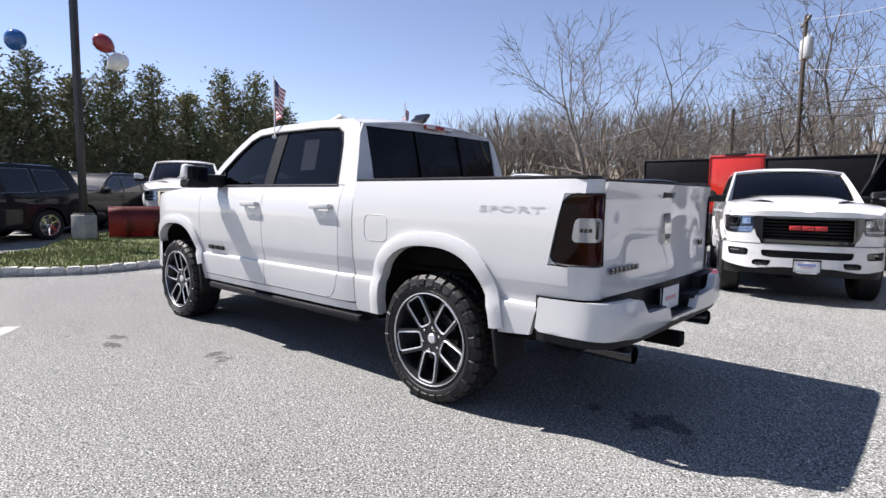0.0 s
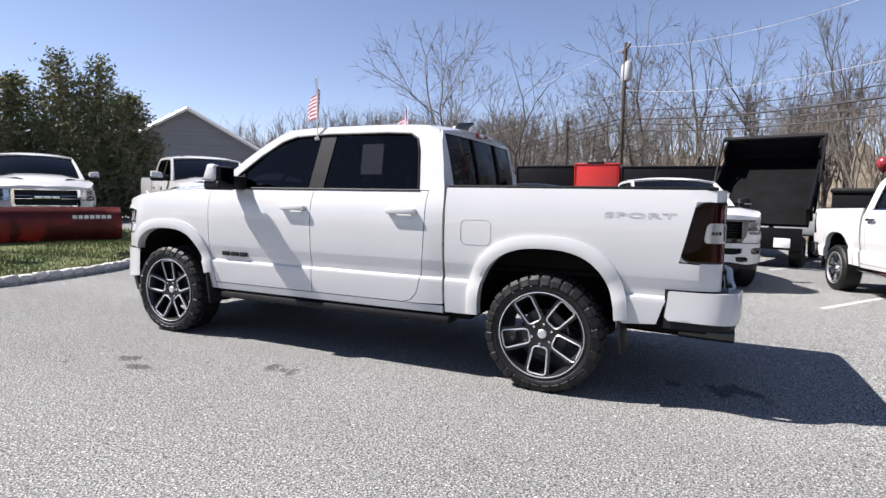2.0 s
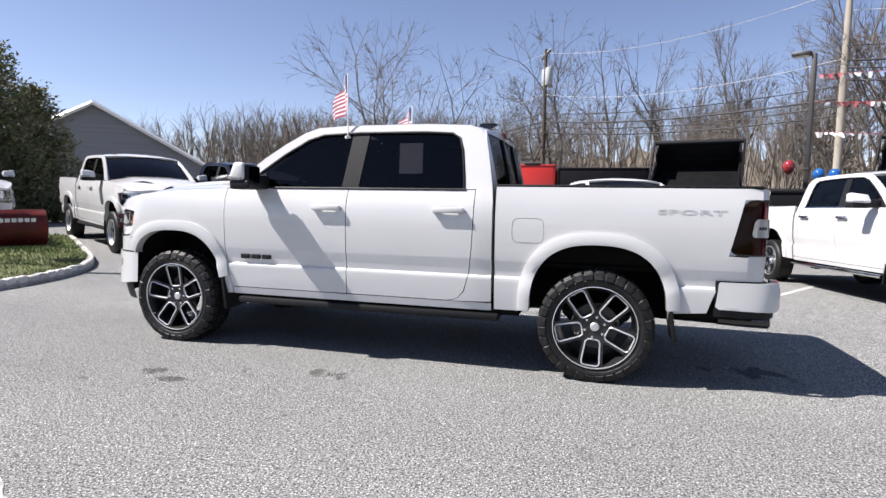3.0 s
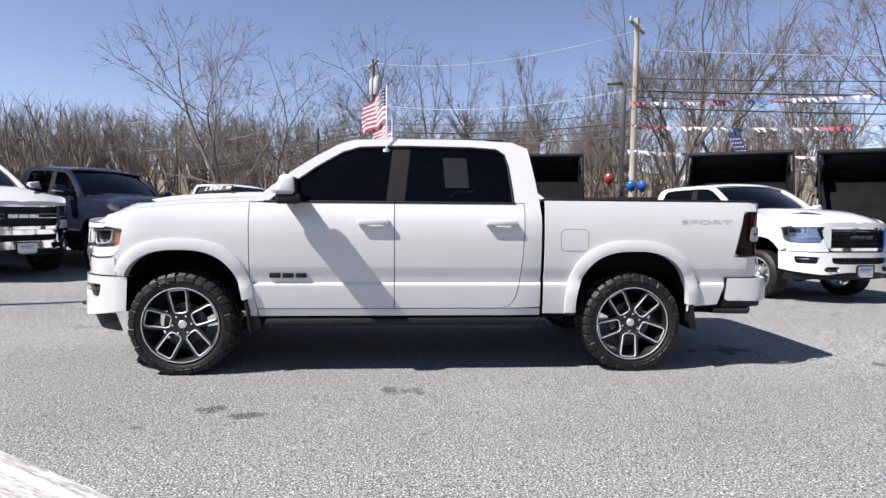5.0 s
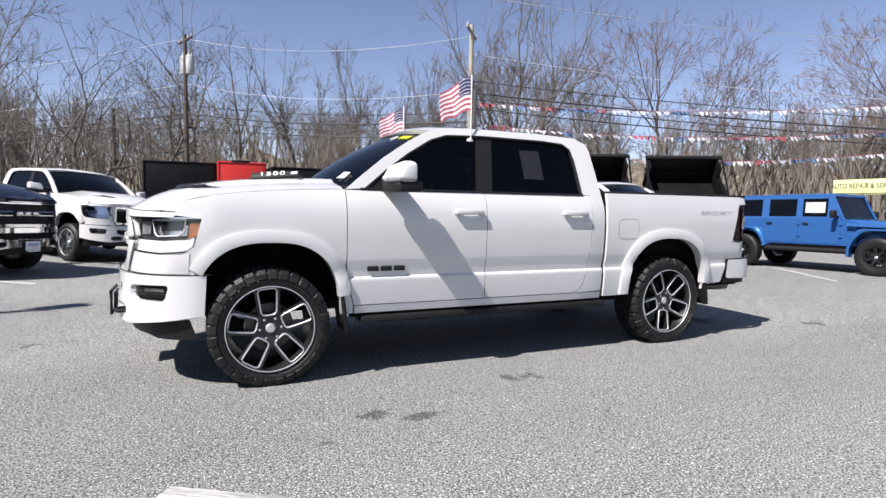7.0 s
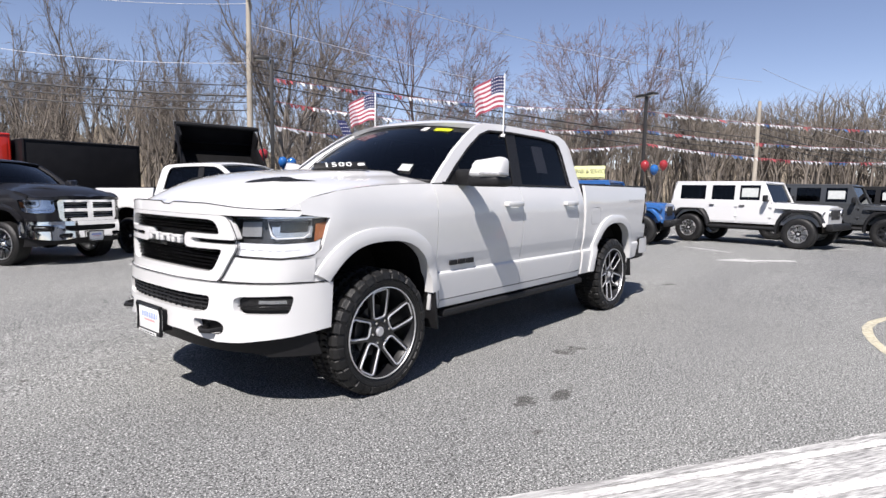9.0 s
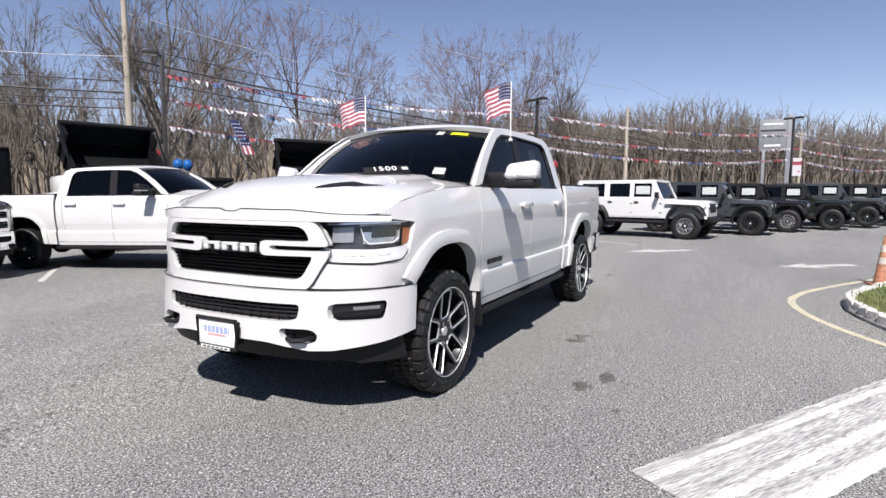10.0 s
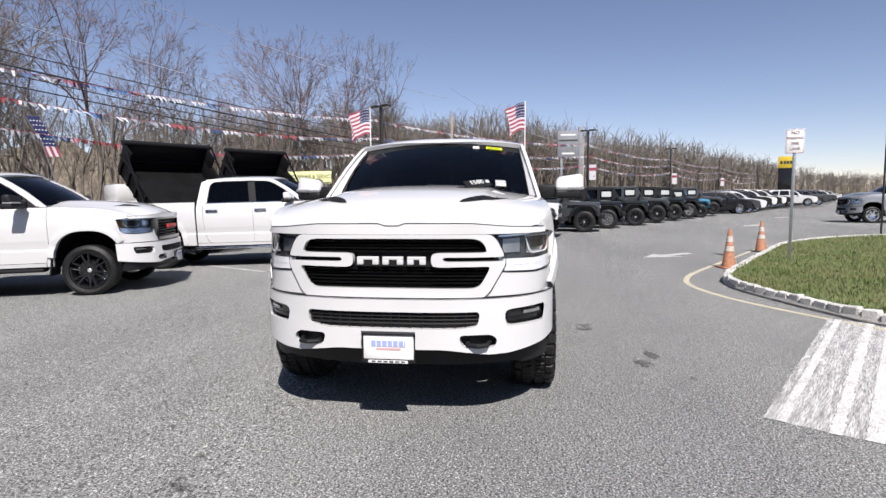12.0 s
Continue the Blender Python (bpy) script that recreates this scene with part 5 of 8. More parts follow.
    for x0 in (1.30, 2.25):
        for yy in (-0.42, 0.42):
            se = bmesh.new()
            box(se, x0 - 0.25, x0 + 0.27, yy - 0.25, yy + 0.25, 1.12, 1.26, 0.05)
            box(se, x0 + 0.20, x0 + 0.34, yy - 0.24, yy + 0.24, 1.22, 1.66, 0.05, m=Matrix.Translation((x0, 0, 1.2)) @ pose(0, 0, 0, 0, 8, 0) @ Matrix.Translation((-x0, 0, -1.2)))
            box(se, x0 + 0.27, x0 + 0.36, yy - 0.13, yy + 0.13, 1.66, 1.82, 0.04)
            add("seat", se, INTERIOR)
    add("dashboard", boxbm(0.52, 0.86, -0.86, 0.86, 1.18, 1.43, 0.05), INTERIOR)
    sw = bmesh.new()
    lp = [Vector((0.98 + 0.06 * math.sin(2 * math.pi * k / 16), -0.42 + 0.19 * math.cos(2 * math.pi * k / 16), 1.40 + 0.18 * math.sin(2 * math.pi * k / 16))) for k in range(16)]
    tube(sw, lp, 0.016, 6, closed=True)
    add("steering_wheel", sw, BLACK)
    add_wheels(car, wheels, R, rim, 0.285, [(AXLE, -1.018, -1), (AXLE, 1.018, 1), (3.672, -1.018, -1), (3.672, 1.018, 1)])
    return car


def mat_reflector(nose):
    return LAMPH if nose == "sport" else GLOSSB if nose == "night" else REFLECT


def bumper_piece(path, outline, cuts, step, d=0.0, lean=0.0):
    """A skin bent round a plan path; the outline is in arc length from the middle and height."""
    L, f = along(path)

    def g(s, z):
        x, y = f(abs(s))
        return Vector((x + d + lean * (z - 0.65), math.copysign(y, s) if abs(s) > 1e-6 else 0.0, z))
    return patch(outline, g, step, rim=(0.05, 0, 0), cuts=cuts)


def grilles(add, car, body, nose, detail):
    """The front end: grille, bumper, lamps and plate, in the manner of the given model."""
    gf = lambda d: (lambda y, z: Vector((front_x(y, z) + d, y, z)))
    back = add("grille", patch([(-0.63, 0.80), (0.63, 0.80), (0.69, 1.0), (0.66, 1.22), (-0.66, 1.22), (-0.69, 1.0)], gf(0.055), 0.2), BLACK, car, {"sport": "white-barred grille over black mesh", "night": "gloss black grille with red badge", "chrome": "chrome-barred grille", "hd": "tall chrome-framed grille", "cross": "chrome crosshair grille"}[nose])
    frame_m = {"sport": body, "night": GLOSSB, "chrome": CHROME, "hd": CHROME, "cross": CHROME}[nose]
    if nose == "sport":
        half = [(0.565, 0.800), (0.60, 0.835), (0.655, 0.93), (0.690, 0.990), (0.692, 1.020), (0.33, 1.020), (0.318, 1.028), (0.318, 1.040), (0.33, 1.046), (0.688, 1.046), (0.678, 1.075), (0.645, 1.145), (0.605, 1.184)]
        out = half + [(-y, z) for y, z in half[::-1]]
        inner = [(0.50, 1.160), (0.555, 1.145), (0.585, 1.085), (0.57, 1.074), (0.275, 1.073), (0.245, 1.060), (0.245, 1.000), (0.275, 0.985), (0.595, 0.990), (0.60, 0.975), (0.545, 0.875), (0.50, 0.855)]
        inner = rounded(inner + [(-y, z) for y, z in inner[::-1]], 0.03, 3)
        add("grille_frame", patch(rounded(out, 0.02, 2), gf(-0.018), 0.08, rim=(0.05, 0, 0), cuts=[inner]), body, back)
        seam = [(y, z) for y, z in out if abs(y) > 0.5]
        add("grille_seam", tubebm([(front_x(y, z) - 0.006, y * 1.006, (z - 1.0) * 1.012 + 1.0) for y, z in seam], 0.0026, 5, closed=True), BLACK, back)
        for z0, z1, n in ((1.075, 1.158, 4), (0.857, 0.988, 6)):
            for k in range(n):
                z = z0 + (z1 - z0) * (k + 0.5) / n
                sb = bmesh.new()
                grid(sb, lambda y, v: Vector((front_x(y, z) + 0.02 + 0.012 * v, y, z + 0.008 * v)), span(-0.59, 0.59, 8), (-1, 1))
                bmesh.ops.solidify(sb, geom=sb.faces[:], thickness=0.004)
                add("slat", sb, GLOSSB, back)
        lb = bmesh.new()
        for y0, y1 in ((-0.215, -0.100), (-0.075, 0.055), (0.078, 0.215)):
            box(lb, -0.995, -0.968, y0, y1, 1.032, 1.052, 0.005)
            box(lb, -0.995, -0.968, y0, y0 + 0.040, 1.002, 1.036, 0.005)
            box(lb, -0.995, -0.968, y1 - 0.040, y1, 1.002, 1.036, 0.005)
        add("grille_badge", lb, body, back, "white plain block badge")
    elif nose in ("night", "chrome"):
        out = [(-0.52, 0.82), (0.52, 0.82), (0.60, 0.90), (0.655, 1.08), (0.64, 1.17), (0.60, 1.20), (-0.60, 1.20), (-0.64, 1.17), (-0.655, 1.08), (-0.60, 0.90)]
        add("grille_frame", patch(out, gf(-0.014), 0.1, holes=[(-0.53, 0.53, 0.865, 1.155)], rim=(0.05, 0, 0)), frame_m, back)
        n = 6
        for k in range(n):
            z = 0.88 + 0.27 * (k + 0.5) / n
            sb = bmesh.new()
            grid(sb, lambda y, v: Vector((front_x(y, z) + 0.015 + 0.012 * v, y, z + 0.011 * v)), span(-0.53, 0.53, 8), (-1, 1))
            bmesh.ops.solidify(sb, geom=sb.faces[:], thickness=0.006)
            add("slat", sb, GLOSSB if nose == "night" else CHROME, back)
        lb = bmesh.new()
        for y0 in (-0.22, -0.07, 0.08):
            box(lb, -1.015, -0.985, y0, y0 + 0.14, 1.0, 1.06, 0.006)
        add("grille_badge", lb, INKRED if nose == "night" else GLOSSB, back, "plain block badge")
    elif nose == "hd":
        out = [(-0.60, 0.80), (0.60, 0.80), (0.645, 0.86), (0.645, 1.17), (0.60, 1.205), (-0.60, 1.205), (-0.645, 1.17), (-0.645, 0.86)]
        add("grille_frame", patch(out, gf(-0.016), 0.1, holes=[(-0.585, 0.585, 0.85, 1.165)], rim=(0.05, 0, 0)), CHROME, back)
        for y0, y1 in ((-0.58, -0.27), (0.27, 0.58)):
            add("grille_bar", tubebm([(front_x(y0, 1.02) - 0.01, y, z) for y, z in ((y0, 0.985), (y1, 0.985), (y1, 1.045), (y0, 1.045))], 0.010, 5, closed=True), CHROME, back)
        lb = bmesh.new()
        for y0 in (-0.235, -0.075, 0.085):
            box(lb, -1.015, -0.985, y0, y0 + 0.15, 0.985, 1.05, 0.006)
        add("grille_badge", lb, CHROME, back, "chrome plain block badge")
    else:
        out = [(-0.54, 0.80), (0.54, 0.80), (0.60, 0.86), (0.62, 1.14), (0.57, 1.20), (-0.57, 1.20), (-0.62, 1.14), (-0.60, 0.86)]
        add("grille_frame", patch(out, gf(-0.014), 0.1, holes=[(-0.52, -0.06, 1.03, 1.145), (0.06, 0.52, 1.03, 1.145), (-0.52, -0.06, 0.855, 0.97), (0.06, 0.52, 0.855, 0.97)], rim=(0.05, 0, 0)), CHROME, back)
        for z in (0.885, 0.935, 1.06, 1.11):
            sb = bmesh.new()
            grid(sb, lambda y, v: Vector((front_x(y, z) + 0.015 + 0.01 * v, y, z + 0.008 * v)), span(-0.53, 0.53, 8), (-1, 1))
            add("slat", sb, STEEL, back)
    # front bumper
    L, f = along(BUMP)
    sy = lambda q: sweep_at(BUMP, q)
    mid_cut = rounded([(-sy(0.545), 0.718), (-sy(0.53), 0.632), (-sy(0.42), 0.616), (sy(0.42), 0.616), (sy(0.53), 0.632), (sy(0.545), 0.718)], 0.03)
    shaped = [mid_cut]
    for sg in (-1, 1):
        shaped.append(rounded([(sg * sy(0.69), 0.705), (sg * sy(0.70), 0.622), (sg * sy(0.925), 0.622), (sg * sy(0.94), 0.732), (sg * sy(0.72), 0.725)], 0.035))
        shaped.append(rounded([(sg * sy(0.415), 0.578), (sg * sy(0.44), 0.500), (sg * sy(0.63), 0.497), (sg * sy(0.65), 0.545), (sg * sy(0.61), 0.578)], 0.035))
    outl = [(-L, 0.795), (-L, 0.52), (-sy(0.93), 0.490), (-sy(0.72), 0.458), (-sy(0.60), 0.456), (-sy(0.36), 0.488), (-sy(0.30), 0.492), (sy(0.30), 0.492), (sy(0.36), 0.488), (sy(0.60), 0.456), (sy(0.72), 0.458), (sy(0.93), 0.490), (L, 0.52), (L, 0.795)]
    bmp = add("front_bumper", bumper_piece(BUMP, outl, shaped, 0.06 if detail else 0.12, lean=0.06), CHROME if nose in ("hd", "cross") else body)
    grid_b = bmesh.new()
    grid(grid_b, lambda s, z: Vector((f(abs(s))[0] + 0.05, math.copysign(f(abs(s))[1], s) * 0.985, z)), span(-sy(0.94), sy(0.94), 24), span(0.46, 0.76, 3))
    add("bumper_recess", grid_b, BLACK, bmp)
    mesh_b = bmesh.new()
    for k in range(17):
        a = sy(0.52) * (k - 8) / 8.0
        x, y = f(abs(a))
        box(mesh_b, x + 0.022, x + 0.034, math.copysign(y, a) - 0.004, math.copysign(y, a) + 0.004, 0.62, 0.715)
    for z in (0.645, 0.668, 0.691):
        tube(mesh_b, [(f(abs(a))[0] + 0.024, math.copysign(f(abs(a))[1], a), z) for a in span(-sy(0.53), sy(0.53), 14)], 0.006, 4)
    add("lower_grille", mesh_b, BLACK, bmp)
    tp = bmesh.new()
    grid(tp, lambda s, k: Vector((f(abs(s))[0] + (0.006 if k == 0 else 0.10), math.copysign(f(abs(s))[1], s) * (1 if k == 0 else 0.97), 0.797 + 0.004 * k)), span(-L, L, 40), (0, 1))
    if detail:
        add("bumper_seam", tubebm([(f(abs(s))[0] + 0.012, math.copysign(f(abs(s))[1] * 0.996, s), 0.802) for s in span(-L, L, 40)], 0.0038, 5), BLACK, bmp)
    add("bumper_top", tp, CHROME if nose in ("hd", "cross") else body, bmp)
    va = bmesh.new()
    grid(va, lambda s, k: Vector((f(abs(s))[0] + 0.035 + 0.05 * k, math.copysign(f(abs(s))[1], s) * 0.985, 0.50 - 0.125 * k - (0.02 if abs(s) > sy(0.8) else 0) * k)), span(-L * 0.93, L * 0.93, 30), (0, 1))
    add("front_valance", va, BLACK, bmp)
    for sg in (-1, 1):
        fg = bmesh.new()
        s0, s1 = sy(0.71), sy(0.925)
        grid(fg, lambda s, z: Vector((f(s)[0] + 0.03, sg * f(s)[1] * 0.99, z)), span(s0, s1, 6), span(0.645, 0.71, 3))
        add("fog_lamp", fg, GLOSSB, bmp)
        fl = bmesh.new()
        grid(fl, lambda s, z: Vector((f(s)[0] + 0.018, sg * f(s)[1] * 0.992, z)), span(s0 + 0.40 * (s1 - s0), s0 + 0.92 * (s1 - s0), 6), (0.683, 0.703))
        add("fog_lamp_lens", fl, REFLECT, bmp)
        fb = bmesh.new()
        grid(fb, lambda s, k: Vector((f(s)[0] + 0.008 + 0.016 * k, sg * f(s)[1] * 0.994, 0.668 + 0.006 * k)), span(s0, s1, 6), (0, 1))
        add("fog_lamp_bar", fb, GLOSSB, bmp)
        hk = tubebm([(-0.93, sg * 0.46, 0.525), (-1.015, sg * 0.475, 0.52), (-1.035, sg * 0.53, 0.518), (-1.01, sg * 0.585, 0.52), (-0.92, sg * 0.60, 0.525)], 0.014, 8)
        add("tow_hook", hk, BLACK, bmp)
    pl = add("number_plate", boxbm(-1.098, -1.085, -0.155, 0.155, 0.437, 0.597, 0.005), PAPER, car, "white dealer plate with plain bars in a black frame")
    add("plate_frame", tubebm([(-1.10, y, z) for y, z in ((-0.160, 0.432), (0.160, 0.432), (0.160, 0.602), (-0.160, 0.602))], 0.014, 5, closed=True), BLACK, pl)
    add("plate_bar", boxbm(-1.101, -1.097, -0.105, 0.105, 0.520, 0.556), PALEBLUE, pl)
    add("plate_bar", boxbm(-1.101, -1.097, -0.075, 0.075, 0.500, 0.512), PALERED, pl)
    for k in range(6 if detail else 0):
        add("plate_bar", boxbm(-1.1165, -1.1155, -0.105 + 0.036 * k, -0.080 + 0.036 * k, 0.427, 0.437), INK, pl)
        add("plate_bar", boxbm(-1.1015, -1.1005, -0.098 + 0.034 * k, -0.092 + 0.034 * k, 0.520, 0.556), PAPER, pl)
    add("plate_bar", boxbm(-1.116, -1.112, -0.12, 0.12, 0.424, 0.440), WPLASTIC, pl)
    add("plate_bracket", boxbm(-1.086, -1.02, -0.14, 0.14, 0.45, 0.585, 0.005), BLACK, pl)


# ---- other vehicles ----
def tub(bm, sections):
    """A skin through closed sections, each a list of points of equal count."""
    rows = [[bm.verts.new(p) for p in s] for s in sections]
    n = len(rows[0])
    for A, B in zip(rows, rows[1:]):
        for j in range(n):
            bm.faces.new((A[j], A[(j + 1) % n], B[(j + 1) % n], B[j]))
    bm.faces.new(rows[0][::-1])
    bm.faces.new(rows[-1])


def offroader(m, label, body, top, style, sticker=True):
    """A boxy four-door off-roader; nose to -x, front axle at x = 0, rear axle at 3.0."""
    car = thing("off_road_car", label, "off-road car", m, "off-roaders in a row")
    add = lambda n, bm, mt, p=car, lab="": part(n, bm, mt, p, lab)
    R = 0.42

    def cut_arch(cx, r=0.50):
        return [(cx + r * math.cos(radians(a)), 0.46 + r * math.sin(radians(a)) * 0.92) for a in range(0, 181, 15)]
    low = [(3.66, 1.24), (0.70, 1.24), (0.62, 1.20), (0.45, 1.17), (0.45, 0.62)] + [(0.50, 0.62), (2.50, 0.62)] + cut_arch(3.0)[::-1] + [(3.50, 0.62), (3.66, 0.66)]
    for sg in (-1, 1):
        f = lambda x, z, d=0.0: Vector((x, sg * (0.80 + d - 0.02 * max(0, (z - 1.0))), z))
        add("body_side", patch(low, f, 0.3, rim=(0, -sg * 0.03, 0)), body)
        for x0, x1 in ((0.78, 1.66), (1.70, 2.52)):
            dr = add("door", patch([(x0, 1.225), (x0, 0.68), (x0 + 0.03, 0.655), (x1 - 0.03, 0.655), (x1, 0.75), (x1, 1.225)], lambda x, z: f(x, z, 0.012), 0.3, rim=(0, -sg * 0.02, 0)), body)
            add("door_handle", boxbm(x1 - 0.20, x1 - 0.06, min(sg * 0.81, sg * 0.845), max(sg * 0.81, sg * 0.845), 1.10, 1.135, 0.008), BLACK, dr)
            for hz in (0.80, 1.08):
                add("hinge", boxbm(x0 - 0.05, x0 + 0.03, min(sg * 0.80, sg * 0.83), max(sg * 0.80, sg * 0.83), hz, hz + 0.045, 0.006), body, dr)
        # hard top side with openings
        up = [(0.78, 1.24), (3.62, 1.24), (3.60, 1.50), (3.52, 1.78), (1.00, 1.78)]
        g = lambda x, z, d=0.0: Vector((x, sg * (0.795 + d - 0.10 * (z - 1.24)), z))
        add("cab_side", patch(up, g, 0.3, holes=[(1.07, 1.62, 1.28, 1.705), (1.76, 2.42, 1.28, 1.705), (2.60, 3.38, 1.28, 1.705)], rim=(0, -sg * 0.03, 0)), top)
        for x0, x1 in ((0.92, 1.68), (1.71, 2.50), (2.53, 3.49)):
            add("window_glass", patch([(x0, 1.25), (x1, 1.25), (x1, 1.73), (x0 + (0.12 if x0 < 1 else 0), 1.73)], lambda x, z: g(x, z, -0.014), 0.6), GLASS)
        # flares
        for cx in (0.0, 3.0):
            fb = bmesh.new()
            a0, a1 = (18, 172) if cx else (-6, 158)
            arc = lambda r, k: (cx + r * math.cos(radians(a0 + (a1 - a0) * k / 14)) * 1.06, 0.44 + min(0.535, r * 1.16 * math.sin(radians(a0 + (a1 - a0) * k / 14))))
            loop = ((0.50, 0.76), (0.50, 0.945), (0.535, 0.95), (0.565, 0.92), (0.575, 0.76))
            grid(fb, lambda k, q: Vector((arc(loop[q][0], k)[0], sg * loop[q][1], arc(loop[q][0], k)[1] + (loop[q][0] - 0.5) * 0.6)), range(15), range(5))
            add("arch_flare", fb, body if body is BLUEP else BLACK)
            if not cx:
                fd2 = bmesh.new()
                grid(fd2, lambda x, q: Vector((x, sg * (0.60, 0.82, 0.885, 0.89)[q], (1.12, 1.115, 1.08, 1.04)[q] + 0.03 * (x + 0.4) - (0.10 * ((-0.30 - x) / 0.22) ** 2 if x < -0.30 else 0.0))), span(-0.52, 0.62, 10), range(4))
                add("front_fender", fd2, body)
            wb = bmesh.new()
            ap = cut_arch(cx, 0.52)
            wb.faces.new([wb.verts.new((x, sg * 0.55, z)) for x, z in ap])
            grid(wb, lambda u, v: Vector((ap[u][0], sg * (0.55 + 0.24 * v), ap[u][1])), range(len(ap)), (0, 1))
            add("wheel_well", wb, MATTE)
        add("running_board", tubebm([(0.55, sg * 0.86, 0.50), (2.45, sg * 0.86, 0.50)], 0.05, 8), BLACK)
        mi = add("mirror", boxbm(0.80, 0.90, min(sg * 0.90, sg * 1.08), max(sg * 0.90, sg * 1.08), 1.25, 1.43, 0.03), BLACK)
        add("mirror_arm", boxbm(0.82, 0.88, min(sg * 0.78, sg * 0.92), max(sg * 0.78, sg * 0.92), 1.25, 1.30, 0.01), BLACK, mi)
        hl = bmesh.new()
        lathe(hl, [(0.0, -0.60), (0.085, -0.595), (0.095, -0.57)], 20, "x", (0, sg * 0.50, 0.98))
        add("headlight", hl, REFLECT)
        # lies outside the pane; the dimming by the glass is in its colour
        if sticker:
            add("window_sheet", patch([(1.12, 1.37), (1.56, 1.37), (1.56, 1.62), (1.12, 1.62)], lambda x, z: g(x, z, 0.004), 0.6), SHEET)
    hb = bmesh.new()
    tub(hb, [[Vector((x, y * w, z)) for y, z in ((-1, zb), (-1, zt - 0.06), (-0.92, zt - 0.01), (-0.4, zt + 0.015), (0.4, zt + 0.015), (0.92, zt - 0.01), (1, zt - 0.06), (1, zb))] for x, w, zb, zt in ((-0.57, 0.60, 0.62, 1.12), (-0.52, 0.63, 0.62, 1.155), (0.0, 0.68, 0.62, 1.19), (0.72, 0.76, 0.62, 1.23))])
    hood = add("hood", hb, body)
    gr = bmesh.new()
    for k in range(7):
        y = (k - 3) * 0.105
        box(gr, -0.585, -0.54, y - 0.032, y + 0.032, 0.80, 1.08, 0.02)
    add("grille_slot", gr, BLACK, hood)
    add("front_bumper", boxbm(-0.76, -0.58, -0.80, 0.80, 0.52, 0.70, 0.03), BLACK)
    add("rear_bumper", boxbm(3.66, 3.80, -0.80, 0.80, 0.52, 0.68, 0.03), BLACK)
    wb = bmesh.new()
    grid(wb, lambda u, v: Vector((0.76 + 0.25 * u, v * (0.76 - 0.05 * u), 1.24 + 0.52 * u)), (0, 1), (-1, 0, 1))
    ws = add("windshield", wb, WGLASS)
    wf = bmesh.new()
    tube(wf, [(0.74, -0.78, 1.22), (1.0, -0.72, 1.77), (1.0, 0.72, 1.77), (0.74, 0.78, 1.22)], 0.035, 6)
    add("windshield_frame", wf, body, ws)
    add("roof", boxbm(0.98, 3.54, -0.745, 0.745, 1.76, 1.82, 0.025), top)
    rb = bmesh.new()
    grid(rb, lambda y, z: Vector((3.66 - 0.22 * max(0, z - 1.24), y, z)), span(-0.79, 0.79, 2), (0.64, 1.24, 1.78))
    add("tailgate", rb, body)
    sp = bmesh.new()
    lathe(sp, [(0.20, 3.70), (0.40, 3.70), (0.42, 3.78), (0.42, 3.88), (0.38, 3.92), (0.24, 3.92), (0.0, 3.88)], 24, "x", (0, 0, 1.05))
    add("spare_wheel", sp, RUBBER)
    ub = bmesh.new()
    box(ub, -0.5, 3.55, -0.5, 0.5, 0.42, 0.9)
    box(ub, 0.55, 2.45, -0.77, 0.77, 0.50, 1.18)
    add("underbody", ub, MATTE)
    for x0 in (1.35, 2.3):
        for y in (-0.36, 0.36):
            sb = bmesh.new()
            box(sb, x0, x0 + 0.14, y - 0.22, y + 0.22, 1.15, 1.62, 0.04)
            add("seat", sb, INTERIOR)
    add_wheels(car, style, R, 0.235, 0.26, [(0, -0.955, -1), (0, 0.955, 1), (3.0, -0.955, -1), (3.0, 0.955, 1)])
    return car


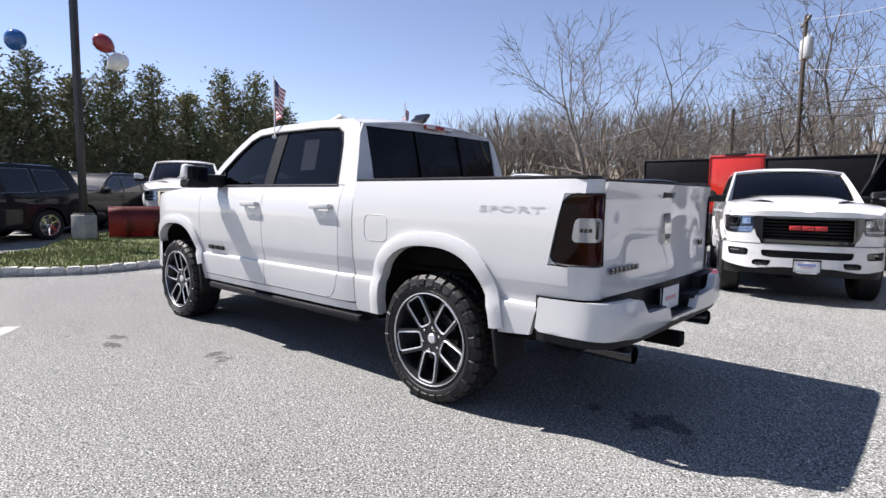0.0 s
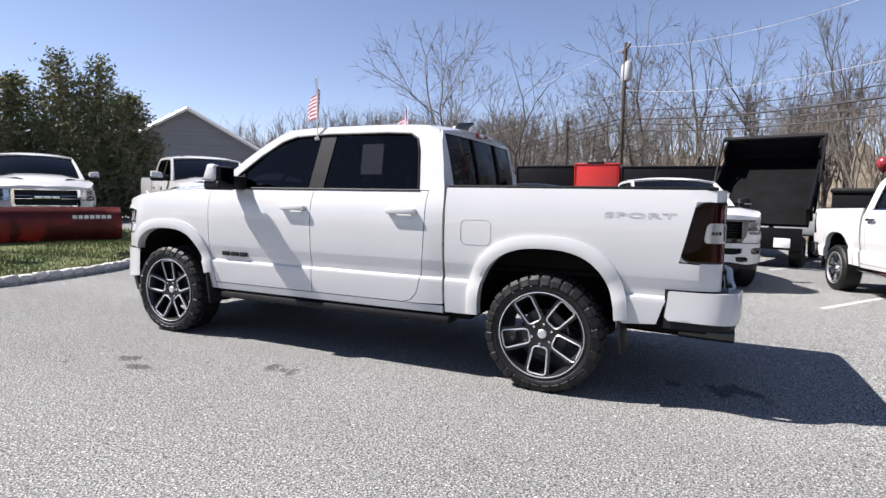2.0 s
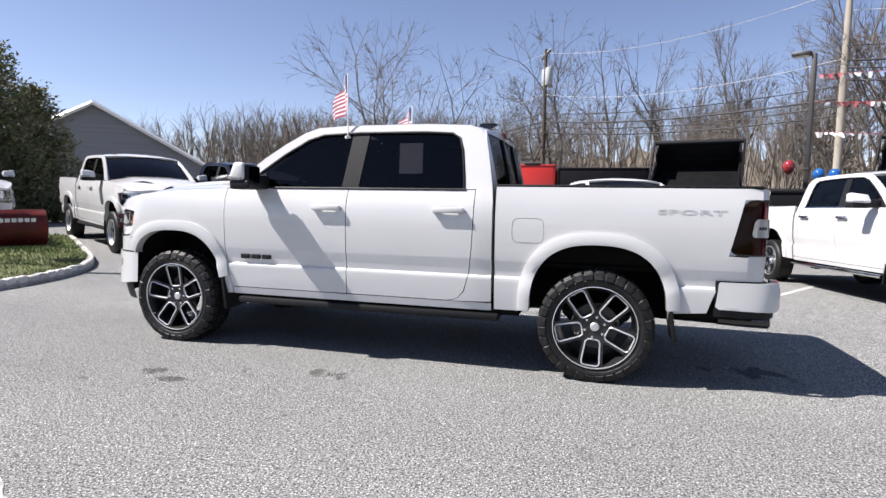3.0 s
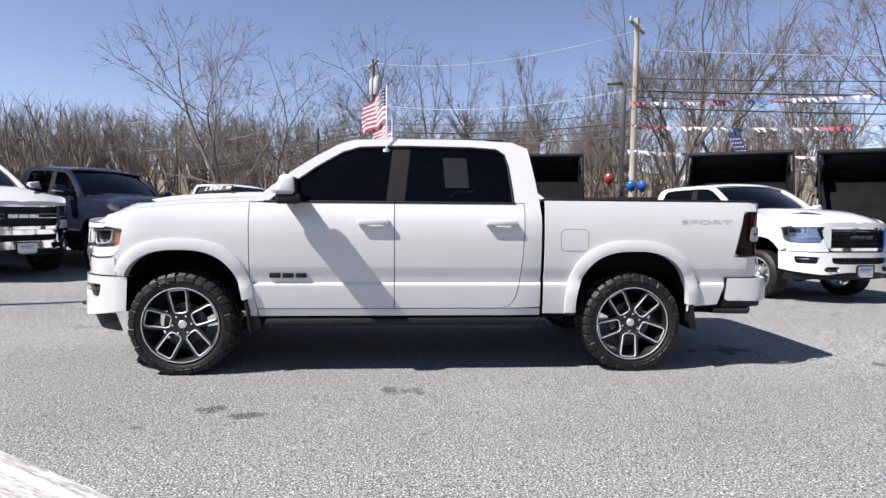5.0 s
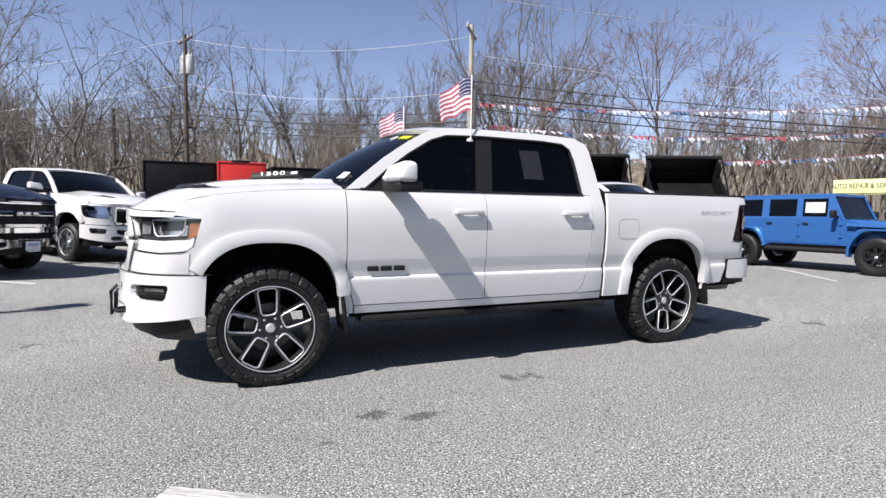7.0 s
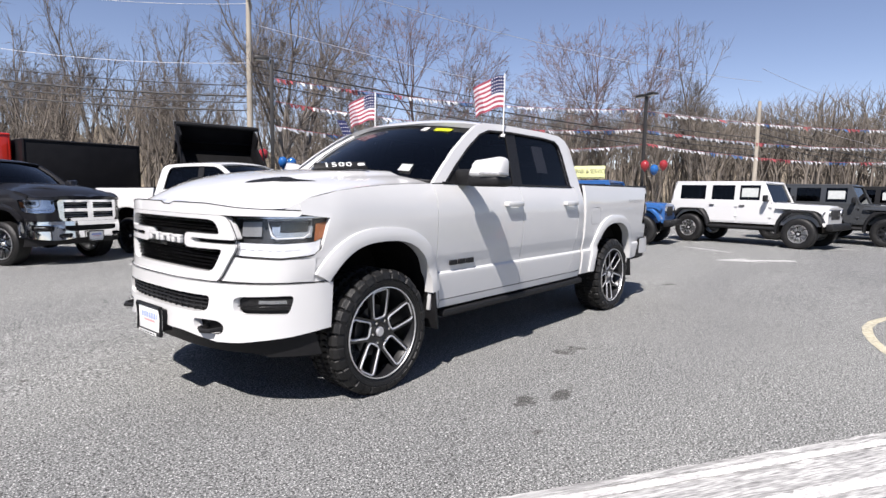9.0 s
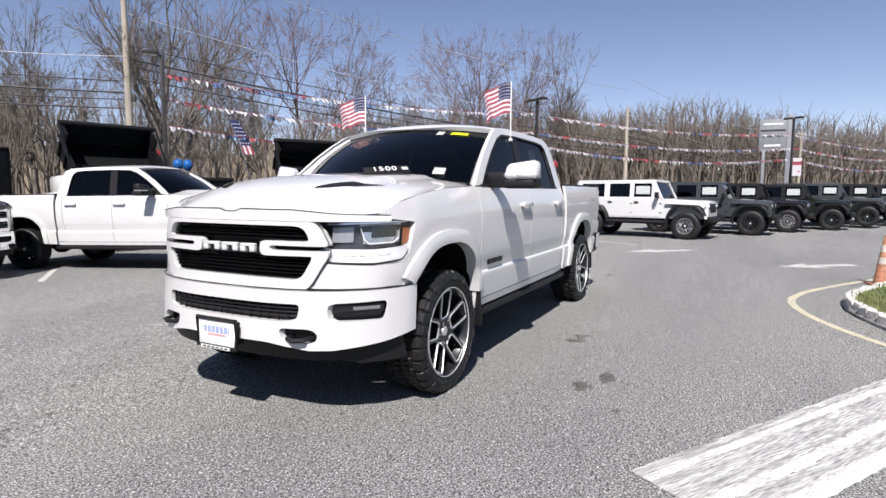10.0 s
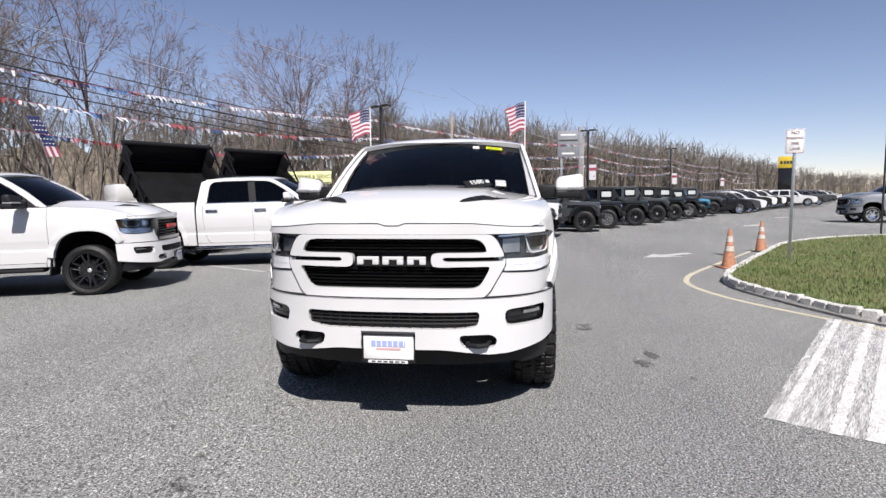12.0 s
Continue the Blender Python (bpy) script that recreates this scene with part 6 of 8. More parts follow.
def wagon(m, label, body, style="chrome", h=1.0, kind="sport utility car"):
    """A modern rounded sport utility car; nose to -x, front axle at x = 0, rear axle at 2.9."""
    car = thing("suv", label, kind, m)
    add = lambda n, bm, mt, p=car, lab="": part(n, bm, mt, p, lab)
    top = [(-0.86, 0.55), (-0.90, 0.80), (-0.80, 0.95), (-0.35, 1.06), (0.30, 1.12), (0.55, 1.16), (1.05, 1.52), (1.40, 1.68), (2.2, 1.73), (3.1, 1.70), (3.62, 1.60), (3.80, 1.25), (3.86, 1.05), (3.86, 0.60), (3.78, 0.42)]
    top = [(x, z if z < 1.2 else 1.2 + (z - 1.2) * h) for x, z in top]
    wy = lambda x, z: (0.95 - 0.16 * max(0, z - 1.08) / 0.55 - 0.10 * max(0, z - 1.08) ** 2) * (1 - 0.16 * max(0, (-0.35 - x) / 0.55) ** 2) * (1 - 0.10 * max(0, (x - 3.3) / 0.55) ** 2) - 0.04 * max(0, 0.7 - z)
    ar = lambda cx: [(cx + 0.43 * math.cos(radians(a)), 0.38 + 0.43 * math.sin(radians(a))) for a in range(0, 181, 15)]
    prof = top[::-1] + [(-0.80, 0.40)] + [(-0.44, 0.36)] + ar(0)[::-1] + [(0.46, 0.32), (2.44, 0.32)] + ar(2.9)[::-1] + [(3.36, 0.36)]
    for sg in (-1, 1):
        f = lambda x, z, d=0.0: Vector((x, sg * (wy(x, z) + d), z))
        add("body_side", patch(prof, f, 0.16), body)
        roofz = 1.2 + 0.46 * h
        w1 = [(0.72, 1.16), (1.12, 1.48), (1.42, roofz - 0.05), (1.62, roofz - 0.03), (1.62, 1.14)]
        w2 = [(1.72, 1.14), (1.72, roofz - 0.03), (2.55, roofz - 0.03), (2.62, 1.16)]
        w3 = [(2.72, 1.17), (2.66, roofz - 0.04), (3.20, roofz - 0.06), (3.45, 1.24)]
        for w in (w1, w2, w3):
            add("window_glass", patch(w, lambda x, z: f(x, z, 0.004), 0.3, rim=(0, -sg * 0.01, 0)), GLOSSB)
            add("window_trim", tubebm([f(x, z, 0.006) for x, z in w], 0.008, 4, closed=True), STEEL)
        for x0, x1 in ((0.62, 1.66), (1.68, 2.60)):
            add("door_handle", boxbm(x1 - 0.22, x1 - 0.06, min(sg * 0.94, sg * 0.975), max(sg * 0.94, sg * 0.975), 1.0, 1.03, 0.008), body)
            add("door_gap", tubebm([f(x1, z, 0.001) for z in span(0.45, 1.14, 4)], 0.005, 4), BLACK)
        add("mirror", boxbm(0.78, 0.92, min(sg * 0.93, sg * 1.10), max(sg * 0.93, sg * 1.10), 1.12, 1.26, 0.04), body)
        for cx in (0, 2.9):
            wb = bmesh.new()
            ap = ar(cx)
            wb.faces.new([wb.verts.new((x, sg * 0.60, z)) for x, z in ap])
            grid(wb, lambda u, v: Vector((ap[u][0], sg * (0.60 + 0.33 * v), ap[u][1])), range(len(ap)), (0, 1))
            add("wheel_well", wb, MATTE)
            add("arch_trim", tubebm([f(x, z, 0.004) for x, z in ap], 0.022, 5), BLACK)
        add("headlight", boxbm(-0.83, -0.55, min(sg * 0.55, sg * 0.84), max(sg * 0.55, sg * 0.84), 0.84, 0.93, 0.03), REFLECT)
        add("tail_lamp", boxbm(3.58, 3.845, min(sg * 0.60, sg * 0.86), max(sg * 0.60, sg * 0.86), 1.02, 1.14, 0.02), TAILRED)
        add("roof_rail", tubebm([(1.5, sg * 0.66, 1.73 * 1.0 - 1.2 + 1.2 + (h - 1) * 0.5), (3.2, sg * 0.66, 1.71 + (h - 1) * 0.5)], 0.018, 6), CHROME)
    tb = bmesh.new()
    grid(tb, lambda i, v: Vector((top[i][0], v * wy(*top[i]), top[i][1] + 0.025 * (1 - v * v) * (1 if top[i][1] > 0.9 else 0))), range(len(top)), span(-1, 1, 8))
    add("body_shell", tb, body)
    ws = bmesh.new()
    a, b = Vector((0.56, 0, 1.17)), Vector((1.36, 0, 1.2 + 0.45 * h))
    grid(ws, lambda u, v: Vector((a.x + (b.x - a.x) * u - 0.015, v * (wy(a.x + (b.x - a.x) * u, a.z + (b.z - a.z) * u) - 0.06), a.z + (b.z - a.z) * u + 0.03 * (1 - v * v) + 0.012)), span(0, 1, 4), span(-1, 1, 8))
    add("windshield", ws, GLOSSB)
    rw = bmesh.new()
    grid(rw, lambda u, v: Vector((3.80 - 0.16 * u + 0.008, v * 0.66, 1.22 + 0.34 * u * h)), (0, 1), (-1, 0, 1))
    add("rear_window", rw, GLOSSB)
    add("grille", boxbm(-0.905, -0.80, -0.50, 0.50, 0.66, 0.86, 0.03), GLOSSB)
    add("front_bumper", boxbm(-0.93, -0.72, -0.78, 0.78, 0.38, 0.58, 0.05), BLACK)
    ub = bmesh.new()
    box(ub, -0.7, 3.7, -0.55, 0.55, 0.26, 0.8)
    box(ub, 0.5, 2.4, -0.86, 0.86, 0.28, 0.9)
    add("underbody", ub, MATTE)
    add_wheels(car, style, 0.375, 0.25, 0.235, [(0, -0.945, -1), (0, 0.945, 1), (2.9, -0.945, -1), (2.9, 0.945, 1)])
    return car


def parked(p, head, side, half=0.95, z=0.0):
    """The pose of a car whose front wheel on one side (+1: its right) touches p; head: the way its nose points."""
    h = Vector(head).normalized()
    rot = Matrix.Rotation(math.atan2(h.y, h.x) - math.pi, 4, "Z")
    off = rot @ Vector((0, side * half, 0))
    x, y = p[0] - off.x, p[1] - off.y
    n = Vector((fall(x - 1, y) - fall(x + 1, y), fall(x, y - 1) - fall(x, y + 1), 2)).normalized()
    return Matrix.Translation((x, y, z)) @ Vector((0, 0, 1)).rotation_difference(n).to_matrix().to_4x4() @ rot


# ---- trees ----
BARK = mat("grey_brown_bark", (0.21, 0.187, 0.165), (0.07, 0.062, 0.055), 3.0, 0.95, bump=0.6, bscale=14, stretch=(1, 1, 0.3), fine=(20, 0.3))
TWIG = mat("twigs", (0.15, 0.13, 0.115), (0.09, 0.078, 0.07), 1.0, 0.95, per_object=0.2)
REDTWIG = mat("budding_red_twigs", (0.21, 0.145, 0.135), (0.15, 0.105, 0.098), 1.0, 0.95, per_object=0.15)
FARTWIG = mat("distant_bare_woods", (0.21, 0.182, 0.155), (0.12, 0.104, 0.088), 0.25, 0.95, fine=(1.3, 0.25))
THUJA = mat("evergreen_foliage", (0.115, 0.150, 0.062), (0.23, 0.195, 0.105), 1.1, 0.9, fine=(11, 0.4), per_object=0.12)
BACKWOOD = mat("far_trunks_and_brush", (0.20, 0.165, 0.125), (0.085, 0.075, 0.055), 1.6, 0.95, stretch=(1, 1, 0.12), detail=6.0, fine=(5, 0.4))
BRUSH = mat("dry_undergrowth", (0.17, 0.135, 0.085), (0.10, 0.105, 0.045), 0.5, 0.95, fine=(4, 0.35))


def bar3(V, F, a, b, ra, rb, n):
    """A tapered limb appended to point and face lists."""
    d = (b - a)
    if d.length < 1e-5:
        return
    d.normalize()
    u = d.cross(Vector((0.3, 0.1, 1))).normalized()
    w = d.cross(u)
    k = len(V)
    for p, r in ((a, ra), (b, rb)):
        for j in range(n):
            t = 2 * math.pi * j / n
            V.append(p + r * (math.cos(t) * u + math.sin(t) * w))
    for j in range(n):
        F.append((k + j, k + (j + 1) % n, k + n + (j + 1) % n, k + n + j))


def bare_tree(seed, height, width, depth=7, clear=0.26, thin=0.006, twigs=3, far=False):
    """Point and face lists of trunk and crown of a leafless tree that forks again and again into fine twigs."""
    rnd = random.Random(seed)
    bars = []
    g = lambda k: Vector((rnd.gauss(0, k), rnd.gauss(0, k), rnd.gauss(0, k)))

    def turned(d, ang, az):
        u = d.orthogonal().normalized()
        w = d.cross(u)
        return (d * math.cos(ang) + (u * math.cos(az) + w * math.sin(az)) * math.sin(ang)).normalized()

    def grow(p, d, L, r, level):
        n = (3 if level == 0 else 2) if far else 5 if level == 0 else 4 if level < 3 else 3 if level < 5 else 2
        r1 = r * (0.84 if level == 0 else 0.78)
        mids = []
        for i in range(n):
            d = (d + g(0.035 if level == 0 else 0.09) + Vector((0, 0, 0.12 if far else 0.05))).normalized()
            q = p + d * L / n
            bars.append((p, q, r + (r1 - r) * i / n, r + (r1 - r) * (i + 1) / n, level))
            p = q
            mids.append((p, d, r + (r1 - r) * (i + 1) / n))
        if level >= depth:
            for _ in range(twigs):
                q, e, rr = mids[rnd.randrange(len(mids))]
                e = turned(e, rnd.uniform(0.3, 0.9), rnd.uniform(0, 6.283))
                bars.append((q, q + e * L * rnd.uniform(0.45, 0.9), max(thin, rr * 0.6), thin * 0.4, level + 1))
            return
        k = 2 if rnd.random() < 0.62 else 3
        az = rnd.uniform(0, 6.283)
        for j in range(k):
            a = rnd.uniform(0.08, 0.30) if j == 0 else rnd.uniform(0.45, 0.85)
            f = rnd.uniform(0.74, 0.90) if j == 0 else rnd.uniform(0.60, 0.84)
            if level == 0:
                f *= 0.92 * height * 0.27 / L
            grow(p, turned(d, a * width, az + 6.283 * j / k + rnd.gauss(0, 0.25)), L * f, max(thin, r1 * (0.86 if j == 0 else 0.64)), level + 1)
        for q, e, rr in (mids[1:-1] if level == 0 else mids[:-1]):
            if rnd.random() < (0.75 if far else 0.30 if level == 0 else 0.42):
                grow(q, turned(e, rnd.uniform(0.65, 1.15) * width, rnd.uniform(0, 6.283)), (height * 0.15 if level == 0 else L * 0.62) * rnd.uniform(0.7, 1.2), max(thin, rr * 0.42), min(depth, level + 2 + (level == 0)))
    grow(Vector((0, 0, -0.2)), Vector((rnd.gauss(0, 0.04), rnd.gauss(0, 0.04), 1)).normalized(), clear * height, height * 0.0135, 0)
    k = height / max(b[1].z for b in bars)
    TV, TF, CV, CF = [], [], [], []
    for a, b, ra, rb, level in bars:
        bar3(*((TV, TF) if level < 2 else (CV, CF)), a * k, b * k, ra, rb, 3 if far else 8 if level == 0 else 6 if level < 2 else 4 if level < 3 else 3)
    return TV, TF, CV, CF


def mesh_of(name, V, F, mt):
    me = bpy.data.meshes.new(name)
    me.from_pydata([tuple(v) for v in V], [], F)
    me.materials.append(mt)
    me.polygons.foreach_set("use_smooth", [True] * len(me.polygons))
    return me


TREES = []
for k, (h, w, dp, cl) in enumerate(((12.0, 1.05, 6, 0.20), (14.0, 0.78, 6, 0.30), (11.5, 1.15, 6, 0.24), (16.0, 0.70, 6, 0.36), (17.0, 0.82, 7, 0.26), (12.0, 0.72, 5, 0.30))):
    TV, TF, CV, CF = bare_tree(40 + k, h, w, dp, cl, 0.009 if k in (0, 2) else 0.012, 3)
    TREES.append((h, mesh_of("trunk", TV, TF, BARK), mesh_of("crown", CV, CF, REDTWIG if k == 4 else TWIG)))


def plant_tree(k, x, y, top, rz, label="bare grey-brown deciduous tree in the woods", z=-0.3):
    s = (top + 0.3 - fall(x, y)) / TREES[k][0]
    t = thing("tree", label, "tree", Matrix.LocRotScale((x, y, z), Euler((0, 0, rz)), (s, s, s)), "bare trees along the road")
    for me in TREES[k][1:]:
        o = new(me.name.split(".")[0], me)
        o.parent = t


EDGE = [(-75, 66), (-45, 58), (-27, 50), (0, 43.5), (14, 36), (24, 31), (36, 26), (50, 18), (74, 3), (105, -20), (150, -50), (230, -105), (330, -165), (430, -255), (500, -360)]
E_L = [0.0]
for a, b in zip(EDGE, EDGE[1:]):
    E_L.append(E_L[-1] + math.dist(a, b))
EX, EY = [(s, p[0]) for s, p in zip(E_L, EDGE)], [(s, p[1]) for s, p in zip(E_L, EDGE)]


def edge_at(s, off):
    x, y = lerp1(s, EX), lerp1(s, EY)
    d = Vector((lerp1(s + 1, EX) - lerp1(s - 1, EX), lerp1(s + 1, EY) - lerp1(s - 1, EY))).normalized()
    return x - d.y * off, y + d.x * off


# trees that stand out, as kind, place and height of the top
plant_tree(0, -7.3, 22.6, 11.6, 0.6, "large bare tree with spreading limbs by the lot")
plant_tree(2, -5.5, 28.8, 11.0, 2.1, "bare tree with spreading limbs by the lot")
plant_tree(0, -2.9, 39.0, 13.2, 3.9, "bare tree with spreading limbs by the lot")
for k, (kind, x, y, top) in enumerate(((2, -0.2, 46.5, 17), (5, 4.8, 56.4, 17), (1, 9.7, 58, 17), (5, 13.2, 63.5, 17), (1, 15, 57, 15.5), (3, 15.7, 50.7, 16.4), (5, 19.8, 57.8, 15.5), (5, 22.4, 52.8, 13.7), (1, 21.5, 46.7, 14.9),
                                       (1, 16.0, 23.8, 12.8), (3, 20.3, 29.7, 15), (1, 22.8, 30.5, 16), (3, 34.5, 39.5, 16.4), (5, 36, 43.4, 13.2), (2, 36.6, 37.9, 16), (4, 42.9, 37.6, 18.6), (1, 19.2, 39.4, 13.3), (2, 46.6, 34.1, 16), (5, 51.6, 33.9, 14.5),
                                       (5, 51, 31.2, 13.3), (4, 53.5, 26.8, 13.8), (1, 56.5, 25.5, 14), (4, 57.6, 23, 18), (1, 61.5, 18.4, 16.5), (3, 60.6, 14.6, 17))):
    plant_tree(kind, x, y, top * 1.12, 1.7 * k)
for k, (x, y, top) in enumerate(((-29.4, 50.7, 10.7), (-28.8, 53.3, 10.8), (-25.2, 50.6, 10.9), (-22.2, 49.7, 10.2), (-16, 50, 9.5), (-10.5, 47, 10.0), (-34, 52, 10.5))):
    plant_tree(5 if k % 2 else 1, x, y, top, 2.3 * k)

# deep woods behind, joined
far_kinds = []
for k in range(6):
    TV, TF, CV, CF = bare_tree(90 + k, 12.0, 0.50 + 0.06 * (k % 3), 4 if k < 2 else 3, 0.30, 0.016 if k < 2 else 0.020 if k < 4 else 0.032, 3, True)
    n0 = len(TV)
    far_kinds.append((np.array([tuple(v) for v in TV + CV]), TF + [tuple(i + n0 for i in f) for f in CF]))
allV, allF, base = [], [], 0
rnd = random.Random(12)
for i in range(1420):
    near = i < 760
    s = rnd.uniform(0, 210) if near else rnd.uniform(150, 340) if i < 1120 else rnd.uniform(300, E_L[-1] - 2)
    x, y = edge_at(s, rnd.uniform(0, 30))
    dist = math.dist((x, y), (0, -5))
    h = min(0.155 * dist + 2.4, 15.5) * rnd.uniform(0.76, 1.06)
    V, F = far_kinds[i % 2 if i < 170 else 2 + i % 2 if near else 4 + i % 2]
    a, sc = rnd.uniform(0, 6.28), h / 12.0
    R = np.array(((math.cos(a), -math.sin(a), 0), (math.sin(a), math.cos(a), 0), (0, 0, 1))) * sc
    R[:2] *= 1.05 if near else 1.2
    allV.append(V @ R.T + np.array((x, y, -0.8)))
    allF.extend([tuple(int(q) + base for q in f) for f in F])
    base += len(V)
far = new("woods", mesh_of("woods", np.concatenate(allV).tolist(), allF, FARTWIG))
tagged(far, "dense leafless brown-grey woods beyond the road", "woods", kind="stuff")


def undergrowth():
    """Upright stems and brambles along the wood's edge."""
    rnd = random.Random(13)
    V, F = [], []
    for i in range(3900):
        s = rnd.uniform(5, 300) if i % 4 else rnd.uniform(300, E_L[-1] - 2)
        x, y = edge_at(s, rnd.uniform(-4, 12) if i % 3 else rnd.uniform(8, 36))
        h = rnd.uniform(0.8, 2.4) if i % 4 else rnd.uniform(2.0, 5.0)
        p = Vector((x, y, -0.8))
        for _ in range(3):
            d = Vector((rnd.gauss(0, 0.4), rnd.gauss(0, 0.4), 1)).normalized()
            q = p + d * h / 2
            bar3(V, F, p, q, 0.026, 0.016, 3)
            for j in range(3):
                e = (d + Vector((rnd.gauss(0, 0.7), rnd.gauss(0, 0.7), rnd.gauss(0.1, 0.45)))).normalized()
                bar3(V, F, q, q + e * h * rnd.uniform(0.3, 0.6), 0.014, 0.005, 3)
    return V, F


V, F = undergrowth()
tagged(new("undergrowth", mesh_of("undergrowth", V, F, BRUSH)), "tangled dry brown undergrowth along the woods", "undergrowth", kind="stuff")
# wooded rise behind the trunks
wb = bmesh.new()
hs = [7.6 + 1.0 * math.sin(i * 0.11) + rnd.uniform(-1.2, 1.2) for i in range(700)]
ss = span(0, E_L[-1] - 1, 699)
grid(wb, lambda i, v: Vector((*edge_at(ss[i], 36 + 6 * v), -1 + (hs[i] + 1) * v)), range(700), (0, 0.5, 1))
tagged(part("backdrop", wb, BACKWOOD), "hazy brown slope of distant woods", "backdrop", kind="structure")


def thuja(seed, h):
    """A tall evergreen: tapered trunk and a ragged, soft-headed cone of small sprays on upswept branches."""
    rnd = random.Random(seed)
    V, F = [], []
    for b in range(430):
        t = 1 - (1 - rnd.random()) ** 0.66
        z = 0.1 + t * (h - 0.5)
        a = rnd.uniform(0, 6.283)
        lob = 1 + 0.16 * math.sin(3 * a + seed + 4 * t) + rnd.uniform(-0.20, 0.22)
        reach = (0.06 + 1.50 * (1 - t) ** 0.74) * lob
        up = 0.30 + 0.5 * t
        n = 16 + int(18 * reach)
        for i in range(n):
            f = (i + rnd.random()) / n
            r = reach * f**0.6
            sp = 0.05 + 0.16 * (1 - abs(2 * f - 1.1))
            c = Vector((r * math.cos(a) + rnd.gauss(0, sp), r * math.sin(a) + rnd.gauss(0, sp), z + up * r * f + rnd.gauss(0, sp)))
            u = Vector((math.cos(a) * 0.8 + rnd.gauss(0, 0.5), math.sin(a) * 0.8 + rnd.gauss(0, 0.5), rnd.gauss(0.45, 0.5))).normalized()
            w = u.cross(Vector((rnd.gauss(0, 1), rnd.gauss(0, 1), rnd.gauss(0, 0.6)))).normalized()
            L, W = rnd.uniform(0.09, 0.24), rnd.uniform(0.018, 0.045)
            k = len(V)
            V += [c - u * L * 0.4, c + w * W, c + u * L * 0.6, c - w * W]
            F.append((k, k + 1, k + 2, k + 3))
    TV, TF = [], []
    bar3(TV, TF, Vector((0, 0, -0.1)), Vector((0, 0, h * 0.9)), 0.13, 0.02, 7)
    return mesh_of("trunk", TV, TF, BARK), mesh_of("crown", V, F, THUJA)


KINDS = [thuja(5 + k, 6.3 + 0.3 * k) for k in range(3)]
rnd = random.Random(21)
for i in range(13):
    f = i / 12
    x, y = -16.6 - 1.0 * math.sin(3 * f) + rnd.uniform(-0.3, 0.3), -5.2 + 16.3 * f
    t = thing("evergreen_tree", "tall dark green columnar evergreen in a hedge row", "evergreen", Matrix.LocRotScale((x, y, 0), Euler((0, 0, rnd.uniform(0, 6))), (rnd.uniform(0.95, 1.10),) * 2 + (rnd.uniform(0.84, 1.0),)), "evergreen hedge row")
    for me in KINDS[i % 3]:
        o = new(me.name.split(".")[0], me)
        o.parent = t

for i, (x, y, w, h) in enumerate(((-19, 27, 1.7, 0.36), (-16.5, 28.5, 1.5, 0.40), (-14.2, 27, 1.6, 0.34), (-12, 29, 1.5, 0.38), (-22, 29, 1.7, 0.4), (-10.3, 30.5, 1.3, 0.33))):
    t = thing("evergreen_shrub", "low spreading dark green evergreen shrub by the lot", "shrub", Matrix.LocRotScale((x, y, 0), Euler((0, 0, i)), (w, w, h)), "evergreen shrubs")
    for me in KINDS[i % 3]:
        o = new(me.name.split(".")[0], me)
        o.parent = t

# ---- poles and wires ----
POLEWOOD = mat("weathered_pole_wood", (0.09, 0.07, 0.055), (0.06, 0.048, 0.038), 4, 0.95, bump=0.5, bscale=20, stretch=(1, 1, 0.2))
PALEPOLE = mat("pale_weathered_pole_wood", (0.38, 0.34, 0.28), (0.28, 0.25, 0.21), 4, 0.95, bump=0.5, bscale=20, stretch=(1, 1, 0.2))
WIRE = mat("cable_black", (0.03, 0.03, 0.032), None, 10, 0.6)
WIREPALE = mat("cable_bare_aluminium", (0.55, 0.55, 0.56), None, 10, 0.4, 0.6)
CERAMIC = mat("transformer_grey", (0.46, 0.48, 0.49), (0.40, 0.42, 0.43), 6, 0.5)


def utility_pole(x, y, h, mt, arms, cans, rz, label):
    p = thing("utility_pole", label, "utility pole", pose(x, y, 0, 0, 0, rz), "utility poles along the road")
    part("pole", tubebm([(0, 0, -0.1), (0, 0, h * 0.5), (0, 0, h)], 0.15, 12, radii=[0.17, 0.15, 0.115]), mt, p)
    for z in arms:
        a = part("crossarm", boxbm(-0.06, 0.06, -1.2, 1.2, z - 0.06, z + 0.06, 0.01), mt, p)
        for yy in (-1.1, -0.45, 0.45, 1.1):
            b = bmesh.new()
            lathe(b, [(0.03, z + 0.06), (0.055, z + 0.09), (0.04, z + 0.13), (0.055, z + 0.16), (0.02, z + 0.22)], 8, "z", (0, yy, 0))
            part("insulator", b, CERAMIC, a)
        for sg in (-1, 1):
            part("brace", tubebm([(0.07, 0, z - 0.7), (0.07, sg * 0.75, z - 0.05)], 0.018, 5), STEEL, a)
    for yy, z in cans:
        b = bmesh.new()
        lathe(b, [(0.0, z), (0.24, z), (0.275, z + 0.05), (0.275, z + 1.15), (0.24, z + 1.24), (0.0, z + 1.26)], 18, "z", (0.12, yy, 0))
        t = part("transformer", b, CERAMIC, p, "grey pole transformer")
        for dx in (-0.09, 0.09):
            c = bmesh.new()
            lathe(c, [(0.03, z + 1.24), (0.05, z + 1.29), (0.03, z + 1.34), (0.05, z + 1.39), (0.0, z + 1.5)], 8, "z", (0.12 + dx, yy, 0))
            part("bushing", c, CERAMIC, t)
    bx = bmesh.new()
    box(bx, 0.14, 0.30, -0.12, 0.12, h * 0.52, h * 0.52 + 0.28, 0.03)
    part("cable_box", bx, WIRE, p)
    return p


